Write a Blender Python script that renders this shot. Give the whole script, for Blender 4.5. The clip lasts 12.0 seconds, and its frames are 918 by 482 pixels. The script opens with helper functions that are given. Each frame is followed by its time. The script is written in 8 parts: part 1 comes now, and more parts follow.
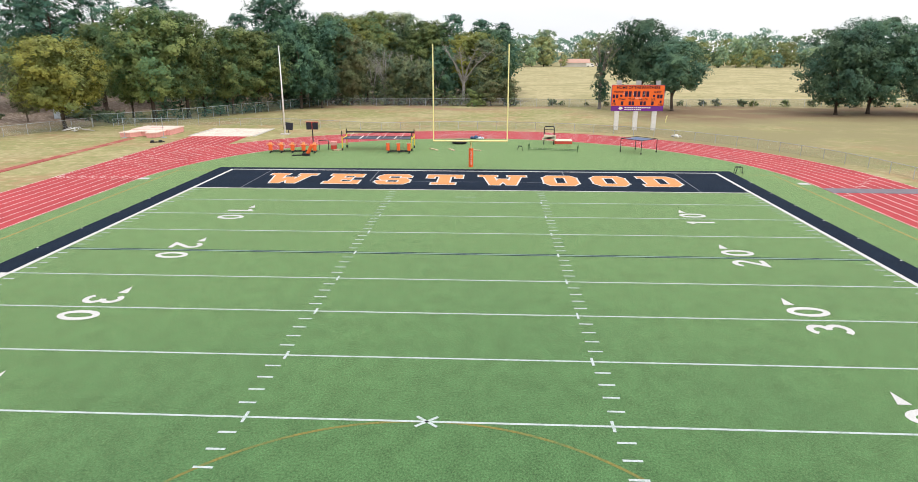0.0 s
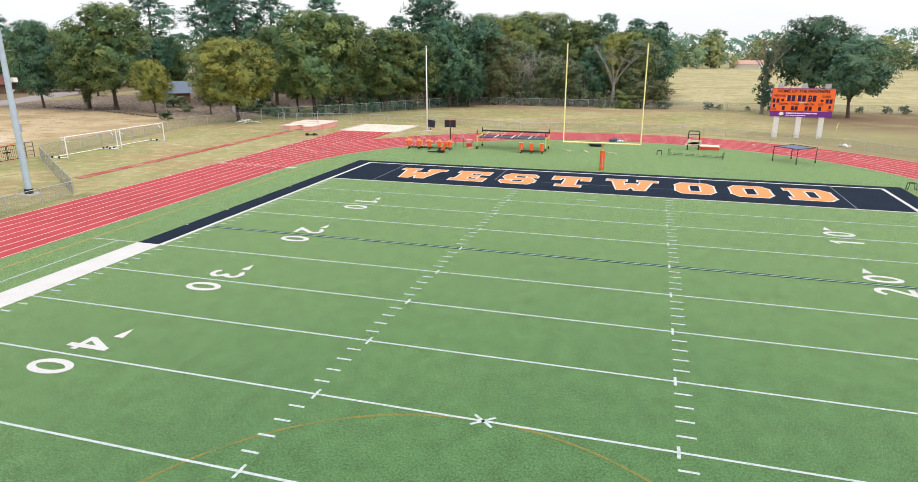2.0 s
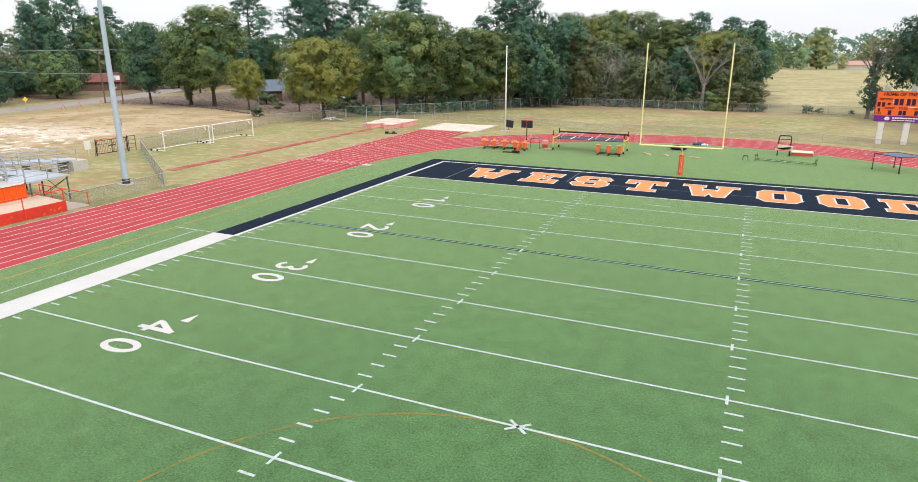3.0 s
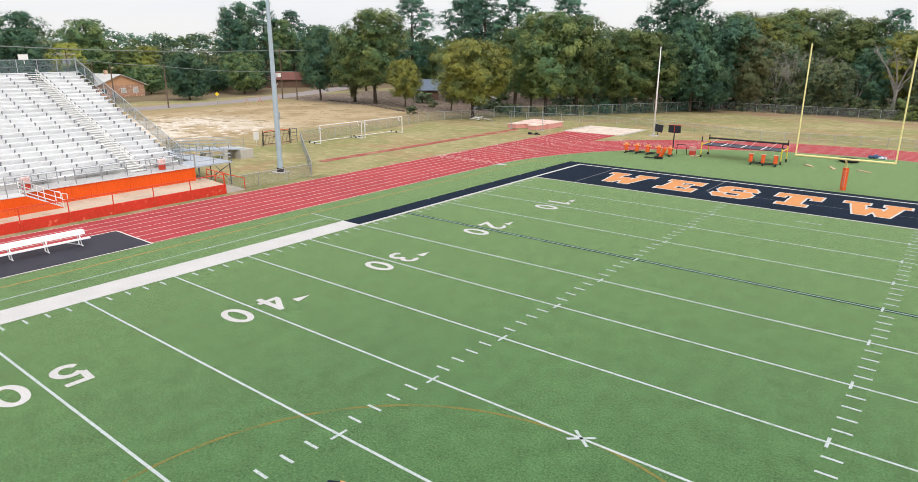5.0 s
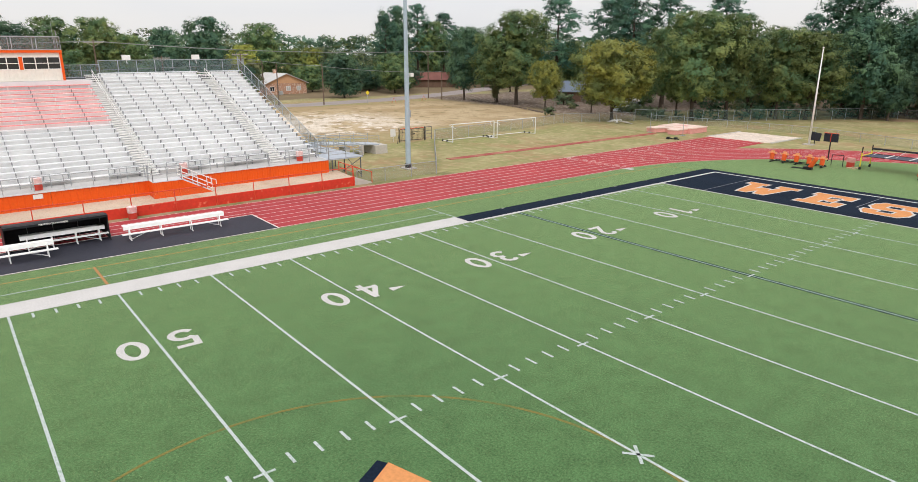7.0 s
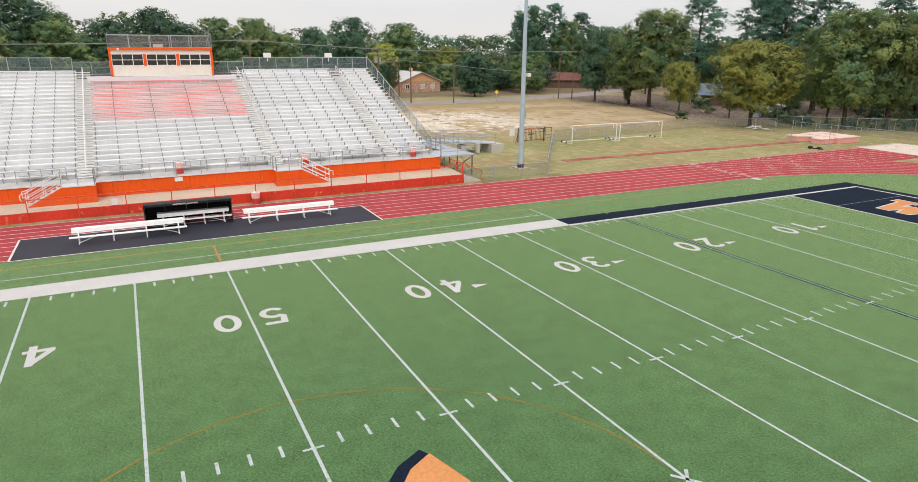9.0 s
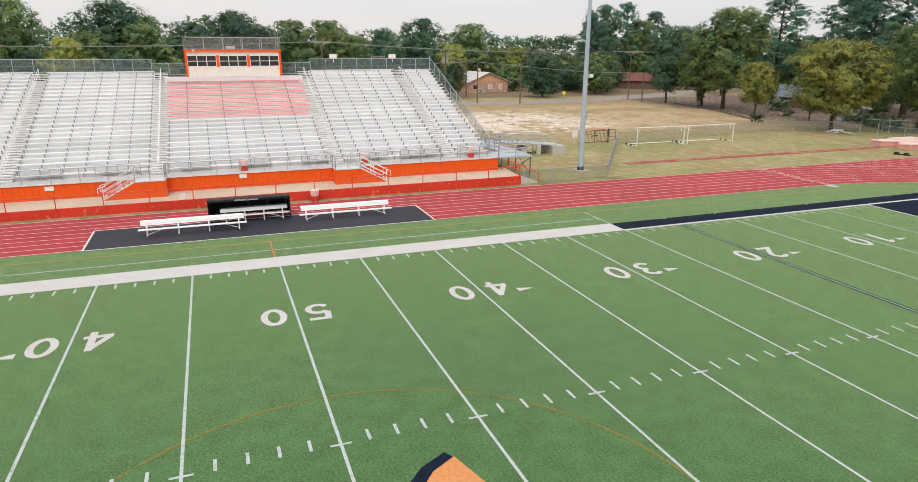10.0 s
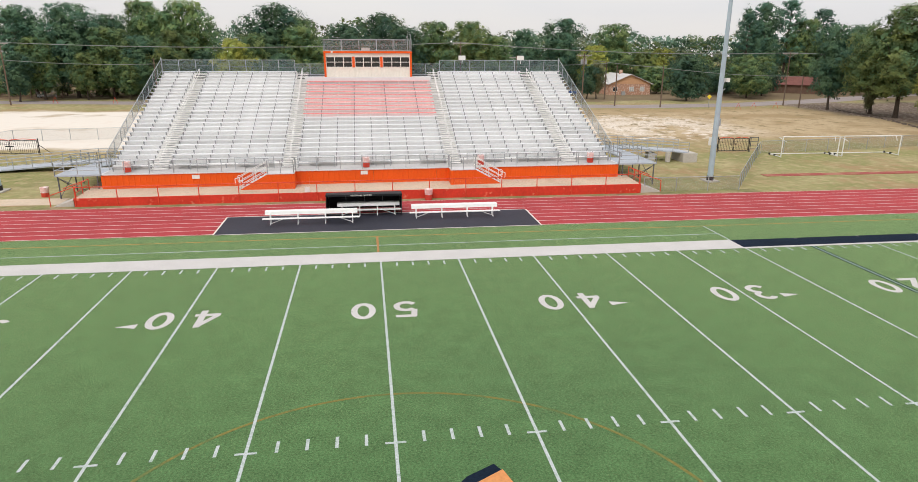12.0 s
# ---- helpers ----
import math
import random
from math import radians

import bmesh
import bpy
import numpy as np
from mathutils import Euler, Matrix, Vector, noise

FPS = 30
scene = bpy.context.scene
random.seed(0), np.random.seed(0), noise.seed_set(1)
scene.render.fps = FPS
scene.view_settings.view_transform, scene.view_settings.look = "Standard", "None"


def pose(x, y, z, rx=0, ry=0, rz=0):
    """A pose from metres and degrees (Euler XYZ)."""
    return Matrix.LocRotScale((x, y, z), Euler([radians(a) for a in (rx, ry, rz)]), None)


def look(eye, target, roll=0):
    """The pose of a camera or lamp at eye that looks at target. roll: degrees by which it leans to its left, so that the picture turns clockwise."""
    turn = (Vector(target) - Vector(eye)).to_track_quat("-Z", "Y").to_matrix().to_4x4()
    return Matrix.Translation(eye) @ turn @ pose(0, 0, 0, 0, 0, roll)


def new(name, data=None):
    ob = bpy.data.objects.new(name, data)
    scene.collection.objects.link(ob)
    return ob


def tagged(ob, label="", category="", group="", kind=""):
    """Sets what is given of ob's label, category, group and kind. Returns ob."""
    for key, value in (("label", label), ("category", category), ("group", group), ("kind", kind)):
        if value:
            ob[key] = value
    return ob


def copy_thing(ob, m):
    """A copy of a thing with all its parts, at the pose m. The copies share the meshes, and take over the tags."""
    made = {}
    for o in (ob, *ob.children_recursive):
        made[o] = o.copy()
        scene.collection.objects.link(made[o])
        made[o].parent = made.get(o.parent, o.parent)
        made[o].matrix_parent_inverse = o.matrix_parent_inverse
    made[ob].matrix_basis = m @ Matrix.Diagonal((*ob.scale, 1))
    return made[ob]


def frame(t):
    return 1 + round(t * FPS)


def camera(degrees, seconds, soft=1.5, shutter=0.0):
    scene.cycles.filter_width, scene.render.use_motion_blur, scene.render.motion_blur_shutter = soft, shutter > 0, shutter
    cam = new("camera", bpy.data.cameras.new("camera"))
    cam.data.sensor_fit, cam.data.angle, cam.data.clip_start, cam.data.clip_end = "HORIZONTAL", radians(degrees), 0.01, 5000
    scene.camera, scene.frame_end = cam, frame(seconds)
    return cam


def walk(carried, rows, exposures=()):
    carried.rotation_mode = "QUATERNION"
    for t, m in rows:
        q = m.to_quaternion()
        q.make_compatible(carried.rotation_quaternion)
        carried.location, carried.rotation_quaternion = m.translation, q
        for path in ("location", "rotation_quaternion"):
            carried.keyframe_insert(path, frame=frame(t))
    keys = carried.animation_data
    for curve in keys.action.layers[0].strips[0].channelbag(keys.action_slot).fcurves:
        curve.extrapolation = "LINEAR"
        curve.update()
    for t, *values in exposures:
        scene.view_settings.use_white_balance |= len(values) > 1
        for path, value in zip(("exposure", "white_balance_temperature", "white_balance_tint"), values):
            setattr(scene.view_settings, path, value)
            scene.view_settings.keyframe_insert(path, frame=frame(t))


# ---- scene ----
cam = camera(70.8, 12.0, soft=0.66)
PATH = [
    (0, (1.971, -9.615, 11.871), (1.879, -7.701, 11.3), 0.0),
    (0.5, (2.613, -9.393, 11.776), (2.418, -7.486, 11.205), -0.0),
    (1, (3.267, -9.29, 11.75), (2.957, -7.398, 11.18), -0.0),
    (1.5, (3.895, -9.234, 11.766), (3.473, -7.364, 11.196), 0.0),
    (2, (4.545, -9.034, 11.745), (4.001, -7.195, 11.176), -0.0),
    (2.5, (5.16, -8.751, 11.762), (4.494, -6.953, 11.193), 0.0),
    (3, (5.78, -8.435, 11.778), (4.996, -6.685, 11.208), 0.0),
    (3.2, (6.0, -8.292, 11.781), (5.17, -6.564, 11.211), 0.1),
    (5, (7.912, -7.161, 11.692), (6.727, -5.653, 11.126), 0.1),
    (5.5, (8.414, -6.826, 11.682), (7.143, -5.39, 11.117), 0.1),
    (6, (8.867, -6.434, 11.642), (7.515, -5.072, 11.078), 0.1),
    (6.5, (9.338, -6.005, 11.59), (7.91, -4.723, 11.027), 0.0),
    (7, (9.747, -5.617, 11.633), (8.251, -4.416, 11.07), 0.1),
    (7.5, (10.089, -5.2, 11.662), (8.529, -4.083, 11.097), 0.1),
    (9.3, (11.151, -3.53, 11.655), (9.412, -2.719, 11.089), 0.4),
    (9.5, (11.19, -3.332, 11.663), (9.433, -2.561, 11.097), 0.3),
    (10, (11.378, -2.762, 11.702), (9.584, -2.084, 11.136), 0.3),
    (10.5, (11.462, -2.204, 11.763), (9.634, -1.622, 11.196), 0.3),
    (11, (11.511, -1.68, 11.801), (9.654, -1.2, 11.235), 0.4),
    (11.5, (11.558, -1.147, 11.841), (9.677, -0.769, 11.274), 0.4),
    (12, (11.671, -0.604, 11.888), (9.773, -0.33, 11.32), 0.4),
]
walk(cam, [(t, look(eye, target, roll)) for t, eye, target, roll in PATH],
     exposures=[(0.0, -0.11, 6330, 10.8), (3.0, -0.15, 6330, 10.8), (6.0, -0.39, 6430, 11.2), (9.0, -0.49, 6540, 11.6), (12.0, -0.52, 6560, 12.0)])

# ---- light ----
world = bpy.data.worlds.new("overcast_sky")
scene.world = world
world.use_nodes = True
wn, wl = world.node_tree.nodes, world.node_tree.links
SUN_EL, SUN_AZ = 50.0, 118.0
sky = wn.new("ShaderNodeTexSky")
sky.sky_type, sky.sun_disc = "NISHITA", False
sky.sun_elevation, sky.sun_rotation = radians(SUN_EL), radians(SUN_AZ)
sky.air_density, sky.dust_density, sky.ozone_density = 1.0, 4.0, 1.0
wgeo = wn.new("ShaderNodeTexCoord")
wmap = wn.new("ShaderNodeMapping")
wmap.inputs["Scale"].default_value = (1.0, 1.0, 5.0)
wnoise = wn.new("ShaderNodeTexNoise")
wnoise.inputs["Scale"].default_value, wnoise.inputs["Detail"].default_value = 2.2, 6.0
wramp = wn.new("ShaderNodeValToRGB")
wramp.color_ramp.elements[0].position, wramp.color_ramp.elements[1].position = 0.36, 0.62
wramp.color_ramp.elements[0].color = (8.9, 9.0, 9.2, 1)
wramp.color_ramp.elements[1].color = (9.80, 9.66, 9.42, 1)
wmix = wn.new("ShaderNodeMix")
wmix.data_type = "RGBA"
wmix.inputs[0].default_value = 0.80
wl.new(wgeo.outputs["Generated"], wmap.inputs["Vector"])
wl.new(wmap.outputs["Vector"], wnoise.inputs["Vector"])
wl.new(wnoise.outputs["Fac"], wramp.inputs["Fac"])
wl.new(sky.outputs["Color"], wmix.inputs[6])
wl.new(wramp.outputs["Color"], wmix.inputs[7])
wsep, wrise, wlift = wn.new("ShaderNodeSeparateXYZ"), wn.new("ShaderNodeMapRange"), wn.new("ShaderNodeVectorMath")
wrise.inputs["From Min"].default_value, wrise.inputs["From Max"].default_value = 0.0, 1.0
wrise.inputs["To Min"].default_value, wrise.inputs["To Max"].default_value = 1.21, 1.82
wlift.operation = "SCALE"
wl.new(wgeo.outputs["Generated"], wsep.inputs[0])
wl.new(wsep.outputs["Z"], wrise.inputs["Value"])
wl.new(wmix.outputs[2], wlift.inputs[0])
wl.new(wrise.outputs["Result"], wlift.inputs["Scale"])
wl.new(wlift.outputs[0], wn["Background"].inputs["Color"])
wn["Background"].inputs["Strength"].default_value = 0.115

sun = new("sun", bpy.data.lights.new("sun", "SUN"))
sun.data.energy, sun.data.angle, sun.data.color = 1.4, radians(14), (0.99, 0.95, 0.93)
sun_way = Vector((math.sin(radians(SUN_AZ)) * math.cos(radians(SUN_EL)), math.cos(radians(SUN_AZ)) * math.cos(radians(SUN_EL)), math.sin(radians(SUN_EL))))
sun.matrix_world = look(sun_way * 100, (0, 0, 0))


# ---- materials ----
def mat(name, col, rough=0.8, metal=0.0, big=(0.0, 0.0), fine=(0.0, 0.0), bump=(0.0, 0.0), rand=0.0, island=0.0, other=None, stretch=None, spec=0.3):
    """Principled material. big, fine: (scale, share) of brightness noise; other: (colour, scale, low, high) patches of a second colour."""
    m = bpy.data.materials.new(name)
    m.use_nodes = True
    n, l = m.node_tree.nodes, m.node_tree.links
    b = n["Principled BSDF"]
    b.inputs["Roughness"].default_value, b.inputs["Metallic"].default_value = rough, metal
    b.inputs["Specular IOR Level"].default_value = spec
    tc = n.new("ShaderNodeTexCoord")
    vec = tc.outputs["Object"]
    if stretch:
        mp = n.new("ShaderNodeMapping")
        mp.inputs["Scale"].default_value = stretch
        l.new(vec, mp.inputs["Vector"])
        vec = mp.outputs["Vector"]

    def noise_of(scale, detail=4.0):
        t = n.new("ShaderNodeTexNoise")
        t.inputs["Scale"].default_value, t.inputs["Detail"].default_value = scale, detail
        l.new(vec, t.inputs["Vector"])
        return t.outputs["Fac"]

    def add_share(total, value, share):
        mr = n.new("ShaderNodeMapRange")
        mr.inputs["From Min"].default_value, mr.inputs["From Max"].default_value = 0.25, 0.75
        mr.inputs["To Min"].default_value, mr.inputs["To Max"].default_value = -share, share
        l.new(value, mr.inputs["Value"])
        if total is None:
            a = n.new("ShaderNodeMath")
            a.inputs[0].default_value = 1.0
        else:
            a = n.new("ShaderNodeMath")
            l.new(total, a.inputs[0])
        l.new(mr.outputs["Result"], a.inputs[1])
        return a.outputs[0]

    total = None
    for scale, share in (big, fine):
        if share:
            total = add_share(total, noise_of(scale), share)
    if rand:
        total = add_share(total, n.new("ShaderNodeObjectInfo").outputs["Random"], rand)
    if island:
        total = add_share(total, n.new("ShaderNodeNewGeometry").outputs["Random Per Island"], island)
    colour = n.new("ShaderNodeRGB")
    colour.outputs[0].default_value = (*col, 1)
    out = colour.outputs[0]
    if other:
        col2, scale, low, high = other
        ramp = n.new("ShaderNodeMapRange")
        ramp.inputs["From Min"].default_value, ramp.inputs["From Max"].default_value = low, high
        l.new(noise_of(scale, 6.0), ramp.inputs["Value"])
        mx = n.new("ShaderNodeMix")
        mx.data_type = "RGBA"
        l.new(ramp.outputs["Result"], mx.inputs[0])
        l.new(out, mx.inputs[6])
        mx.inputs[7].default_value = (*col2, 1)
        out = mx.outputs[2]
    if total is not None:
        hsv = n.new("ShaderNodeHueSaturation")
        l.new(out, hsv.inputs["Color"])
        l.new(total, hsv.inputs["Value"])
        out = hsv.outputs["Color"]
    l.new(out, b.inputs["Base Color"])
    if bump[1]:
        bp = n.new("ShaderNodeBump")
        bp.inputs["Strength"].default_value, bp.inputs["Distance"].default_value = bump[1], 0.03
        l.new(noise_of(bump[0]), bp.inputs["Height"])
        l.new(bp.outputs["Normal"], b.inputs["Normal"])
    return m


def see_through(m, share, scale=0.0):
    """Lets a share of the light pass through a material, as wire mesh and netting do."""
    n, l = m.node_tree.nodes, m.node_tree.links
    mix, clear = n.new("ShaderNodeMixShader"), n.new("ShaderNodeBsdfTransparent")
    mix.inputs[0].default_value = share
    l.new(n["Principled BSDF"].outputs[0], mix.inputs[1])
    l.new(clear.outputs[0], mix.inputs[2])
    l.new(mix.outputs[0], n["Material Output"].inputs["Surface"])
    return m


TURF = mat("turf", (0.0655, 0.148, 0.0555), 0.9, big=(1.3, 0.20), fine=(15.0, 0.52), bump=(40, 0.6), stretch=(1, 0.75, 1), spec=0.12, other=((0.060, 0.137, 0.0535), 0.09, 0.42, 0.68))
for key, value in (("Sheen Weight", 0.6), ("Sheen Roughness", 0.38), ("Sheen Tint", (0.80, 0.95, 0.42, 1))):
    TURF.node_tree.nodes["Principled BSDF"].inputs[key].default_value = value
TURF_BLACK = mat("navy_black_turf", (0.0078, 0.0155, 0.030), 0.9, big=(0.5, 0.2), fine=(9, 0.25), bump=(60, 0.4), spec=0.10)
PAINT = mat("white_turf_paint", (0.55, 0.535, 0.515), 0.85, big=(0.7, 0.06), fine=(14, 0.14), spec=0.15)
PAINT_WORN = mat("worn_white_paint", (0.475, 0.52, 0.51), 0.85, fine=(22, 0.28), other=((0.30, 0.40, 0.32), 5.0, 0.50, 0.70), spec=0.15)
PAINT_FAINT = mat("faint_grey_paint", (0.16, 0.17, 0.19), 0.85, fine=(9, 0.2), spec=0.15)
PAINT_ORANGE = mat("orange_turf_paint", (0.62, 0.27, 0.10), 0.85, fine=(8, 0.14), big=(0.8, 0.08), spec=0.15)
PAINT_THIN = mat("thin_orange_paint", (0.44, 0.285, 0.09), 0.85, fine=(6, 0.2), spec=0.15)
PAINT_OLD = mat("faded_orange_paint", (0.195, 0.175, 0.050), 0.85, fine=(12, 0.3), other=((0.12, 0.17, 0.06), 1.2, 0.45, 0.66), spec=0.15)
TRACK = mat("red_track_rubber", (0.405, 0.046, 0.053), 0.8, big=(0.18, 0.10), fine=(3.5, 0.07), bump=(40, 0.3), spec=0.25, other=((0.35, 0.036, 0.042), 0.4, 0.45, 0.7))
LANE = mat("white_lane_paint", (0.68, 0.62, 0.58), 0.8, fine=(4, 0.12))
RUNWAY = mat("faded_runway_rubber", (0.33, 0.075, 0.06), 0.85, big=(0.5, 0.15), fine=(4, 0.1), other=((0.36, 0.17, 0.11), 0.5, 0.48, 0.66))
MAT_BLACK = mat("black_rubber_mat", (0.028, 0.029, 0.042), 0.7, big=(0.25, 0.22), fine=(4, 0.15), bump=(12, 0.25))
CONCRETE = mat("stained_concrete", (0.60, 0.49, 0.37), 0.9, big=(0.35, 0.12), fine=(5, 0.08), bump=(20, 0.3), other=((0.50, 0.39, 0.28), 0.7, 0.5, 0.7))
CONCRETE_PALE = mat("pale_concrete", (0.50, 0.47, 0.42), 0.9, big=(0.8, 0.1), fine=(8, 0.1))
RED_PAINT = mat("red_painted_concrete", (0.62, 0.045, 0.022), 0.7, big=(0.5, 0.12), fine=(5, 0.1), other=((0.72, 0.20, 0.12), 2.2, 0.60, 0.72))
ORANGE_METAL = mat("orange_sheet_metal", (0.78, 0.10, 0.006), 0.5, big=(0.5, 0.05), fine=(6, 0.05))
RED_STEEL = mat("red_painted_steel", (0.66, 0.07, 0.03), 0.5, fine=(3, 0.12))
ALUMINIUM = mat("weathered_aluminium", (0.62, 0.61, 0.60), 0.5, 0.0, big=(0.3, 0.05), fine=(4, 0.06), rand=0.05)
ALU_SEAT = mat("aluminium_seat", (0.76, 0.768, 0.78), 0.45, 0.0, fine=(3, 0.05), rand=0.06)
ALU_RISER = mat("aluminium_riser", (0.93, 0.928, 0.92), 0.5, 0.0, big=(0.3, 0.06), fine=(4, 0.05), rand=0.04)
SEAT_RED = mat("faded_red_seat", (0.80, 0.30, 0.28), 0.5, fine=(3, 0.08), rand=0.08)
DECK_RED = mat("faded_pink_deck", (0.93, 0.87, 0.86), 0.5, fine=(3, 0.06), rand=0.05)
DECK_GREY = mat("weathered_deck_planks", (0.50, 0.49, 0.475), 0.6, big=(0.4, 0.08), fine=(5, 0.1))
BRACKET = mat("dark_seat_bracket", (0.26, 0.265, 0.275), 0.6, fine=(3, 0.1))
BRACKET_PALE = mat("pale_seat_bracket", (0.92, 0.91, 0.90), 0.5, fine=(3, 0.1))
STEEL = mat("galvanised_steel", (0.40, 0.42, 0.43), 0.5, 0.3, fine=(2, 0.12), rand=0.05)
STEEL_DARK = mat("dark_steel", (0.12, 0.125, 0.13), 0.55, 0.2, fine=(3, 0.15))
LINK = see_through(mat("chain_link", (0.22, 0.24, 0.24), 0.6, 0.2, fine=(2, 0.15)), 0.72)
LINK_DARK = see_through(mat("dark_chain_link", (0.17, 0.22, 0.23), 0.6, 0.2, fine=(2, 0.15)), 0.60)
LINK_GREEN = see_through(mat("green_chain_link", (0.06, 0.12, 0.11), 0.6, 0.1, fine=(2, 0.15)), 0.66)
POLE_BLUE = mat("galvanised_light_pole", (0.40, 0.49, 0.55), 0.45, 0.0, big=(0.6, 0.08), fine=(3, 0.06))
WHITE_METAL = mat("white_painted_metal", (0.80, 0.79, 0.76), 0.45, fine=(3, 0.06), rand=0.03)
BLACK_METAL = mat("black_painted_metal", (0.02, 0.02, 0.022), 0.5, fine=(3, 0.2))
YELLOW_METAL = mat("yellow_painted_metal", (0.80, 0.62, 0.05), 0.45, fine=(3, 0.08))
GOAL_YELLOW = mat("pale_yellow_paint", (0.88, 0.80, 0.36), 0.45, fine=(3, 0.06))
ORANGE_PAD = mat("orange_vinyl_pad", (0.80, 0.12, 0.025), 0.45, fine=(4, 0.1))
BLACK_CANVAS = mat("black_canvas", (0.012, 0.013, 0.016), 0.6, big=(1.2, 0.25), fine=(6, 0.2), bump=(3, 0.4))
WHITE_PLASTIC = mat("white_plastic", (0.78, 0.76, 0.72), 0.5, fine=(4, 0.05))
PINK_PLASTIC = mat("faded_pink_plastic", (0.72, 0.34, 0.30), 0.55, fine=(5, 0.1))
BAG_PINK = mat("pale_pink_liner", (0.84, 0.56, 0.53), 0.5, fine=(6, 0.15), other=((0.90, 0.80, 0.78), 5.0, 0.48, 0.60))
RED_PLASTIC = mat("red_plastic", (0.62, 0.07, 0.045), 0.5, fine=(5, 0.1))
WOOD = mat("bare_plank", (0.52, 0.41, 0.25), 0.8, big=(2, 0.12), fine=(14, 0.15), stretch=(1, 5, 1))
WOOD_POLE = mat("utility_pole_wood", (0.16, 0.115, 0.085), 0.9, fine=(6, 0.2), stretch=(1, 1, 0.2))
ROAD = mat("pale_asphalt", (0.32, 0.28, 0.265), 0.95, big=(0.2, 0.1), fine=(3, 0.1), spec=0.08)
SAND = mat("pit_sand", (0.68, 0.58, 0.49), 0.95, big=(0.6, 0.15), fine=(5, 0.22), bump=(5, 0.6), other=((0.50, 0.38, 0.29), 1.4, 0.56, 0.68))
BARK = mat("grey_brown_bark", (0.085, 0.065, 0.05), 0.95, fine=(3, 0.3), bump=(8, 0.6), rand=0.2, stretch=(1, 1, 0.3))
BARK_PALE = mat("pale_dead_bark", (0.36, 0.335, 0.31), 0.95, fine=(3, 0.25), rand=0.15)


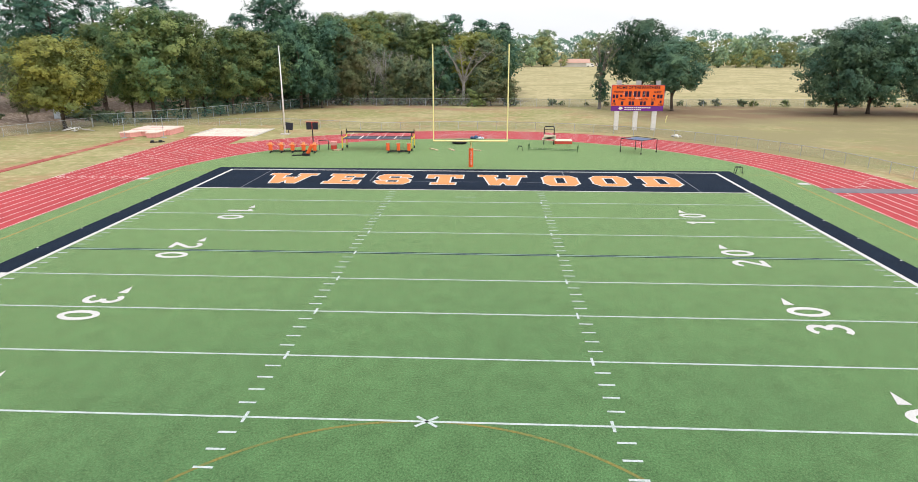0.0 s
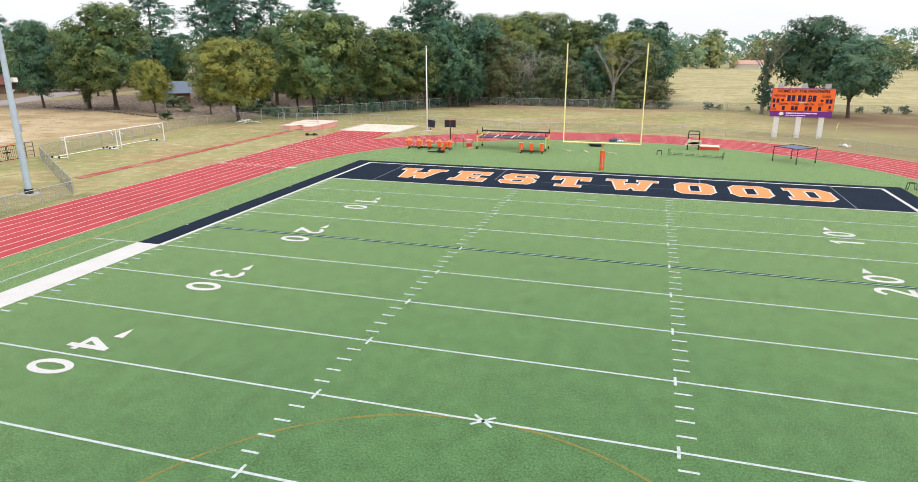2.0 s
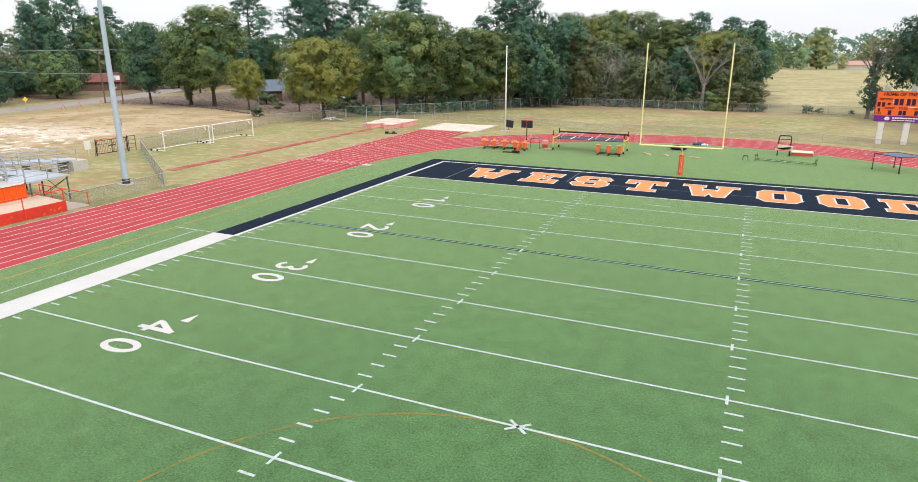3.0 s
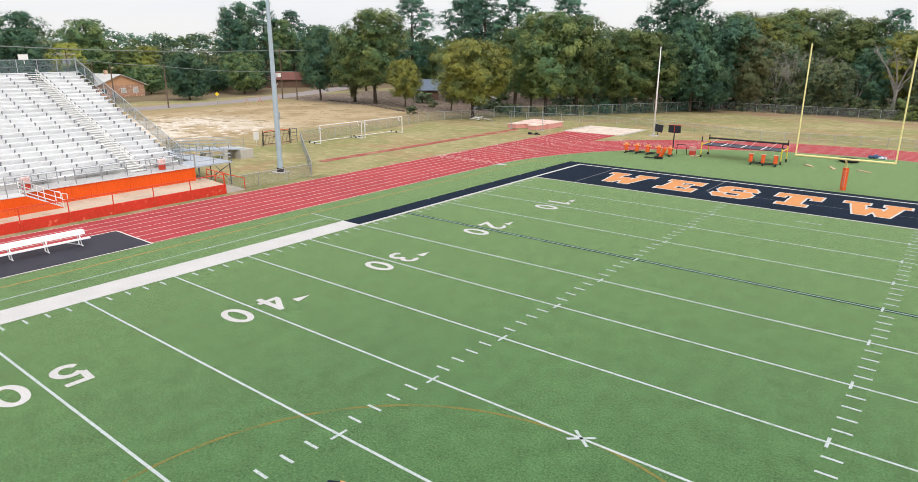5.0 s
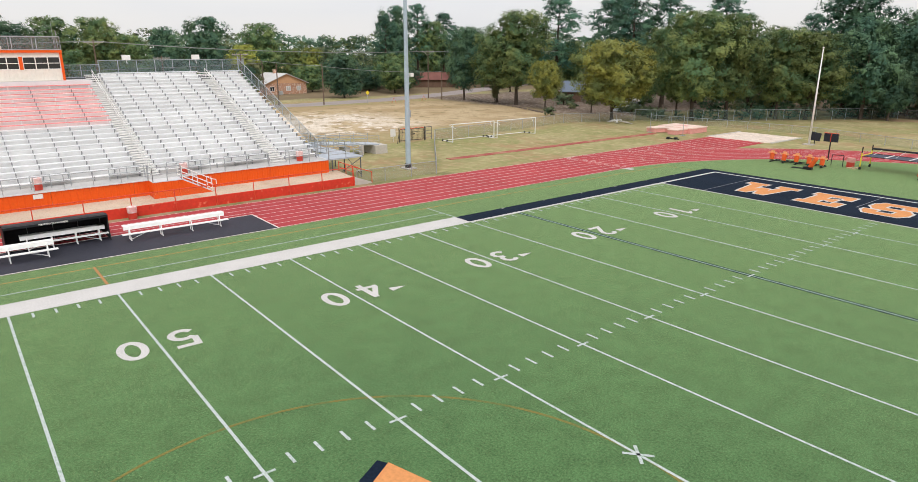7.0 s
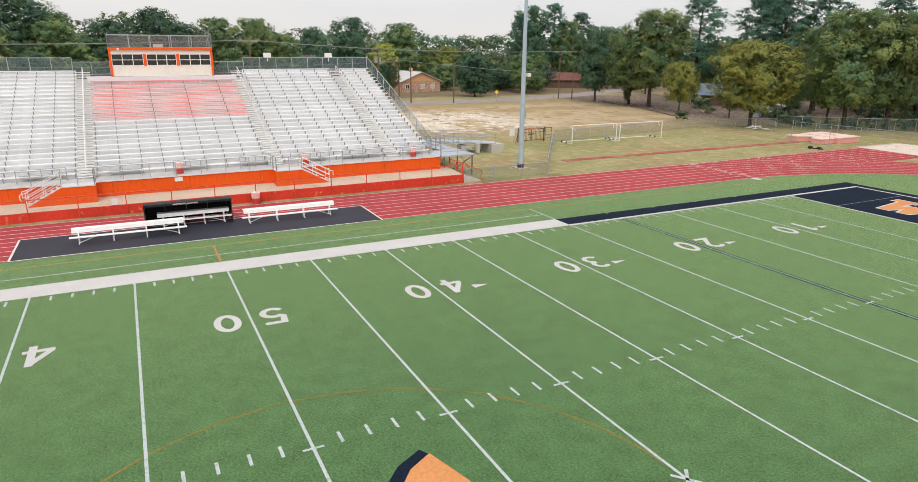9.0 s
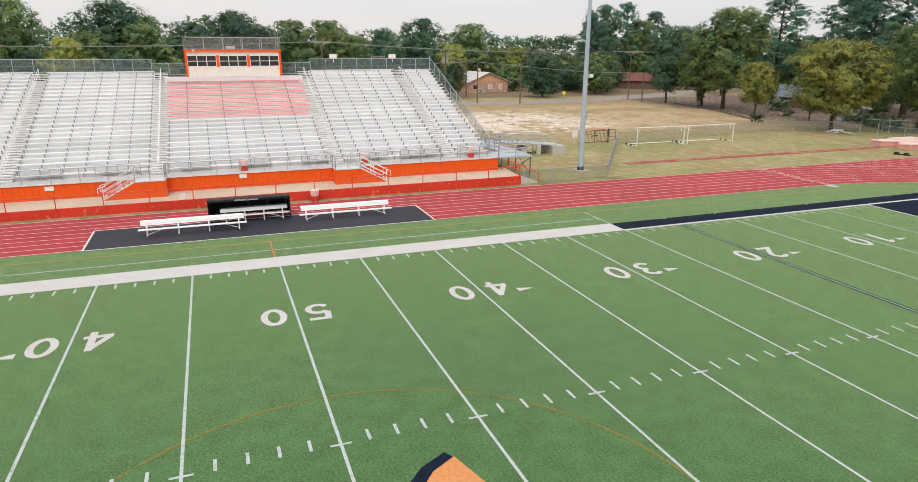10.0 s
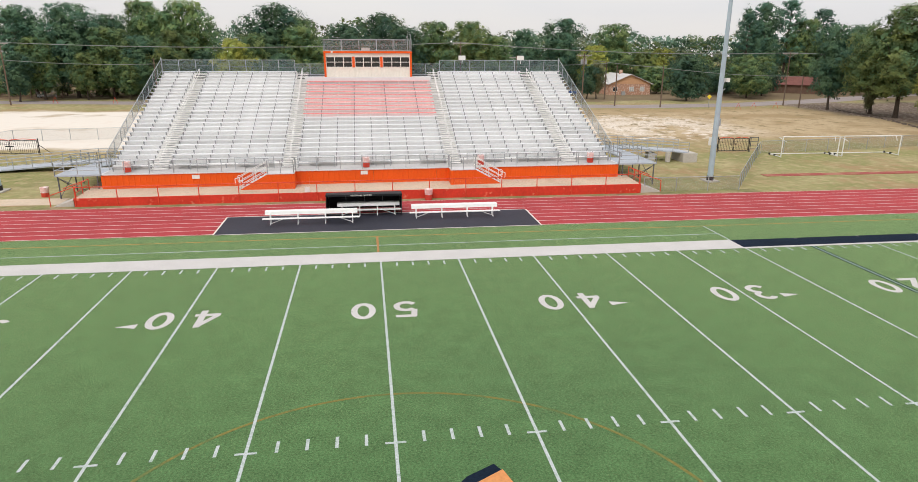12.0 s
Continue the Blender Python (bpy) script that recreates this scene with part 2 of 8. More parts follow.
# ---- mesh tools ----
class Solid:
    """Collects faces for one mesh."""

    def __init__(self):
        self.v, self.f = [], []

    def add(self, pts, faces):
        k = len(self.v)
        self.v.extend([tuple(p) for p in pts])
        self.f.extend([tuple(i + k for i in f) for f in faces])
        return self

    def box(self, x0, x1, y0, y1, z0, z1, m=None):
        pts = [Vector((x, y, z)) for z in (z0, z1) for x, y in ((x0, y0), (x1, y0), (x1, y1), (x0, y1))]
        if m:
            pts = [m @ p for p in pts]
        return self.add(pts, [(3, 2, 1, 0), (4, 5, 6, 7), (0, 1, 5, 4), (1, 2, 6, 5), (2, 3, 7, 6), (3, 0, 4, 7)])

    def bar(self, p, q, r, r2=None, n=8, caps=True):
        p, q = Vector(p), Vector(q)
        r2 = r if r2 is None else r2
        way = (q - p)
        if way.length < 1e-6:
            return self
        turn = way.to_track_quat("Z", "Y").to_matrix()
        ring = [turn @ Vector((math.cos(2 * math.pi * i / n), math.sin(2 * math.pi * i / n), 0)) for i in range(n)]
        pts = [p + r * c for c in ring] + [q + r2 * c for c in ring]
        faces = [(i, (i + 1) % n, n + (i + 1) % n, n + i) for i in range(n)]
        if caps:
            faces += [tuple(reversed(range(n))), tuple(range(n, 2 * n))]
        return self.add(pts, faces)

    def path(self, pts, r, n=8):
        for a, b in zip(pts, pts[1:]):
            self.bar(a, b, r, n=n)
        return self

    def tube(self, pts, r, n=6):
        """One unbroken tube along points."""
        pts = [Vector(p) for p in pts]
        v, f = [], []
        for i, p in enumerate(pts):
            way = pts[min(i + 1, len(pts) - 1)] - pts[max(i - 1, 0)]
            turn = way.to_track_quat("Z", "Y").to_matrix()
            v += [p + turn @ Vector((r * math.cos(2 * math.pi * k / n), r * math.sin(2 * math.pi * k / n), 0)) for k in range(n)]
        for i in range(len(pts) - 1):
            f += [(i * n + k, i * n + (k + 1) % n, (i + 1) * n + (k + 1) % n, (i + 1) * n + k) for k in range(n)]
        f += [tuple(reversed(range(n))), tuple(range((len(pts) - 1) * n, len(pts) * n))]
        return self.add(v, f)

    def flat(self, pts, z):
        return self.add([(x, y, z) for x, y in pts], [tuple(range(len(pts)))])

    def prism(self, pts, z0, z1):
        n = len(pts)
        v = [(x, y, z0) for x, y in pts] + [(x, y, z1) for x, y in pts]
        return self.add(v, [tuple(reversed(range(n))), tuple(range(n, 2 * n))] + [(i, (i + 1) % n, n + (i + 1) % n, n + i) for i in range(n)])

    def lathe(self, profile, n=16, m=None):
        v, f = [], []
        for r, z in profile:
            v += [Vector((r * math.cos(2 * math.pi * i / n), r * math.sin(2 * math.pi * i / n), z)) for i in range(n)]
        for k in range(len(profile) - 1):
            f += [(k * n + i, k * n + (i + 1) % n, (k + 1) * n + (i + 1) % n, (k + 1) * n + i) for i in range(n)]
        f += [tuple(reversed(range(n))), tuple(range((len(profile) - 1) * n, len(profile) * n))]
        return self.add([m @ p for p in v] if m else v, f)

    def ribbon(self, pts, w, z, put=lambda u, v: (u, v)):
        """A flat band of width w along a line of points, laid by put()."""
        pts = [Vector(p) for p in pts]
        left, right = [], []
        for i, p in enumerate(pts):
            a = (pts[i] - pts[i - 1]).normalized() if i else None
            b = (pts[i + 1] - pts[i]).normalized() if i + 1 < len(pts) else None
            t = (a + b).normalized() if a and b else (a or b)
            k = w / 2 / max(0.45, (t.dot(a) if a else 1.0))
            nrm = Vector((-t.y, t.x)) * k
            left.append(p + nrm), right.append(p - nrm)
        k = len(self.v)
        for a, b in zip(left, right):
            self.v += [(*put(a.x, a.y), z), (*put(b.x, b.y), z)]
        for i in range(len(pts) - 1):
            f = (k + 2 * i, k + 2 * i + 1, k + 2 * i + 3, k + 2 * i + 2)
            self.f.append(f)
        return self

    def mesh(self, name, material):
        me = bpy.data.meshes.new(name)
        me.from_pydata(self.v, [], self.f)
        me.validate()
        bm = bmesh.new()
        bm.from_mesh(me)
        bmesh.ops.recalc_face_normals(bm, faces=bm.faces)
        bm.to_mesh(me)
        bm.free()
        me.materials.append(material)
        return me


def face_up(ob):
    """Turns the faces of a flat sheet upward."""
    me = ob.data
    if me.polygons and sum(p.normal.z * p.area for p in me.polygons) < 0:
        me.flip_normals()
    return ob


def smooth(ob):
    for p in ob.data.polygons:
        p.use_smooth = True
    return ob


def part(name, solid, material, parent, label=""):
    """One mesh object under a thing or a part."""
    ob = new(name, solid if isinstance(solid, bpy.types.Mesh) else solid.mesh(name, material))
    ob.parent = parent
    if label:
        ob["label"] = label
    return ob


def thing(name, label, category, m=None, group="", kind=""):
    """An empty at the base of a thing, which parents its parts."""
    e = new(name)
    e.empty_display_size = 0.3
    if m is not None:
        e.matrix_world = m
    return tagged(e, label, category, group, kind)


def plain(name, solid, material, label, category, m=None, group="", kind=""):
    """A thing of one mesh."""
    ob = new(name, solid if isinstance(solid, bpy.types.Mesh) else solid.mesh(name, material))
    if m is not None:
        ob.matrix_world = m
    return tagged(ob, label, category, group, kind)


def paint(name, solid, material, label, category="marking", kind="structure", group=""):
    ob = new(name, solid.mesh(name, material))
    return tagged(face_up(ob), label, category, group, kind)


# ---- ground, turf and track ----
YD = 0.9144
SIDE, GOAL, END = 26.667 * YD, 50 * YD, 60 * YD
R_IN, R_OUT, BEND = 31.35, 40.0, 48.3


def stadium(r, n=48):
    """Outline of an oval with straights along y and bends of radius r."""
    a = [(r * math.cos(math.pi * i / n), BEND + r * math.sin(math.pi * i / n)) for i in range(n + 1)]
    return a + [(-x, -y) for x, y in a]


def make_ground():
    m = mat("mown_dry_grass", (0.38, 0.33, 0.175), 0.95, big=(0.22, 0.16), fine=(1.6, 0.16), bump=(6, 0.5), spec=0.1, other=((0.235, 0.245, 0.09), 0.07, 0.40, 0.60))
    n, l = m.node_tree.nodes, m.node_tree.links
    base = n["Principled BSDF"].inputs["Base Color"].links[0].from_socket
    tc = n.new("ShaderNodeTexCoord")
    sep = n.new("ShaderNodeSeparateXYZ")
    wob = n.new("ShaderNodeTexNoise")
    wob.inputs["Scale"].default_value, wob.inputs["Detail"].default_value = 0.06, 6
    l.new(tc.outputs["Object"], wob.inputs["Vector"])
    add = n.new("ShaderNodeVectorMath")
    add.operation = "MULTIPLY_ADD"
    add.inputs[1].default_value = (26, 26, 0)
    centred = n.new("ShaderNodeVectorMath")
    centred.operation = "SUBTRACT"
    centred.inputs[1].default_value = (0.5, 0.5, 0.5)
    l.new(wob.outputs["Color"], centred.inputs[0])
    l.new(centred.outputs[0], add.inputs[0])
    l.new(tc.outputs["Object"], add.inputs[2])
    l.new(add.outputs[0], sep.inputs[0])

    def band(axis, low, high, soft):
        """1 where the wobbled coordinate lies between low and high."""
        up, down, mul = n.new("ShaderNodeMapRange"), n.new("ShaderNodeMapRange"), n.new("ShaderNodeMath")
        mul.operation = "MULTIPLY"
        for mr, a, b in ((up, low - soft, low + soft), (down, high + soft, high - soft)):
            mr.inputs["From Min"].default_value, mr.inputs["From Max"].default_value = a, b
            l.new(sep.outputs[axis], mr.inputs["Value"])
        l.new(up.outputs[0], mul.inputs[0]), l.new(down.outputs[0], mul.inputs[1])
        return mul.outputs[0]

    def cover(under, colour, mask_x, mask_y, scale, low, high):
        nz = n.new("ShaderNodeTexNoise")
        nz.inputs["Scale"].default_value, nz.inputs["Detail"].default_value = scale, 8
        l.new(tc.outputs["Object"], nz.inputs["Vector"])
        mr = n.new("ShaderNodeMapRange")
        mr.inputs["From Min"].default_value, mr.inputs["From Max"].default_value = low, high
        l.new(nz.outputs["Fac"], mr.inputs["Value"])
        a, b = n.new("ShaderNodeMath"), n.new("ShaderNodeMath")
        a.operation = b.operation = "MULTIPLY"
        l.new(mask_x, a.inputs[0]), l.new(mask_y, a.inputs[1])
        l.new(a.outputs[0], b.inputs[0]), l.new(mr.outputs[0], b.inputs[1])
        mx = n.new("ShaderNodeMix")
        mx.data_type = "RGBA"
        l.new(b.outputs[0], mx.inputs[0]), l.new(under, mx.inputs[6])
        mx.inputs[7].default_value = (*colour, 1)
        return mx.outputs[2]

    every = (band("X", -2000, 2000, 8), band("Y", -2000, 2000, 8))
    meadow = (band("Y", 140, 900, 6), band("X", -20, 900, 8))
    lot = (band("X", -124, -70, 5), band("Y", -140, 96, 6))
    stubble = (band("X", -124, -70, 5), band("Y", -16, 96, 6))
    yard = (band("X", -135, -66, 3), band("Y", 94, 200, 3))
    base = cover(base, (0.34, 0.235, 0.125), *every, 0.13, 0.50, 0.62)
    base = cover(base, (0.235, 0.24, 0.095), *every, 0.25, 0.50, 0.68)
    base = cover(base, (0.43, 0.365, 0.20), *every, 0.75, 0.50, 0.68)
    base = cover(base, (0.265, 0.25, 0.11), *every, 0.95, 0.50, 0.68)
    base = cover(base, (0.335, 0.265, 0.14), *every, 2.1, 0.52, 0.68)
    out = cover(base, (0.44, 0.375, 0.21), *meadow, 0.05, 0.25, 0.5)
    out = cover(out, (0.33, 0.295, 0.15), *meadow, 0.09, 0.46, 0.62)
    out = cover(out, (0.27, 0.255, 0.12), *meadow, 0.5, 0.50, 0.66)
    out = cover(out, (0.31, 0.205, 0.13), band("X", -46, 14, 3), band("Y", 123, 133, 3), 0.15, 0.36, 0.60)
    out = cover(out, (0.255, 0.225, 0.115), band("X", 22, 140, 6), band("Y", 66, 133, 6), 0.09, 0.22, 0.55)
    # dirt lot: brown stubble, tan soil, pale worn sand
    out = cover(out, (0.36, 0.265, 0.145), *lot, 0.045, 0.22, 0.40)
    out = cover(out, (0.47, 0.365, 0.225), band("X", -116, -72, 6), band("Y", -140, 92, 6), 0.10, 0.42, 0.54)
    out = cover(out, (0.68, 0.595, 0.49), band("X", -106, -75, 3), band("Y", -120, 60, 6), 0.07, 0.42, 0.52)
    out = cover(out, (0.74, 0.685, 0.60), band("X", -121, -72, 2), band("Y", -130, -24, 5), 0.10, 0.26, 0.44)
    out = cover(out, (0.25, 0.20, 0.10), *stubble, 0.42, 0.56, 0.66)
    out = cover(out, (0.72, 0.65, 0.56), band("X", -108, -73, 4), band("Y", -120, 60, 6), 0.55, 0.52, 0.62)
    out = cover(out, (0.33, 0.245, 0.145), *stubble, 1.7, 0.56, 0.66)
    # leaf litter under the yard trees
    out = cover(out, (0.175, 0.13, 0.098), *yard, 0.2, 0.25, 0.40)
    out = cover(out, (0.33, 0.27, 0.22), *yard, 1.3, 0.50, 0.60)
    out = cover(out, (0.12, 0.085, 0.06), *yard, 0.9, 0.55, 0.66)
    out = cover(out, (0.17, 0.115, 0.07), band("X", -260, -158, 4), band("Y", -200, 40, 8), 0.2, 0.3, 0.5)
    out = cover(out, (0.21, 0.145, 0.085), band("X", 26, 130, 8), band("Y", 106, 134, 5), 0.12, 0.28, 0.50)
    out = cover(out, (0.13, 0.10, 0.065), band("X", -66, 8, 3), band("Y", 137, 230, 2), 0.2, 0.1, 0.3)
    out = cover(out, (0.20, 0.152, 0.092), band("X", -240, -142, 3), band("Y", 30, 190, 6), 0.12, 0.12, 0.36)
    l.new(out, n["Principled BSDF"].inputs["Base Color"])
    s = Solid()
    edges_x = [-1500, -600, -200, -41, 41, 200, 600, 1500]
    edges_y = [-1500, -600, -200, -50, 95, 200, 600, 2200]
    s.v = [(x, y, -0.03) for y in edges_y for x in edges_x]
    k = len(edges_x)
    s.f = [(j * k + i, j * k + i + 1, (j + 1) * k + i + 1, (j + 1) * k + i) for j in range(len(edges_y) - 1) for i in range(k - 1)]
    ob = new("ground", s.mesh("ground", m))
    tagged(face_up(ob), "dry mown grass with bare pale dirt patches", "ground", kind="structure")


make_ground()

s = Solid().prism(stadium(R_IN), -0.03, 0.0)
tagged(new("turf", s.mesh("turf", TURF)), "green artificial turf football field", "turf", kind="structure")

s = Solid()
inner, outer = stadium(R_IN + 0.005), stadium(R_OUT)
k = len(inner)
s.add([(x, y, 0.0) for x, y in inner] + [(x, y, 0.0) for x, y in outer], [(i, (i + 1) % k, k + (i + 1) % k, k + i) for i in range(k)])
s.add([(x, y, 0.0) for x, y in outer] + [(x, y, -0.03) for x, y in outer], [(i, (i + 1) % k, k + (i + 1) % k, k + i) for i in range(k)])
track = new("running_track", s.mesh("running_track", TRACK))
tagged(face_up(track), "red rubber running track with white lanes", "track", kind="structure")

# sprint chute that runs straight on past the bend
s = Solid()
nb = 24
bend_pts = [(-R_OUT * math.cos(a), BEND + R_OUT * math.sin(a)) for a in [math.radians(52) * i / nb for i in range(nb + 1)]]
poly = [p for p in bend_pts if p[1] < 80.2 and p[0] < -32.0] + [(-32.2, 80.2), (-40.2, 80.2)]
s.prism(poly, -0.03, 0.003)
tagged(new("track_chute", s.mesh("track_chute", TRACK)), "red rubber sprint chute beside the bend", "track", kind="structure")

# lane lines
for i in range(9):
    r = R_IN + 0.12 + i * 1.055
    s = Solid().ribbon([Vector(p) for p in stadium(r)] + [Vector(stadium(r)[0])], 0.07, 0.006)
    paint("lane_line", s, LANE, "white lane line on the red track", group="lane lines")
for i in range(8):
    x = -(R_IN + 1.6 + i * 1.0)
    y0 = BEND + math.sqrt(max(0, R_OUT ** 2 - x * x)) - 1
    s = Solid().ribbon([(x, min(y0, 79)), (x, 80.1)], 0.07, 0.010)
    paint("lane_line", s, LANE, "white lane line on the red track", group="lane lines")

# stagger marks across the lanes
s = Solid()
for i in range(8):
    x0 = -(R_IN + 0.2 + i * 1.055)
    for y in (54.5 + i * 0.9, 58.5 + i * 0.9, 64 + i * 0.4, 67.5 + i * 0.5, 70.5 + i * 0.3):
        s.ribbon([(x0 - 0.15, y), (x0 - 0.9, y)], 0.05, 0.012)
        s.ribbon([(x0 - 0.5, y - 0.55), (x0 - 0.5, y - 0.25)], 0.05, 0.012)
    for y in (30.0 + i * 1.9, 45 + i * 1.3):
        s.ribbon([(-x0 + 0.1, y), (-x0 + 0.95, y)], 0.1, 0.012)
    for a in (28 + 3.6 * i, 47 + 3.1 * i):
        c, d = math.cos(radians(a)), math.sin(radians(a))
        r0 = R_IN + 0.25 + i * 1.055
        s.ribbon([(r0 * c, BEND + r0 * d), ((r0 + 0.8) * c, BEND + (r0 + 0.8) * d)], 0.09, 0.012)
s.ribbon([(-(R_IN + 0.2), 60.3), (-(R_IN + 8.6), 61.5)], 0.06, 0.012)
paint("stagger_marks", s, LANE, "small white stagger marks on the track", kind="stuff")

# sand pit behind the chute, jump runway
plain("sand_pit", Solid().prism([(-40.4, 80.3), (-31.9, 80.3), (-31.6, 89.3), (-40.4, 89.5)], -0.03, 0.02), SAND, "pale sand pit at the end of the chute", "sand pit", kind="structure")
plain("pit_border", Solid().box(-31.6, -31.2, 80.5, 89.3, -0.03, 0.06).box(-40.8, -40.45, 80.5, 89.5, -0.03, 0.06), CONCRETE_PALE, "pale concrete borders of the sand pit", "border", kind="structure")
plain("jump_runway", Solid().box(-48.0, -46.9, 38.8, 77.5, -0.03, 0.01), RUNWAY, "narrow faded red high jump runway in the grass", "runway", kind="structure")

# worn strip between track and stand, and a pale path
STRIP = mat("worn_dry_grass", (0.33, 0.26, 0.15), 0.95, big=(0.5, 0.2), fine=(3, 0.2), other=((0.22, 0.22, 0.09), 0.4, 0.45, 0.6), bump=(8, 0.5), spec=0.1)
paint("worn_strip", Solid().ribbon([(-40.75, -60), (-40.75, 34)], 1.5, -0.02), STRIP, "worn dry grass strip beside the track", "ground")
plain("side_path", Solid().prism([(-41.8, -24.8), (-44.2, -24.8), (-44.2, -60), (-41.8, -60)], -0.05, -0.01), CONCRETE, "tan concrete path beyond the walkway", "path", kind="structure")

# access strip across the track
plain("track_crossing", Solid().box(31.4, 42, 46.1, 48.0, 0.004, 0.02), mat("grey_crossing_mat", (0.16, 0.15, 0.17), 0.8, big=(0.5, 0.15), fine=(5, 0.1)), "grey rubber crossing mat laid over the track", "mat", kind="structure")

# ---- field markings ----
W = 0.105
black = Solid()
black.box(-26.15, 26.15, END, 56.05, 0.0, 0.004)
black.box(-26.15, -SIDE, 25 * YD, END, 0.0, 0.004)
black.box(SIDE, 26.15, 25 * YD, END, 0.0, 0.004)
tagged(new("black_border", black.mesh("black_border", TURF_BLACK)), "black turf border round the end of the field", "border", kind="structure")
plain("end_zone", Solid().box(-SIDE, SIDE, GOAL, END, 0.0, 0.0042), TURF_BLACK, "black turf end zone with orange lettering", "end zone", kind="structure")
for sx in (-1, 1):
    paint("sideline", Solid().ribbon([(sx * (SIDE + 0.02), 25 * YD), (sx * (SIDE + 0.02), END + 0.1)], 0.30, 0.009), PAINT, "white painted sideline beside the black border")
    paint("wide_sideline", Solid().ribbon([(sx * 25.27, -49), (sx * 25.27, 25 * YD)], 1.86, 0.009), PAINT, "broad white painted sideline band")
paint("end_line", Solid().ribbon([(-SIDE - 0.1, END), (SIDE + 0.1, END)], 0.28, 0.010), PAINT, "white painted end line")
paint("goal_line", Solid().ribbon([(-SIDE, GOAL), (SIDE, GOAL)], 0.2, 0.010), PAINT, "white painted goal line")
for n5 in range(-6, 10):
    y = n5 * 5 * YD
    if n5 == 6:
        paint("yard_line", Solid().ribbon([(-SIDE, y), (SIDE, y)], 0.12, 0.008), mat("thin_grey_green_paint", (0.26, 0.36, 0.28), 0.9, fine=(12, 0.3), spec=0.12), "thin worn centre of the dark yard line", group="yard lines")
        paint("black_line", Solid().ribbon([(-SIDE, y), (SIDE, y)], 0.36, 0.006), mat("faded_navy_paint", (0.014, 0.026, 0.040), 0.9, fine=(12, 0.35), other=((0.05, 0.10, 0.06), 2.0, 0.46, 0.66), spec=0.12), "black painted twenty yard line")
    else:
        paint("yard_line", Solid().ribbon([(-SIDE, y), (SIDE, y)], W, 0.007), PAINT_WORN, "white painted yard line", group="yard lines")
hash_marks, side_marks = Solid(), Solid()
for i in range(-30, 50):
    y = i * YD
    for sx in (-1, 1):
        if i % 5:
            hash_marks.ribbon([(sx * 6.08, y), (sx * 6.69, y)], W, 0.0075)
            side_marks.ribbon([(sx * (SIDE - 0.25), y), (sx * (SIDE - 0.86), y)], W, 0.0075)
        else:
            hash_marks.ribbon([(sx * 6.13, y - 0.33), (sx * 6.13, y + 0.33)], W, 0.0085)
paint("hash_marks", hash_marks, PAINT_WORN, "short white hash marks on the turf", kind="stuff")
paint("sideline_marks", side_marks, PAINT_WORN, "short white yard marks along the sidelines", kind="stuff")
s = Solid()
for a in (40, -40):
    d = Vector((math.cos(radians(a)), math.sin(radians(a)))) * 0.47
    s.ribbon([Vector((0, 10 * YD)) - d, Vector((0, 10 * YD)) + d], 0.11, 0.009)
paint("kickoff_cross", s, PAINT_WORN, "white kickoff cross on the forty yard line")
paint("try_mark", Solid().ribbon([(-0.9, 47 * YD), (0.9, 47 * YD)], W, 0.008), PAINT_WORN, "short white mark before the goal line")
for sx in (-1, 1):
    paint("coach_line", Solid().ribbon([(sx * 27.7, -49), (sx * 27.7, 25 * YD), (sx * 26.2, 25 * YD)], 0.1, 0.007), PAINT_WORN, "thin white line beside the sideline band")
    paint("coach_line", Solid().ribbon([(sx * 27.7, 25 * YD), (sx * 29.7, 25 * YD)], 0.1, 0.007), PAINT_WORN, "thin white line beside the sideline band")
    paint("orange_line", Solid().ribbon([(sx * 29.7, -52), (sx * 29.7, 54.1), (sx * 26.2, 54.1)], 0.11, 0.007), PAINT_THIN, "thin faded orange boundary line")
paint("orange_half_line", Solid().ribbon([(-29.7, -0.1), (-26.25, -0.1)], 0.14, 0.008), mat("half_line_orange", (0.42, 0.21, 0.08), 0.85, fine=(6, 0.15)), "short orange halfway line")
paint("centre_circle", Solid().ribbon([(9.15 * math.cos(a), 9.15 * math.sin(a)) for a in [2 * math.pi * i / 96 for i in range(97)]], 0.12, 0.0065), PAINT_OLD, "faded orange centre circle")
for sx in (-1, 1):
    paint("penalty_line", Solid().ribbon([(sx * 20.2, END), (sx * 20.2, GOAL + 0.1)], 0.09, 0.0062), PAINT_FAINT, "faint grey line in the end zone")
    paint("penalty_line", Solid().ribbon([(sx * 9.2, END), (sx * 9.2, 49.4)], 0.09, 0.0062), PAINT_FAINT, "faint grey line in the end zone")
paint("penalty_line", Solid().ribbon([(-9.2, 49.4), (9.2, 49.4)], 0.06, 0.0061), PAINT_FAINT, "faint grey line in the end zone")


def arc(cx, cy, rx, ry, a0, a1, n=14):
    return [(cx + rx * math.cos(radians(a0 + (a1 - a0) * i / n)), cy + ry * math.sin(radians(a0 + (a1 - a0) * i / n))) for i in range(n + 1)]


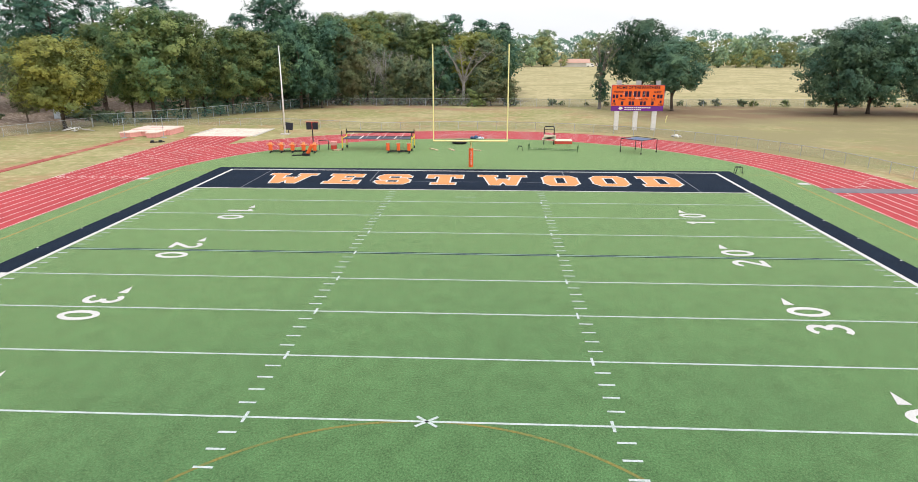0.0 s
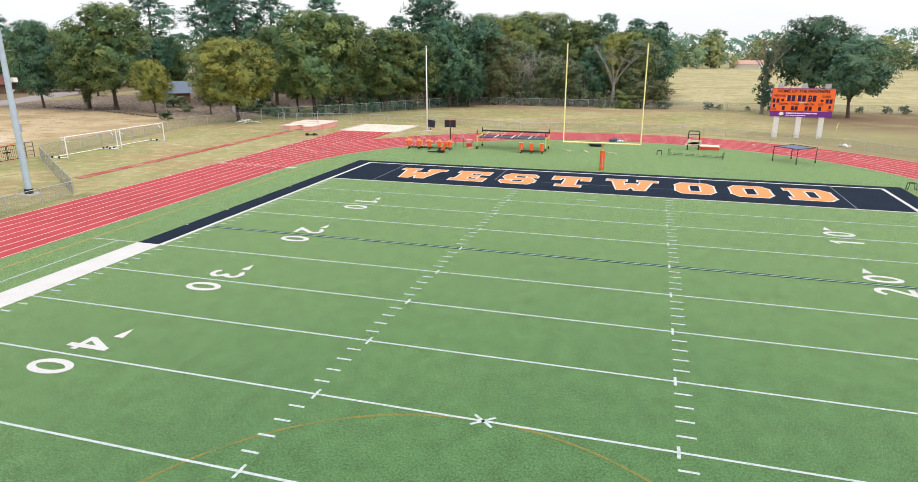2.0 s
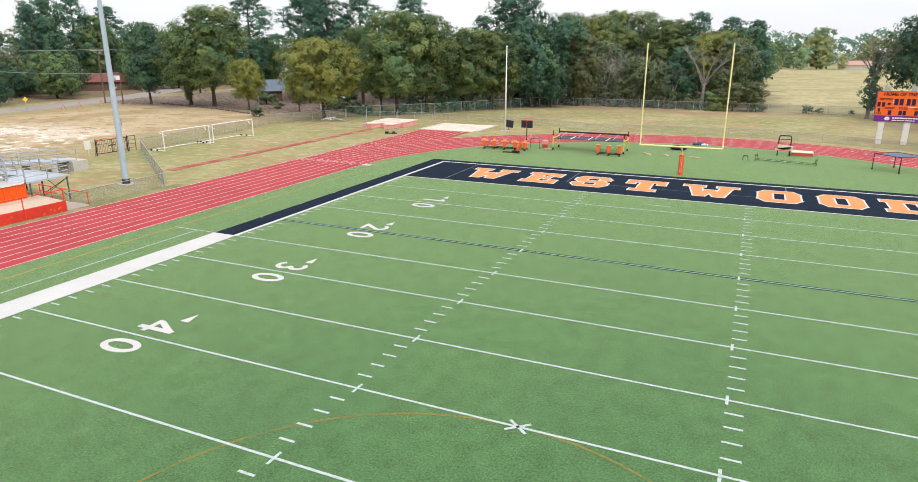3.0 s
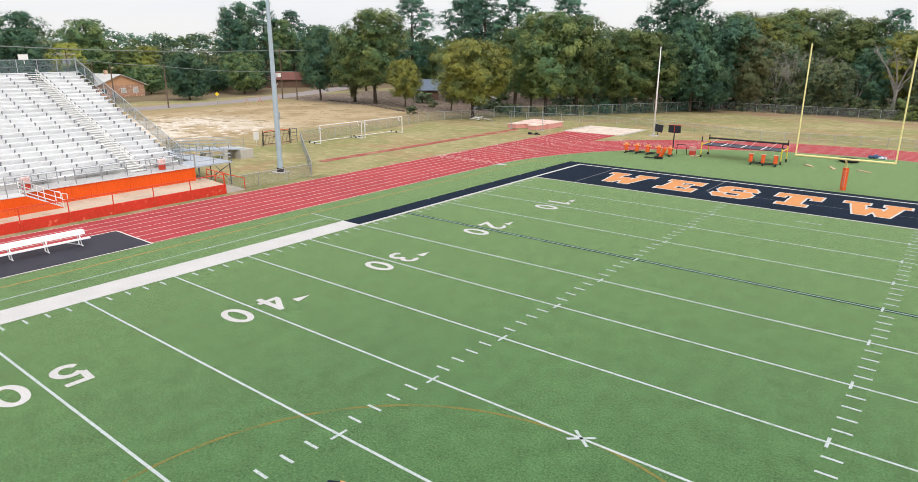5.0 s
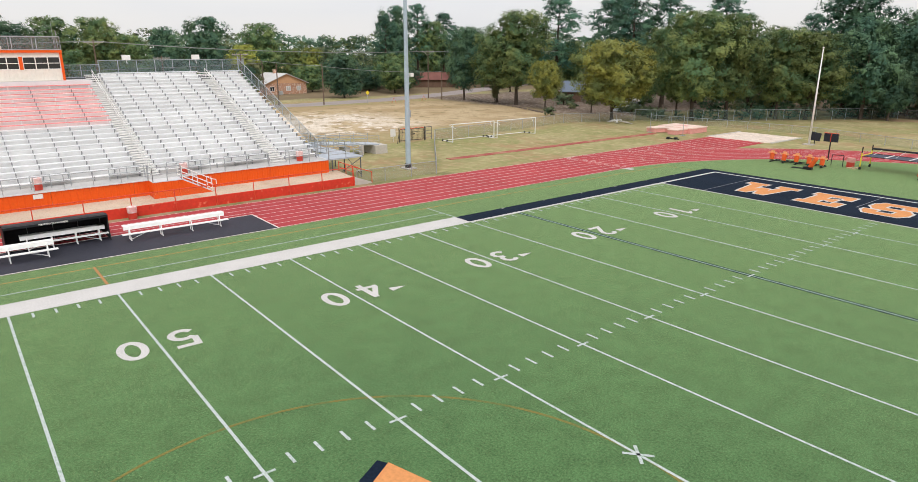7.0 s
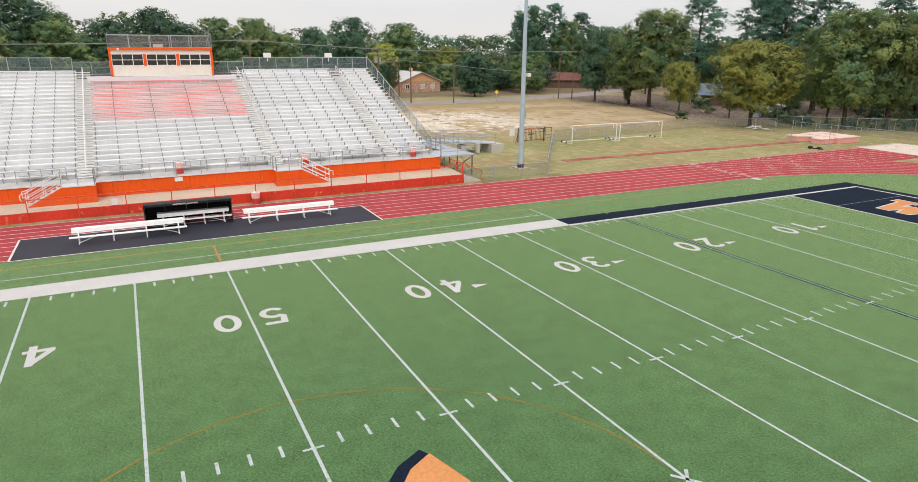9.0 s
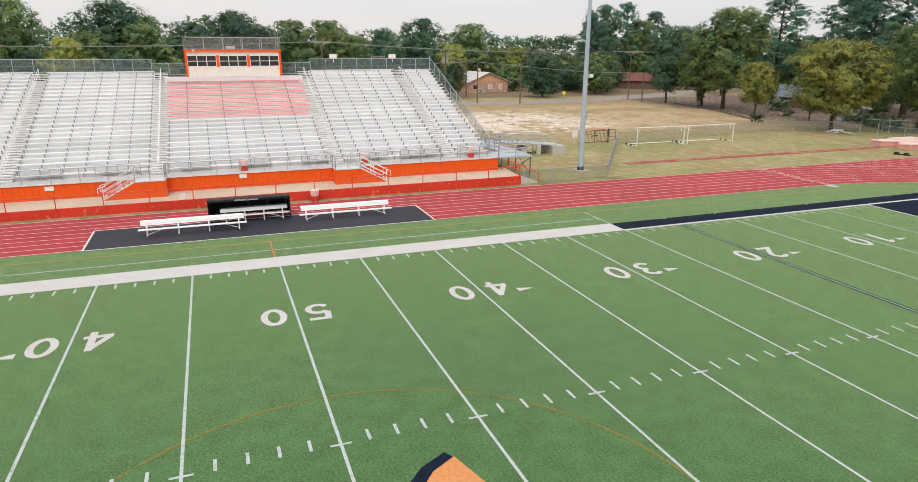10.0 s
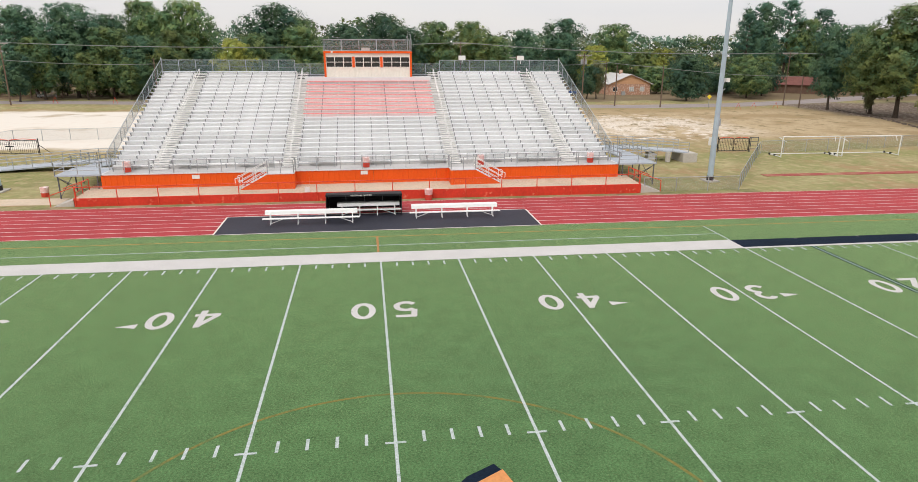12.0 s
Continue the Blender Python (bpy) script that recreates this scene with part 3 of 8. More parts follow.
# digits 1.15 wide and 1.95 high, as strokes
DIGITS = {
    "0": [(arc(0.575, 0.975, 0.43, 0.825, 0, 360, 28), 0.30)],
    "1": [([(0.62, 0.0), (0.62, 1.95)], 0.32), ([(0.16, 1.5), (0.62, 1.83)], 0.24)],
    "2": [(arc(0.575, 1.37, 0.42, 0.43, 165, -35) + [(0.2, 0.15), (1.13, 0.15)], 0.30)],
    "3": [(arc(0.55, 1.4, 0.40, 0.41, 150, -90), 0.29), (arc(0.55, 0.56, 0.44, 0.43, 90, -150), 0.29)],
    "4": [([(0.80, 0.0), (0.80, 1.95)], 0.30), ([(0.80, 1.80), (0.12, 0.62)], 0.28), ([(0.0, 0.55), (1.15, 0.55)], 0.28)],
    "5": [([(1.08, 1.80), (0.24, 1.80), (0.17, 1.02)], 0.28), (arc(0.56, 0.62, 0.45, 0.48, 140, -150), 0.29)],
}


def yard_number(text, y, sx):
    """Two digits either side of a yard line, feet towards the sideline sx, with an arrow towards the goal."""
    e = thing("yard_number", f"white painted {text} yard number on turf", "yard number", group="yard numbers", kind="structure")

    def put(u, v):
        return (sx * (18.0 - v), y + sx * u)
    for digit, u0 in ((text[0], -1.58), (text[1], 0.43)):
        s = Solid()
        for k, (pts, w) in enumerate(DIGITS[digit]):
            s.ribbon([(p[0] + u0, p[1]) for p in pts], w, 0.0085 + 0.0008 * k, put)
        face_up(part("digit", s, PAINT, e))
    if text != "50":
        way = 1 if y > 0 else -1
        base, tip = y + way * 1.85, y + way * 2.75
        s = Solid().flat([(sx * 16.25, base), (sx * 16.75, base), (sx * 16.5, tip)], 0.0085)
        face_up(part("arrow", s, PAINT, e))


for text, n10 in (("50", 0), ("40", 1), ("30", 2), ("20", 3), ("10", 4), ("40", -1), ("30", -2)):
    for sx in (-1, 1):
        yard_number(text, n10 * 10 * YD, sx)

# end zone lettering: slab letters as convex pieces in a box one unit high
def bar_of(a, b, w):
    a, b = Vector(a), Vector(b)
    t = (b - a).normalized()
    nn = Vector((-t.y, t.x)) * w / 2
    return [a + nn, a - nn, b - nn, b + nn]


def rect(x0, x1, y0, y1):
    return [Vector((x0, y0)), Vector((x1, y0)), Vector((x1, y1)), Vector((x0, y1))]


def slant(x0, x1, x2, x3, y0=0.0, y1=1.0):
    """x0..x1 at the foot, x2..x3 at the top."""
    return [Vector((x0, y0)), Vector((x1, y0)), Vector((x3, y1)), Vector((x2, y1))]


LETTERS = {
    "W": (1.12, [slant(0.25, 0.46, 0.06, 0.32), slant(0.27, 0.46, 0.46, 0.66, 0, 0.62), slant(0.66, 0.85, 0.46, 0.66, 0, 0.62), slant(0.66, 0.87, 0.80, 1.06), rect(-0.04, 0.42, 0.82, 1.0), rect(0.70, 1.16, 0.82, 1.0)]),
    "E": (0.86, [rect(0.10, 0.38, 0.0, 1.0), rect(0.0, 0.84, 0.79, 1.0), rect(0.0, 0.86, 0.0, 0.21), rect(0.38, 0.62, 0.41, 0.60), rect(0.66, 0.84, 0.66, 0.80), rect(0.66, 0.86, 0.2, 0.36), rect(0.52, 0.62, 0.36, 0.65)]),
    "S": (0.84, [slant(0.0, 0.84, 0.12, 0.72, 0.80, 1.0), slant(0.12, 0.72, 0.0, 0.84, 0.0, 0.20), rect(0.0, 0.27, 0.58, 0.82), rect(0.57, 0.84, 0.18, 0.44), slant(0.12, 0.84, 0.0, 0.72, 0.40, 0.60), rect(0.58, 0.84, 0.66, 0.82), rect(0.0, 0.26, 0.18, 0.34)]),
    "T": (0.90, [rect(0.31, 0.59, 0.0, 1.0), rect(0.0, 0.90, 0.79, 1.0), rect(0.16, 0.74, 0.0, 0.19), rect(0.0, 0.18, 0.62, 0.8), rect(0.72, 0.90, 0.62, 0.8)]),
    "O": (0.84, [slant(0.0, 0.84, 0.14, 0.70, 0.78, 1.0), slant(0.14, 0.70, 0.0, 0.84, 0.0, 0.22), rect(0.0, 0.28, 0.2, 0.8), rect(0.56, 0.84, 0.2, 0.8)]),
    "D": (0.90, [rect(0.08, 0.36, 0.0, 1.0), rect(-0.02, 0.4, 0.79, 1.0), rect(-0.02, 0.4, 0.0, 0.21), slant(0.3, 0.90, 0.3, 0.74, 0.78, 1.0), slant(0.3, 0.74, 0.3, 0.90, 0.0, 0.22), rect(0.62, 0.90, 0.2, 0.8)]),
}


def grown(poly, d):
    """A convex outline moved outward by d."""
    c = sum(poly, Vector((0, 0))) / len(poly)
    out = []
    n = len(poly)
    for i in range(n):
        a, p, b = poly[i - 1], poly[i], poly[(i + 1) % n]
        e1, e2 = (p - a).normalized(), (b - p).normalized()
        n1, n2 = Vector((e1.y, -e1.x)), Vector((e2.y, -e2.x))
        if n1.dot(p - c) < 0:
            n1, n2 = -n1, -n2
        k = (n1 + n2).normalized()
        out.append(p + k * min(2.2 * d, d / max(0.3, k.dot(n1))))
    return out


def end_letter(ch, cx):
    width, pieces = LETTERS[ch]
    e = thing("end_zone_letter", f"orange letter {ch} with white outline painted on black turf", "letter", group="end zone lettering", kind="structure")
    h, sxx, y0 = 4.7, 3.75, 48.05
    for name, d, z, material in (("outline", 0.15, 0.012, PAINT), ("fill", 0.0, 0.016, PAINT_ORANGE)):
        s = Solid()
        for k, poly in enumerate(pieces):
            pts = [Vector((cx + (p.x - width / 2) * sxx, y0 + p.y * h)) for p in poly]
            s.flat([tuple(p) for p in (grown(pts, d) if d else pts)], z + 0.0003 * k)
        face_up(part(name, s, material, e))


LETTER_X = [-17.15, -11.8, -7.1, -2.3, 3.2, 8.6, 13.15, 17.8]
for ch, cx in zip("WESTWOOD", LETTER_X):
    end_letter(ch, cx)

# midfield emblem, of which a corner shows
s = Solid()
paint("midfield_emblem", s.ribbon([(-4.47, 2.95), (-4.0, 2.1), (-3.45, 1.6), (-2.6, 1.1), (-1.4, 0.7)], 0.42, 0.011), TURF_BLACK, "black edge of the painted midfield emblem")
s = Solid().flat([(-4.36, 3.06), (-3.88, 2.25), (-3.32, 1.78), (-2.5, 1.3), (-1.3, 0.9), (-0.6, 3.9), (-2.7, 3.55)], 0.013)
paint("midfield_emblem_fill", s, PAINT_ORANGE, "orange fill of the painted midfield emblem")

# small marks on the outer edge of the black border and lane boxes
s = Solid()
for i in range(6, 12):
    for sx in (-1, 1):
        s.ribbon([(sx * 26.05, i * 5 * YD - 0.07), (sx * 26.05, i * 5 * YD + 0.07)], 0.14, 0.009)
paint("border_marks", s, PAINT, "small white marks on the black border edge", kind="stuff")
for x, y in ((-30.85, 49.6), (30.75, 50.0)):
    paint("lane_box", Solid().ribbon([(x - 0.55, y), (x + 0.45, y)], 0.75, 0.008), PAINT, "white painted box beside the first lane")

# rubber mat over the inner lanes by the team benches
plain("sideline_mat", Solid().prism([(-36.05, -10.85), (-31.25, -10.85), (-31.25, 11.5), (-36.05, 11.5)], 0.0, 0.02), MAT_BLACK, "black rubber mat over the track by the benches", "mat", kind="structure")
s = Solid()
for a, b in (((-36.05, -10.85), (-31.25, -10.85)), ((-31.25, -10.85), (-31.25, 11.5)), ((-31.25, 11.5), (-36.05, 11.5)), ((-36.05, 11.5), (-36.05, -10.85))):
    s.ribbon([a, b], 0.12, 0.025)
paint("mat_edging", s, LANE, "white edging of the black rubber mat")


# ---- grandstand ----
STAND = pose(0, -0.06, 0, 0.2, 0, 0)
ROWS_N, RUN, RISE = 24, 0.77, 0.306
X_FRONT, Z_DECK, Y_END = -43.7, 2.06, 22.0
SECTIONS = [(-21.85, -18.48), (-17.28, -7.75), (-6.55, 6.55), (7.75, 17.28), (18.48, 21.85)]
AISLES = [-17.88, -7.15, 7.15, 17.88]


def row_x(i):
    return -45.5 - RUN * i


def row_z(i):
    return 2.47 + RISE * i


def make_stand():
    e = thing("grandstand", "long aluminium bleacher stand with five seating sections", "grandstand", STAND)
    seat_mesh, tread_mesh = {}, {}
    for k, (y0, y1) in enumerate(SECTIONS):
        for i in range(ROWS_N):
            if k == 2 and i > 20:
                continue
            red = k == 2 and i >= 11
            gaps = [(y0, y1)]
            if i == 0:
                gaps = {0: [(-20.9, -19.4)], 1: [(-16.6, -14.0), (-11.5, -8.6)], 2: [(-5.6, -3.4), (-0.9, 1.4), (4.2, 6.5)], 3: [(9.6, 11.6), (13.0, 16.6)], 4: [(19.4, 20.9)]}[k]
            x, z = row_x(i), row_z(i)
            for g0, g1 in gaps:
                key = (round(g1 - g0, 3), red)
                if key not in seat_mesh:
                    seat_mesh[key] = Solid().box(-0.27, 0.0, 0, g1 - g0, -0.055, 0.0).box(-0.012, 0.008, 0, g1 - g0, -0.07, -0.02).mesh("seat_plank", SEAT_RED if red else ALU_SEAT)
                ob = part("seat_plank", seat_mesh[key], None, e, "faded red seat plank" if red else "")
                ob.location = (x, g0, z)
            key = (round(y1 - y0, 3), red, i == 0)
            if key not in tread_mesh:
                front = 0.42 if i else 1.8
                tread_mesh[key] = Solid().box(-0.40, front, 0, y1 - y0, -0.46, -0.42).box(-0.40, -0.37, 0, y1 - y0, -0.42, -0.42 + RISE).mesh("tread", DECK_RED if red else ALU_RISER if i else DECK_GREY)
            ob = part("tread", tread_mesh[key], None, e, "faded pink tread and riser" if red else "")
            ob.location = (x, y0, z)
    # seat brackets in each section
    for k, (y0, y1) in enumerate(SECTIONS):
        s, pale = Solid(), Solid()
        n = max(2, round((y1 - y0) / 1.72))
        for i in range(ROWS_N):
            if k == 2 and i > 20:
                continue
            x, z = row_x(i), row_z(i)
            for j in range(n + 1):
                y = y0 + 0.15 + (y1 - y0 - 0.3) * j / n
                if k == 2 and i >= 11 and j % 2 == 0:
                    pale.box(x - 0.16, x - 0.03, y - 0.055, y + 0.055, z - 0.42, z - 0.056)
                else:
                    s.box(x - 0.22, x - 0.10, y - 0.022, y + 0.022, z - 0.42, z - 0.055)
                    s.box(x - 0.10, x - 0.01, y - 0.034, y + 0.034, z - 0.27, z - 0.056)
        part("seat_bracket_rest", s, BRACKET, e, "dark steel seat brackets")["kind"] = "stuff"
        if pale.v:
            part("seat_bracket_rest", pale, BRACKET_PALE, e, "pale seat brackets")["kind"] = "stuff"
    # aisle stairs
    step = Solid().box(-0.30, 0.05, -0.62, 0.62, -0.04, 0.0).box(0.03, 0.055, -0.62, 0.62, -0.065, 0.004).mesh("aisle_step", WHITE_METAL)
    aisle_tread = Solid().prism([(-0.40, -0.62), (0.42, -0.62), (0.42, 0.62), (-0.40, 0.62)], -0.50, -0.46).box(-0.40, -0.37, -0.62, 0.62, -0.46, -0.14).mesh("aisle_tread", ALU_RISER)
    for y in AISLES:
        for i in range(2 * ROWS_N):
            ob = part("aisle_step", step, None, e)
            ob.location = (row_x(0) + 0.35 - RUN * i / 2, y, Z_DECK + 0.12 + RISE * i / 2)
        s = Solid()
        a, b = Vector((row_x(0) + 0.2, y, Z_DECK + 0.1)), Vector((row_x(22.4), y, row_z(22.4) - 0.42))
        for base in (0.88, 0.5):
            s.bar(a + Vector((0, 0, base)), b + Vector((0, 0, base + 0.05)), 0.03, n=6)
        for t in [j / 7 for j in range(8)]:
            p = a.lerp(b, t)
            s.bar(p, p + Vector((0, 0, 0.9)), 0.028, n=6)
        part("aisle_handrail", s, WHITE_METAL, e, "pale aluminium aisle handrail")
        part("aisle_landing", Solid().box(row_x(0) + 0.42, row_x(0) + 1.8, y - 0.6, y + 0.6, row_z(0) - 0.46, row_z(0) - 0.42), DECK_GREY, e)
        for i in range(ROWS_N - 2):
            ob = part("aisle_tread", aisle_tread, None, e)
            ob.location = (row_x(i), y, row_z(i))
    # front deck
    part("front_deck", Solid().box(row_x(0) + 1.9, X_FRONT, -Y_END, Y_END, Z_DECK - 0.08, Z_DECK).box(row_x(0) - 0.4, row_x(0) + 1.9, -Y_END, -21.86, Z_DECK - 0.08, Z_DECK).box(row_x(0) - 0.4, row_x(0) + 1.9, 21.86, Y_END, Z_DECK - 0.08, Z_DECK), ALUMINIUM, e)
    # back wall and understructure
    s = Solid().box(-63.95, -63.90, -21.8, 21.8, 6.4, 9.2)
    for y in [-21.4 + 5.35 * j for j in range(9)]:
        for x in (-48.5, -53.5, -58.5, -63.0):
            s.box(x - 0.1, x + 0.1, y - 0.1, y + 0.1, -0.4, row_z((-45.5 - x) / RUN) - 0.55)
        s.bar((-46.0, y, 1.6), (-63.1, y, 8.6), 0.12, n=6)
        s.bar((-48.5, y, 0.0), (-58.5, y, 6.4), 0.06, n=6)
    part("understructure", s, STEEL_DARK, e, "dark steel frame under the seating")
    return e


make_stand()


def corrugated(y0, y1, z0, z1, x, out=0.028, pitch=0.45):
    """Sheet metal with upright ribs, as one folded sheet."""
    n = max(1, int((y1 - y0) / pitch))
    front = []
    for i in range(n):
        y = y0 + 0.02 + (y1 - y0 - 0.04) * (i + 0.5) / n
        front += [(x, y - 0.05), (x + out, y - 0.03), (x + out, y + 0.03), (x, y + 0.05)]
    return Solid().prism([(x - 0.05, y1), (x - 0.05, y0), (x, y0)] + front + [(x, y1)], z0, z1)


e = thing("stand_skirt", "orange ribbed sheet metal skirt below the bleachers", "wall panel", STAND, kind="structure")
for y0, y1 in ((-22.0, -10.95), (-10.95, -5.45), (-5.45, 0.0), (0.0, 5.45), (5.45, 10.95), (10.95, 16.4), (16.4, 22.0)):
    part("panel", corrugated(y0 + 0.01, y1 - 0.01, 0.75, 2.0, X_FRONT), ORANGE_METAL, e)
s = Solid()
for sy in (-1, 1):
    s.box(-46.2, X_FRONT - 0.06, sy * 21.97 - 0.03, sy * 21.97 + 0.03, 0.75, 2.0)
part("end_panel", s, ORANGE_METAL, e)


def rail_fence(s, pts, h, spacing=1.8, mid=(0.5,), r=0.03, post=True):
    """Pipe rail along points, with posts."""
    pts = [Vector(p) for p in pts]
    for a, b in zip(pts, pts[1:]):
        n = max(1, round((b - a).length / spacing))
        for f in (1.0, *mid):
            s.bar(a + Vector((0, 0, h * f)), b + Vector((0, 0, h * f)), r, n=6)
        if post:
            for i in range(n + 1):
                p = a.lerp(b, i / n)
                s.bar(p, p + Vector((0, 0, h)), r * 1.1, n=6)
    return s


def link_sheet(s, pts, z0, z1):
    """Upright wire mesh along points; z is added to each point's own."""
    for a, b in zip(pts, pts[1:]):
        a, b = Vector(a), Vector(b)
        s.add([a + Vector((0, 0, z0)), b + Vector((0, 0, z0)), b + Vector((0, 0, z1)), a + Vector((0, 0, z1))], [(0, 1, 2, 3)])
    return s


# guard rail along the front deck, open at the two stairs
e = thing("front_guard_rail", "galvanised pipe guard rail along the front deck", "guard rail", STAND)
for a, b in ((-22.0, -8.7), (-6.5, 6.5), (8.7, 22.0)):
    part("rail", rail_fence(Solid(), [(X_FRONT + 0.02, a, Z_DECK), (X_FRONT + 0.02, b, Z_DECK)], 1.07, 1.9, (0.52,)), STEEL, e)
e = thing("row_guard_rail", "short galvanised rails in front of the first seat row", "guard rail", STAND)
for a, b in ((-21.4, -18.5), (-16.6, -13.9), (-11.6, -8.4), (-6.4, -3.3), (-1.0, 1.5), (4.1, 6.6), (8.3, 11.7), (12.9, 16.7), (18.4, 21.4)):
    part("rail", rail_fence(Solid(), [(-44.85, a, Z_DECK), (-44.85, b, Z_DECK)], 1.0, 1.6, (0.55,)), STEEL, e)

# entry stairs with landings
for sy in (-1, 1):
    e = thing("entry_stair", "orange sheet metal landing with a short aluminium stair", "stair", STAND, group="entry stairs")

    def yy(a, b):
        return (min(sy * a, sy * b), max(sy * a, sy * b))
    y0, y1 = yy(6.5, 8.7)
    part("landing_skirt", corrugated(y0, y1, 0.72, 2.0, -42.35), ORANGE_METAL, e)
    part("side_panel", Solid().box(-43.7, -42.4, *yy(6.5, 6.56), 0.72, 2.02), ORANGE_METAL, e)
    tri = [(sy * 8.7, 0.72), (sy * 8.7, 1.98), (sy * 10.9, 0.78), (sy * 10.9, 0.72)]
    for x in (-42.35, -43.6):
        s = Solid()
        s.add([(x, a, b) for a, b in tri] + [(x - 0.04, a, b) for a, b in tri], [(0, 1, 2, 3), (7, 6, 5, 4), (0, 1, 5, 4), (1, 2, 6, 5), (2, 3, 7, 6)])
        part("side_panel", s, ORANGE_METAL, e)
    part("landing", Solid().box(-43.7, -42.3, y0, y1, 2.0, Z_DECK), ALUMINIUM, e)
    for i in range(6):
        part("tread", Solid().box(-43.55, -42.4, *yy(8.72 + i * 0.36, 9.06 + i * 0.36), 1.84 - i * 0.2, 1.88 - i * 0.2), ALUMINIUM, e)
    for x in (-42.38, -43.58):
        s = Solid()
        a, b = Vector((x, sy * 8.7, Z_DECK)), Vector((x, sy * 10.9, 0.85))
        for h in (0.95, 0.55, 0.2):
            s.bar(a + Vector((0, 0, h)), b + Vector((0, 0, h)), 0.03, n=6)
        for t in (0, 0.5, 1):
            p = a.lerp(b, t)
            s.bar(p - Vector((0, 0, 0.2)), p + Vector((0, 0, 0.95)), 0.03, n=6)
        s.path([b + Vector((0, 0, 0.95)), b + Vector((0, sy * 0.35, 0.85)), b + Vector((0, sy * 0.35, 0.4)), b + Vector((0, 0, 0.5))], 0.03, 6)
        part("handrail", s, WHITE_METAL, e)
    part("landing_rail", rail_fence(Solid(), [(-43.6, sy * 6.55, Z_DECK), (-42.4, sy * 6.55, Z_DECK), (-42.4, sy * 8.65, Z_DECK)], 1.07, 1.1), STEEL, e)

# chain link guards round the top and sides
e = thing("stand_fence", "chain link guard fence round the top of the bleachers", "fence", STAND)
for sy in (-1, 1):
    zb = 9.45
    a, b = (-63.8, sy * 21.93, zb), (-63.8, sy * 8.0, zb)
    part("back_rail", rail_fence(Solid(), [a, b], 1.25, 1.85, (0.04,)), STEEL, e)
    part("back_mesh", link_sheet(Solid(), [a, b], 0.0, 1.25), LINK_DARK, e)
    a, b = (-63.6, sy * 8.0, 9.1), (-63.6, sy * 4.75, 9.1)
    part("back_rail", rail_fence(Solid(), [a, b], 1.2, 1.6, (0.04,)), STEEL, e)
    part("back_mesh", link_sheet(Solid(), [a, b], 0.0, 1.2), LINK_DARK, e)
    a, b = (-45.6, sy * 21.93, 2.5), (-63.8, sy * 21.93, 9.65)
    part("side_rail", rail_fence(Solid(), [a, b], 1.15, 1.9, (0.05,)), STEEL, e)
    part("side_mesh", link_sheet(Solid(), [a, b], 0.0, 1.15), LINK_DARK, e)
    part("side_post", Solid().bar((-63.8, sy * 21.93, 6), (-63.8, sy * 21.93, 10.95), 0.06, n=8), STEEL, e)
    part("side_post", Solid().bar((-45.6, sy * 21.93, 2.0), (-45.6, sy * 21.93, 3.7), 0.05, n=8), STEEL, e)

# ---- press box ----
PX, PY, PZ = -61.75, 4.62, 8.98
e = thing("press_box", "white press box with orange trim and three window bays", "press box", STAND)
PB_WHITE = mat("press_box_white_panel", (0.78, 0.74, 0.66), 0.6, fine=(4, 0.05), big=(0.7, 0.05))
GLASS = mat("dark_window_glass", (0.03, 0.032, 0.035), 0.08, spec=0.6, fine=(1.5, 0.3))
part("lower_wall_core", Solid().box(PX - 2.6, PX - 0.06, -PY, PY, PZ, PZ + 0.98), PB_WHITE, e)
s = corrugated(-PY + 0.02, PY - 0.02, PZ, PZ + 1.0, PX, 0.02, 0.34)
part("lower_wall", s, PB_WHITE, e)
part("upper_wall", Solid().box(PX - 2.6, PX, -PY, PY, PZ + 2.12, PZ + 2.48).box(PX - 2.6, PX - 2.5, -PY, PY, PZ + 1.0, PZ + 2.12), PB_WHITE, e)
part("back_room", Solid().box(PX - 2.5, PX - 2.45, -PY + 0.05, PY - 0.05, PZ + 1.0, PZ + 2.12), mat("dark_interior", (0.05, 0.045, 0.04), 0.9, fine=(1.5, 0.3)), e)
for sy in (-1, 1):
    part("side_wall", Solid().box(PX - 2.6, PX - 0.02, sy * PY - 0.06, sy * PY + 0.06, PZ + 1.0, PZ + 2.12), ORANGE_METAL, e)
    part("corner_post", Solid().box(PX - 0.1, PX + 0.10, sy * PY - 0.10, sy * PY + 0.10, PZ - 0.05, PZ + 2.5), ORANGE_METAL, e)
part("fascia", Solid().box(PX - 2.7, PX + 0.18, -PY - 0.12, PY + 0.12, PZ + 2.48, PZ + 2.68), ORANGE_METAL, e)
for yc, w in ((-1.58, 0.28), (1.42, 0.28)):
    part("mullion", Solid().box(PX - 0.06, PX + 0.05, yc - w / 2, yc + w / 2, PZ + 1.0, PZ + 2.12), ORANGE_METAL, e)
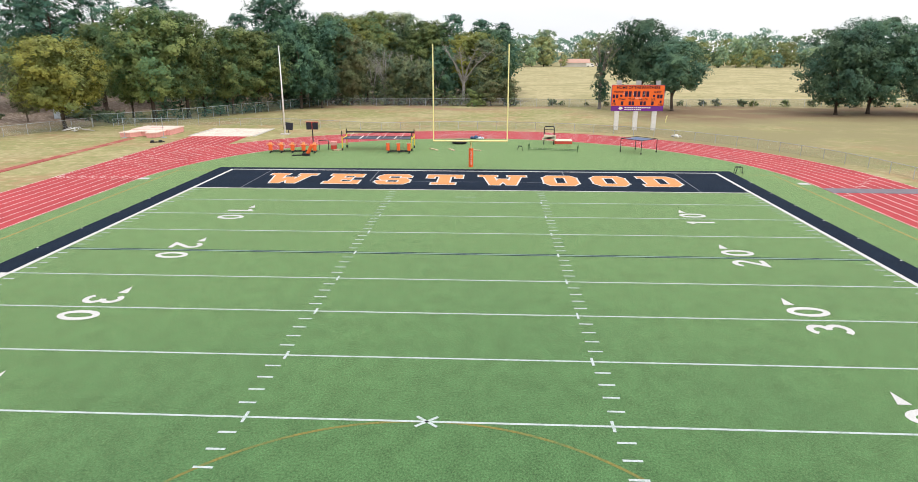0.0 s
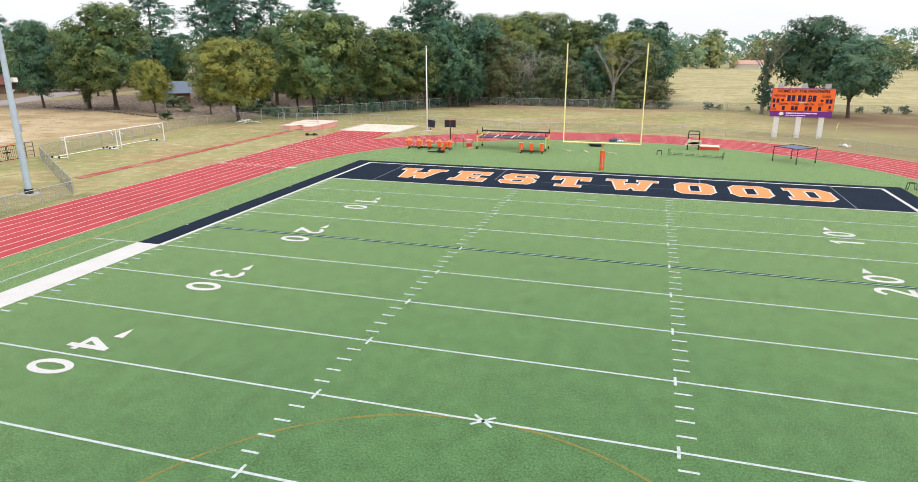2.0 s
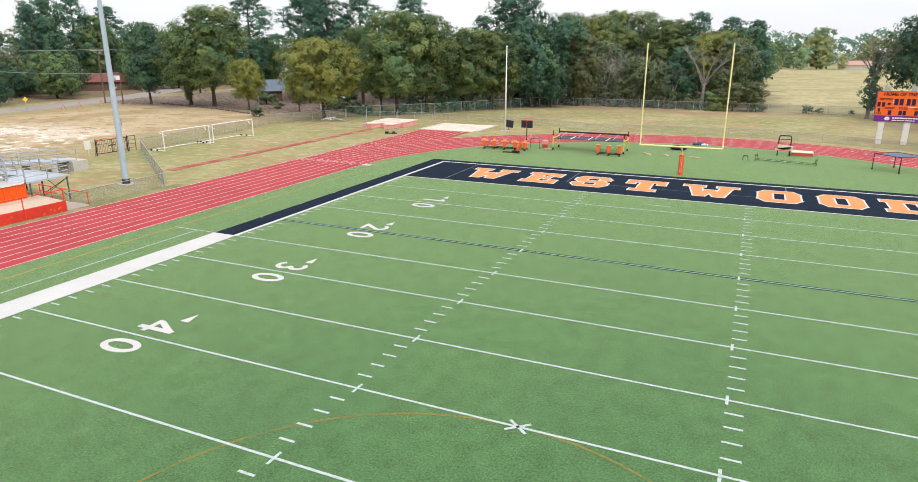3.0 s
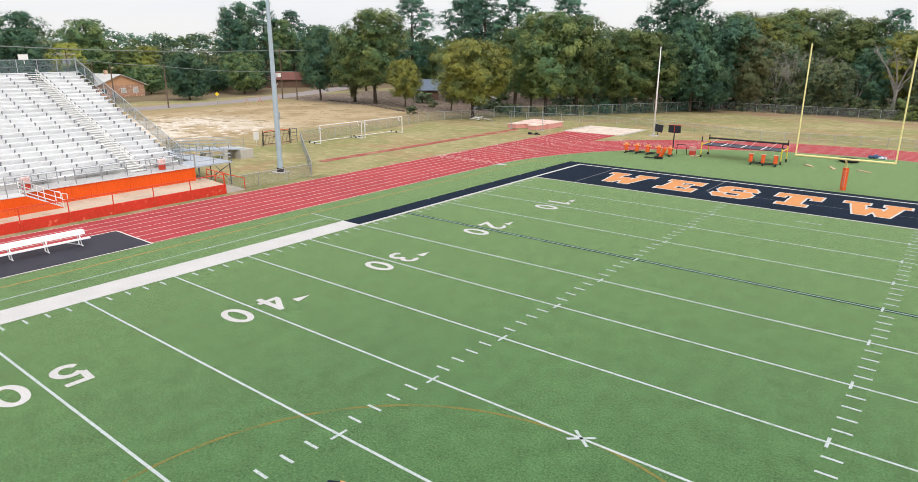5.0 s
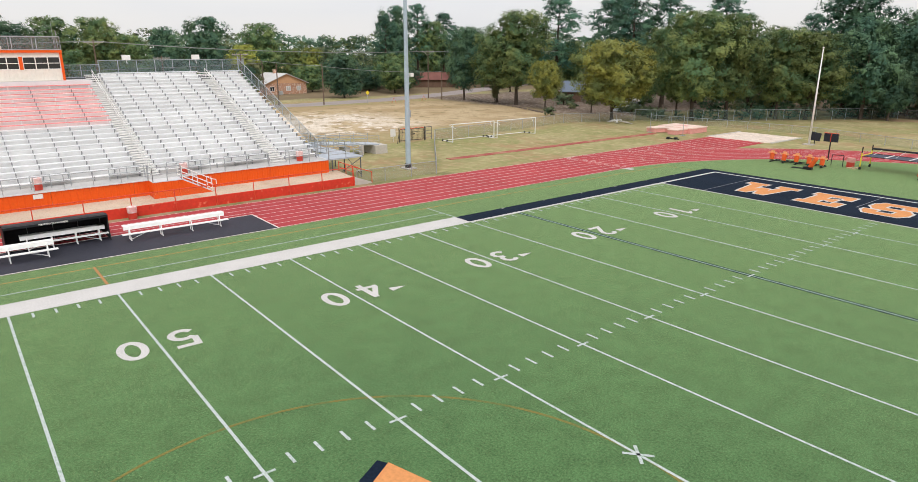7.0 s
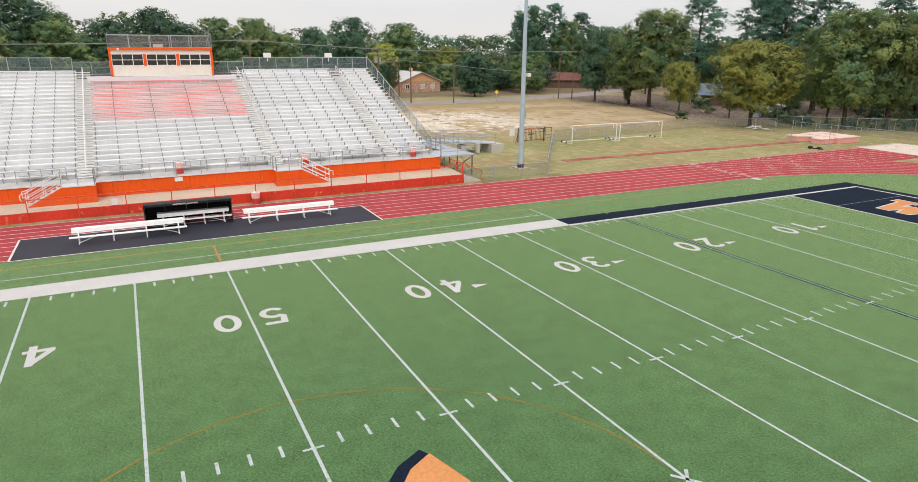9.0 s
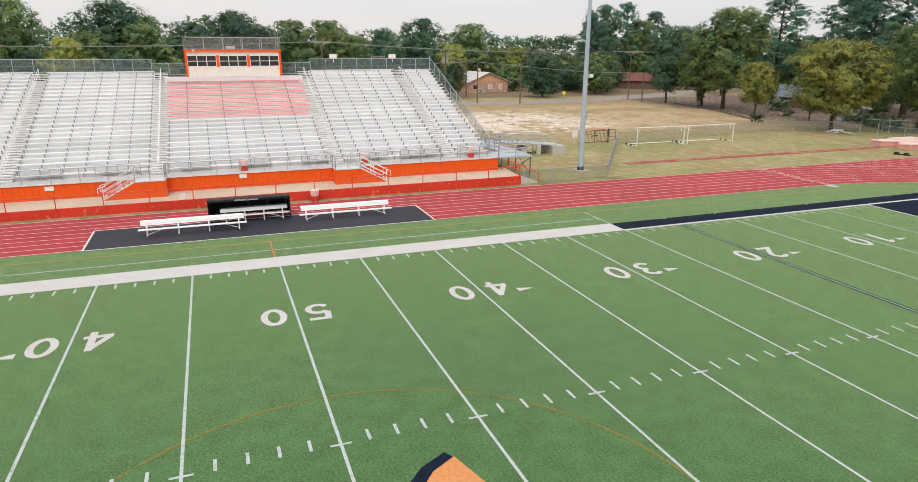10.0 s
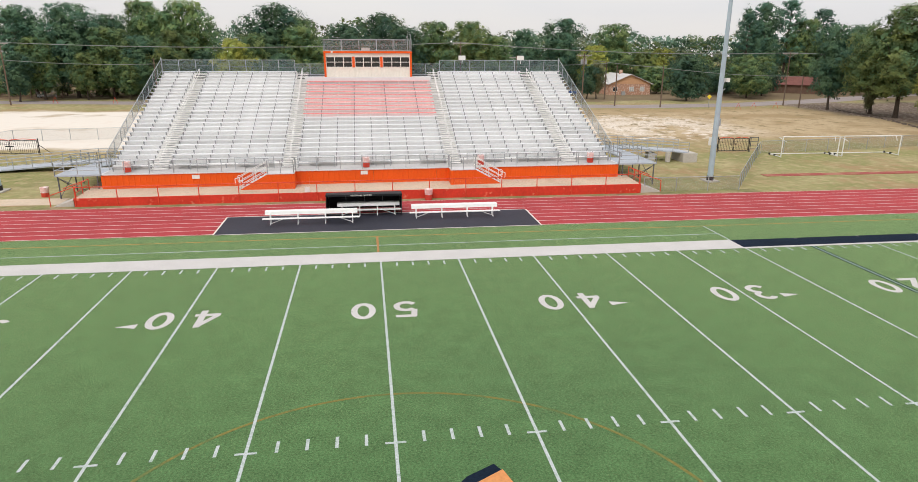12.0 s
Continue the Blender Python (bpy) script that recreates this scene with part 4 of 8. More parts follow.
for y0, y1 in ((-4.50, -1.74), (-1.42, 1.26), (1.58, 4.48)):
    w = part("window", Solid().box(PX - 0.10, PX - 0.08, y0, y1, PZ + 1.0, PZ + 2.12), GLASS, e, "dark glass window bay")
    f = Solid()
    for j in range(4):
        y = y0 + (y1 - y0) * j / 3
        f.box(PX - 0.08, PX + 0.02, y - 0.035, y + 0.035, PZ + 1.0, PZ + 2.12)
    for z in (1.03, 1.55, 2.09):
        f.box(PX - 0.08, PX + 0.02, y0, y1, PZ + z - 0.03, PZ + z + 0.03)
    part("window_frame", f, WHITE_METAL, w)
part("deck", Solid().box(PX - 3.0, row_x(20) - 0.28, -6.9, 6.9, PZ - 0.1, PZ - 0.02).box(row_x(20) - 0.45, row_x(20) - 0.28, -6.8, 6.8, row_z(20) - 0.5, PZ - 0.1), ALU_SEAT, e)
part("roof_rail", rail_fence(Solid(), [(PX + 0.15, -PY - 0.08, PZ + 2.68), (PX + 0.15, PY + 0.08, PZ + 2.68), (PX - 2.6, PY + 0.08, PZ + 2.68), (PX - 2.6, -PY - 0.08, PZ + 2.68), (PX + 0.15, -PY - 0.08, PZ + 2.68)], 1.2, 1.9, (0.05,)), STEEL, e)
part("roof_mesh", link_sheet(Solid(), [(PX + 0.15, -PY - 0.08, PZ + 2.68), (PX + 0.15, PY + 0.08, PZ + 2.68), (PX - 2.6, PY + 0.08, PZ + 2.68), (PX - 2.6, -PY - 0.08, PZ + 2.68), (PX + 0.15, -PY - 0.08, PZ + 2.68)], 0.0, 1.2), LINK, e)
part("antenna", Solid().bar((PX - 0.6, PY - 0.3, PZ + 2.6), (PX - 0.6, PY - 0.3, PZ + 5.2), 0.03, 0.012, 6).bar((PX - 1.6, PY + 0.1, PZ + 2.6), (PX - 1.6, PY + 0.1, PZ + 4.5), 0.03, n=6), STEEL, e)
part("roof_unit", Solid().box(PX - 0.7, PX - 0.2, -0.7, 0.2, PZ + 2.7, PZ + 3.05), WHITE_PLASTIC, e)
part("flood_lamp", Solid().box(PX + 0.22, PX + 0.4, -3.95, -3.75, PZ + 2.5, PZ + 2.68), WHITE_PLASTIC, e)

# loudspeaker boxes on the back fence
for y in (10.6, 17.4):
    plain("roof_speaker", Solid().box(-64.05, -63.75, y - 0.38, y + 0.38, 10.72, 11.2).bar((-63.8, y, 10.3), (-63.8, y, 10.75), 0.03, n=6), WHITE_PLASTIC, "white box loudspeaker above the back fence", "loudspeaker", STAND, group="back fence loudspeakers")

# ---- concrete walkway in front of the stand ----
s = Solid()
s.add([(-41.0, -23.1, -0.2), (-41.0, 23.0, -0.2), (-46.4, 23.0, -0.2), (-46.4, -23.1, -0.2), (-41.0, -23.1, 0.68), (-41.0, 23.0, 0.68), (-46.4, 23.0, 1.0), (-46.4, -23.1, 1.0)], [(0, 1, 2, 3), (4, 5, 6, 7), (0, 1, 5, 4), (1, 2, 6, 5), (2, 3, 7, 6), (3, 0, 4, 7)])
plain("stand_walkway", s, CONCRETE, "tan concrete walkway in front of the bleachers", "walkway", STAND, kind="structure")
e = thing("retaining_wall", "red painted low concrete wall with peeling paint", "wall", STAND, kind="structure")
for i in range(8):
    y0 = -23.1 + 46.1 * i / 8
    part("wall_panel", Solid().box(-41.0, -40.86, y0 + 0.004, y0 + 46.1 / 8 - 0.004, -0.25, 0.70), RED_PAINT, e)
part("wall_end", Solid().box(-44.0, -41.0, 23.0, 23.1, -0.25, 0.70).box(-44.0, -41.0, -23.2, -23.1, -0.25, 0.70), RED_PAINT, e)
e = thing("walkway_rail", "red painted pipe rail along the walkway edge", "guard rail", STAND)
for i in range(16):
    y = -23.0 + 45.9 * i / 15
    part("post", Solid().bar((-40.93, y, 0.6), (-40.93, y, 1.58), 0.038, n=6).bar((-40.83, y, 0.0), (-40.83, y, 0.75), 0.045, n=6), RED_STEEL, e)
part("top_rail", Solid().bar((-40.93, -23.0, 1.58), (-40.93, 22.9, 1.58), 0.036, n=6), RED_STEEL, e)
part("mesh", link_sheet(Solid(), [(-40.93, -23.0, 0.7), (-40.93, 22.9, 0.7)], 0.0, 0.86), see_through(mat("thin_wire_mesh", (0.35, 0.3, 0.28), 0.6, 0.2), 0.93), e)
for sy in (-1, 1):
    part("end_rail", rail_fence(Solid(), [(-40.95, sy * 22.95, 0.68), (-43.6, sy * 22.95, 0.8)], 0.95, 1.4, (0.5,)).bar((-41.2, sy * 23.0, 1.6), (-41.0, sy * 24.9, 0.95), 0.036, n=6).bar((-41.0, sy * 24.9, 0.95), (-41.0, sy * 24.9, -0.05), 0.036, n=6).bar((-43.6, sy * 23.0, 1.7), (-43.4, sy * 24.9, 1.0), 0.036, n=6), RED_STEEL, e)
for sy in (-1, 1):
    s = Solid()
    s.add([(-43.2, sy * 23.1, -0.1), (-41.0, sy * 23.1, -0.1), (-41.0, sy * 24.9, -0.1), (-43.2, sy * 24.9, -0.1), (-43.2, sy * 23.1, 0.62), (-41.0, sy * 23.1, 0.6), (-41.0, sy * 24.9, 0.0), (-43.2, sy * 24.9, 0.0)], [(0, 1, 2, 3), (4, 5, 6, 7), (0, 1, 5, 4), (1, 2, 6, 5), (2, 3, 7, 6), (3, 0, 4, 7)])
    plain("walkway_ramp", s, CONCRETE_PALE, "short pale concrete ramp at the walkway end", "ramp", STAND, kind="structure")

# ---- side platforms and access ramps ----
DECK_BLUE = mat("blue_grey_deck", (0.42, 0.46, 0.51), 0.5, 0.0, big=(0.5, 0.08), fine=(3, 0.06))
for sy in (-1, 1):
    e = thing("access_ramp", "raised aluminium platform and ramp beside the bleachers", "ramp", group="access ramps")

    def P(x, y, z):
        return (x, sy * y, z + 0.0035 * sy * y)
    s = Solid()
    def slab(pts, t=0.12):
        k = len(pts)
        top = [P(*p) for p in pts]
        s.add(top + [(x, y, z - t) for x, y, z in top], [tuple(range(k)), tuple(reversed(range(k, 2 * k)))] + [(i, (i + 1) % k, k + (i + 1) % k, k + i) for i in range(k)])
    slab([(-43.75, 22.0, 2.03), (-43.75, 25.6, 2.03), (-47.2, 25.6, 2.03), (-47.2, 22.0, 2.03)])
    part("platform", s, DECK_BLUE, e)
    far_y, far_z, mid_z = (35.0, 0.95, 1.35) if sy > 0 else (40.0, 0.18, 0.85)
    s = Solid()
    slab([(-47.2, 23.6, 2.03), (-47.2, 25.6, 2.03), (-57.5, 27.4, mid_z), (-57.5, 25.0, mid_z)])
    slab([(-57.5, 25.0, mid_z), (-57.5, 28.2, mid_z), (-60.0, 28.2, mid_z), (-60.0, 25.0, mid_z)])
    slab([(-57.6, 28.2, mid_z), (-60.0, 28.2, mid_z), (-58.6, far_y, far_z), (-56.0, far_y, far_z)])
    part("ramp_deck", s, DECK_BLUE, e)
    s = Solid()
    rail_fence(s, [P(-43.8, 22.05, 2.03), P(-43.8, 25.55, 2.03), P(-47.2, 25.55, 2.03), P(-57.4, 27.4, mid_z), P(-57.4, 28.2, mid_z), P(-56.0, far_y, far_z)], 1.05, 1.7, (0.36, 0.68))
    part("outer_rail", s, STEEL, e)
    s = Solid()
    rail_fence(s, [P(-47.2, 23.6, 2.03), P(-57.5, 25.0, mid_z), P(-60.0, 25.0, mid_z), P(-60.0, 28.2, mid_z), P(-58.6, far_y, far_z)], 1.05, 1.7, (0.36, 0.68))
    part("inner_rail", s, STEEL, e)
    for x, y in ((-43.9, 25.4), (-47.1, 25.4), (-43.9, 22.4), (-50.5, 26.2), (-54.0, 26.7), (-57.3, 27.4)):
        part("leg", Solid().bar(P(x, y, 0), P(x, y, 1.9 if x > -48 else 1.9 + (mid_z - 2.03) * (-47.2 - x) / 10.3), 0.06, n=8), STEEL_DARK, e)
    part("brace", Solid().bar(P(-43.9, 25.4, 0.2), P(-47.1, 25.4, 1.8), 0.03, n=6).bar(P(-47.1, 25.4, 0.2), P(-43.9, 25.4, 1.8), 0.03, n=6).bar(P(-43.9, 22.4, 0.2), P(-43.9, 25.4, 1.8), 0.03, n=6), STEEL_DARK, e)
    if sy < 0:
        continue
    for (xa, xb, ya, yb) in ((-58.6, -55.7, 34.3, 35.95), (-58.4, -57.2, 31.0, 31.7)):
        part("abutment", Solid().box(xa, xb, min(sy * ya, sy * yb), max(sy * ya, sy * yb), -0.2, 0.98 if ya > 33 else 0.85), CONCRETE_PALE, e, "pale concrete abutment block")
    part("pier", Solid().bar(P(-56.2, 32.7, -0.1), P(-56.2, 32.7, 1.0), 0.28, n=12), CONCRETE_PALE, e)


# ---- trees ----
def leaf_material(name, col, col2, spread=0.16):
    m = mat(name, col, 0.65, big=(0.35, 0.24), fine=(1.1, 0.16), island=spread, rand=0.18, other=(col2, 0.33, 0.42, 0.60), spec=0.2)
    n, l = m.node_tree.nodes, m.node_tree.links
    b = n["Principled BSDF"]
    thin = n.new("ShaderNodeBsdfTranslucent")
    l.new(b.inputs["Base Color"].links[0].from_socket, thin.inputs["Color"])
    mix = n.new("ShaderNodeMixShader")
    mix.inputs[0].default_value = 0.17
    l.new(b.outputs[0], mix.inputs[1]), l.new(thin.outputs[0], mix.inputs[2])
    l.new(mix.outputs[0], n["Material Output"].inputs["Surface"])
    return m


LEAF = {
    "olive": leaf_material("olive_leaves", (0.200, 0.245, 0.080), (0.084, 0.155, 0.070), 0.13),
    "green": leaf_material("green_leaves", (0.105, 0.200, 0.094), (0.200, 0.262, 0.090), 0.13),
    "dark": leaf_material("dark_leaves", (0.064, 0.142, 0.094), (0.105, 0.182, 0.094), 0.13),
    "oak": leaf_material("oak_leaves", (0.072, 0.150, 0.100), (0.110, 0.180, 0.100), 0.13),
    "yellow": leaf_material("yellow_leaves", (0.300, 0.298, 0.064), (0.175, 0.222, 0.076), 0.13),
    "lime": leaf_material("lime_leaves", (0.380, 0.390, 0.078), (0.240, 0.300, 0.084), 0.13),
    "pine": leaf_material("pine_needles", (0.068, 0.165, 0.118), (0.110, 0.215, 0.125), 0.13),
    "rust": leaf_material("rusty_leaves", (0.190, 0.185, 0.088), (0.130, 0.170, 0.082), 0.13),
    # green leaves of the wood, greyed and lightened in colour for haze
    "hazy": leaf_material("haze_tinted_green_leaves", (0.130, 0.195, 0.115), (0.225, 0.250, 0.118), 0.13),
    # aerial haze of the distance is put into these paler, bluer leaf colours
    "far": leaf_material("haze_tinted_far_leaves", (0.215, 0.330, 0.215), (0.300, 0.380, 0.195), 0.06),
    "far_blue": leaf_material("haze_tinted_bluish_leaves", (0.180, 0.310, 0.265), (0.230, 0.340, 0.235), 0.06),
    "far_yellow": leaf_material("haze_tinted_yellow_leaves", (0.390, 0.400, 0.165), (0.290, 0.355, 0.160), 0.06),
}


def unit(v):
    return v / np.maximum(np.linalg.norm(v, axis=-1, keepdims=True), 1e-6)


def leaves_mesh(name, material, centres, radii, bunches, each, size, seed, flat=0.8, core=0, inner=0):
    """Leaf cards in bunches over the lobes of a crown, with broad inner leaves behind them."""
    rg = np.random.RandomState(seed)
    centres, radii = np.array(centres, float), np.array(radii, float)
    k = len(centres)
    mid = centres.mean(0) - np.array([0, 0, 0.15 * np.ptp(centres[:, 2])])
    squash = np.array([1, 1, flat])
    # bunches over the upper side of each lobe, which leave its underside open
    d = unit(rg.normal(size=(k * bunches, 3)))
    d[:, 2] = np.where(d[:, 2] < -0.22, -d[:, 2], d[:, 2])
    rr = np.repeat(radii, bunches) * (0.55 + 0.52 * rg.rand(k * bunches))
    bc = np.repeat(centres, bunches, 0) + d * rr[:, None] * squash
    br = np.repeat(radii, bunches) * (0.22 + 0.16 * rg.rand(k * bunches))
    # cards of each bunch
    n = k * bunches * each
    q = unit(rg.normal(size=(n, 3)))
    q = unit(q + 0.45 * np.repeat(d, each, 0))
    p = np.repeat(bc, each, 0) + q * (np.repeat(br, each) * (0.35 + 0.85 * rg.rand(n)))[:, None] * squash
    face = unit(0.22 * q + 0.62 * np.repeat(d, each, 0) + 0.60 * unit(p - mid) + 0.27 * rg.normal(size=q.shape))
    a = unit(np.cross(face, rg.normal(size=q.shape)))
    b = np.cross(face, a)
    s = size * (0.55 + 0.8 * rg.rand(n))[:, None]
    tri = np.stack([p - a * s * 0.5 - b * s * 0.28, p + a * s * 0.5 - b * s * 0.2, p + b * s * 0.55 + a * s * rg.uniform(-0.3, 0.3, (n, 1))], 1).reshape(-1, 3)
    if core:
        # broad inner leaves that close the heart of every lobe
        m = k * core
        w = np.repeat(radii, core)[:, None]
        c = np.repeat(centres, core, 0) + unit(rg.normal(size=(m, 3))) * w * rg.uniform(0.0, 0.62, (m, 1)) * squash
        u = unit(rg.normal(size=(m, 3)))
        v = unit(np.cross(u, rg.normal(size=(m, 3))))
        tri = np.concatenate([tri, np.stack([c - u * w * 0.11 - v * w * 0.07, c + u * w * 0.11 - v * w * 0.06, c + v * w * 0.13], 1).reshape(-1, 3)])
        n += m
    if inner:
        # leaves strewn through the middle of the crown
        span = np.ptp(centres, axis=0)
        middle = (centres.max(0) + centres.min(0)) / 2
        c = middle + unit(rg.normal(size=(inner, 3))) * rg.uniform(0.1, 1.0, (inner, 1)) ** 0.5 * span * (0.40, 0.40, 0.42)
        u = unit(rg.normal(size=(inner, 3)))
        v = unit(np.cross(u, rg.normal(size=(inner, 3))))
        w = rg.uniform(0.30, 0.52, (inner, 1))
        tri = np.concatenate([tri, np.stack([c - u * w - v * w * 0.5, c + u * w - v * w * 0.4, c + v * w], 1).reshape(-1, 3)])
        n += inner
    verts, loops, starts = tri, np.arange(3 * n), np.arange(0, 3 * n, 3)
    me = bpy.data.meshes.new(name)
    me.vertices.add(len(verts)), me.loops.add(len(loops)), me.polygons.add(len(starts))
    me.vertices.foreach_set("co", verts.reshape(-1).astype(np.float32))
    me.loops.foreach_set("vertex_index", loops.astype(np.int32))
    me.polygons.foreach_set("loop_start", starts.astype(np.int32))
    me.update(calc_edges=True)
    me.materials.append(material)
    return me


def limbs(base_r, height, fork, spread, count, seed, twigs=0, droop=0.0, sides=7):
    """Tapered trunk with limbs that fork upward; returns the mesh source and the limb ends."""
    rg = random.Random(seed)
    s, ends = Solid(), []
    bend = Vector((rg.uniform(-0.4, 0.4), rg.uniform(-0.4, 0.4), 0))
    mid = Vector((0, 0, fork * 0.5)) + bend * 0.5
    top = Vector((0, 0, fork)) + bend
    s.bar((0, 0, -0.1), (0, 0, 0.5), base_r * 1.35, base_r, sides)
    s.bar((0, 0, 0.5), mid, base_r, base_r * 0.85, sides)
    s.bar(mid, top, base_r * 0.85, base_r * 0.7, sides)
    for i in range(count):
        a = 2 * math.pi * (i + rg.uniform(-0.3, 0.3)) / count
        reach = spread * rg.uniform(0.55, 1.0)
        rise = (height - fork) * rg.uniform(0.45, 0.95) * (1 - 0.25 * reach / spread)
        start = top.lerp(Vector((0, 0, fork * 0.8)), rg.random())
        knee = start + Vector((math.cos(a) * reach * 0.45, math.sin(a) * reach * 0.45, rise * 0.55))
        end = start + Vector((math.cos(a) * reach, math.sin(a) * reach, rise - droop * reach))
        s.bar(start, knee, base_r * 0.45, base_r * 0.28, 5), s.bar(knee, end, base_r * 0.28, base_r * 0.08, 5)
        ends.append(end)
        for _ in range(twigs):
            q = knee.lerp(end, rg.random())
            tip = q + Vector((rg.uniform(-1, 1), rg.uniform(-1, 1), rg.uniform(0.1, 1.0))) * reach * 0.35
            s.bar(q, tip, base_r * 0.12, base_r * 0.03, 4)
            m2 = q.lerp(tip, 0.5)
            s.bar(m2, m2 + Vector((rg.uniform(-1, 1), rg.uniform(-1, 1), rg.uniform(0.2, 0.9))) * reach * 0.18, base_r * 0.07, base_r * 0.02, 4)
    return s, ends


def broad_tree(leaf, label, height, radius, seed, lobes=46, bunches=18, each=15, size=0.36, fork=0.24, low=0.12, fat=(0.26, 0.44), core=0):
    """A broadleaf tree with an uneven crown of lobes and gaps."""
    rg = random.Random(seed)
    e = thing("tree", label, "tree")
    s, ends = limbs(0.020 * height, height * 0.92, height * fork, radius * 0.7, 7 if lobes > 30 else 4, seed, 2 if lobes > 30 else 0)
    part("trunk", s, BARK, e)
    centres, radii = [], []
    c0, hz = height * (low + 1) / 2, height * (1 - low) / 2
    lean = (rg.uniform(-0.15, 0.15) * radius, rg.uniform(-0.15, 0.15) * radius)
    for i in range(lobes):
        z = -0.92 + 1.86 * (i + rg.random()) / lobes
        a = i * 2.399 + rg.uniform(-0.6, 0.6)
        prof = math.sqrt(max(0.05, 1 - abs(z) ** (2.3 if z > 0 else 3.0)))
        cr = radius * rg.uniform(*fat) * (0.7 + 0.3 * prof)
        r = max(0.0, radius * prof * rg.uniform(0.80, 1.10) - cr * 0.8) * (1.0 if i % 5 else 0.4)
        f = 0.5 + 0.5 * z
        centres.append((math.cos(a) * r + lean[0] * f, math.sin(a) * r + lean[1] * f, max(cr * 0.7, min(c0 + z * hz, height - cr * 0.85))))
        radii.append(cr)
    part("crown", leaves_mesh("crown", LEAF[leaf], centres, radii, bunches, each, size, seed, 0.82, core, 1100 if lobes > 30 else 0), LEAF[leaf], e)
    return e


def pine_tree(label, height, radius, seed, lobes=44, bunches=14, each=16, size=0.34, low=0.30, core=0):
    """A pine with tufted, flattened lobes on bare lower limbs."""
    rg = random.Random(seed)
    e = thing("tree", label, "pine tree")
    s = Solid()
    s.bar((0, 0, -0.1), (0.15, 0, height * 0.5), 0.015 * height, 0.011 * height, 8)
    s.bar((0.15, 0, height * 0.5), (0, 0.1, height * 0.97), 0.011 * height, 0.002 * height, 8)
    centres, radii = [], []
    for i in range(lobes):
        t = (i + rg.random()) / lobes
        cr = radius * rg.uniform(0.26, 0.42) * (1.0 - 0.2 * t)
        z = min(height * (low + (1 - low) * t), height - cr * 0.5)
        r = max(0.0, radius * (0.6 + 0.4 * min(1, t * 4)) * (1 - t ** 3.0) ** 0.6 * rg.uniform(0.55, 1.1) - cr * 0.6)
        a = i * 2.399 + rg.uniform(-0.7, 0.7)
        c = (math.cos(a) * r, math.sin(a) * r, z)
        s.bar((0, 0, z - r * 0.3), c, 0.06, 0.02, 5)
        centres.append(c), radii.append(cr)
    part("trunk", s, BARK, e)
    part("crown", leaves_mesh("crown", LEAF["pine"], centres, radii, bunches, each, size, seed, 0.62, core, 900 if core else 0), LEAF["pine"], e)
    return e


def bare_tree(label, height, seed, material, radius, twigs=7, girth=0.02):
    e = thing("bare_tree", label, "bare tree")
    s, _ = limbs(girth * height, height, height * 0.3, radius, 8, seed, twigs)
    part("trunk", s, material, e)
    return e


def ivy_tree(x, y, height, seed):
    """A nearly leafless grey tree whose trunk is clad in ivy."""
    rg = random.Random(seed)
    e = thing("ivy_clad_tree", "nearly bare grey tree with ivy round its trunk", "tree")
    s, ends = limbs(0.02 * height, height, height * 0.45, 3.4, 9, seed, 12)
    part("trunk", s, mat("grey_bark", (0.19, 0.17, 0.155), 0.95, fine=(3, 0.25)), e)
    cs, rs = [], []
    for i in range(44):
        t = i / 43
        wide = 1.9 if t < 0.35 else 1.15
        cs.append((rg.uniform(-1, 1) * wide * 0.6, rg.uniform(-1, 1) * wide * 0.6, 1.6 + t * height * 0.55)), rs.append(wide * rg.uniform(0.45, 0.75))
    part("ivy", leaves_mesh("ivy", LEAF["oak"], cs, rs, 12, 12, 0.24, seed, 0.9, 20), LEAF["oak"], e, "dark green ivy")
    tips = [tuple(q + Vector((rg.uniform(-1, 1), rg.uniform(-1, 1), rg.uniform(-1, 0.6)))) for q in ends for _ in range(2)]
    part("leaves", leaves_mesh("leaves", LEAF["rust"], tips, [rg.uniform(0.5, 0.9) for _ in tips], 5, 5, 0.2, seed + 1, 0.8, 0), LEAF["rust"], e, "last dull leaves")
    e.matrix_world = pose(x, y, -0.03)
    return e


def bush(leaf, label, height, radius, seed, lobes=16, bunches=8, each=14, size=0.22):
    rg = random.Random(seed)
    e = thing("bush", label, "bush")
    s, _ = limbs(0.05, height * 0.8, height * 0.2, radius * 0.5, 4, seed)
    part("stem", s, BARK, e)
    cs = [(rg.uniform(-1, 1) * radius * 0.6, rg.uniform(-1, 1) * radius * 0.6, height * rg.uniform(0.08, 0.75)) for _ in range(lobes)]
    part("crown", leaves_mesh("crown", LEAF[leaf], cs, [radius * rg.uniform(0.25, 0.42) for _ in cs], bunches, each, size, seed, 0.8), LEAF[leaf], e)
    return e


PROTO = {}


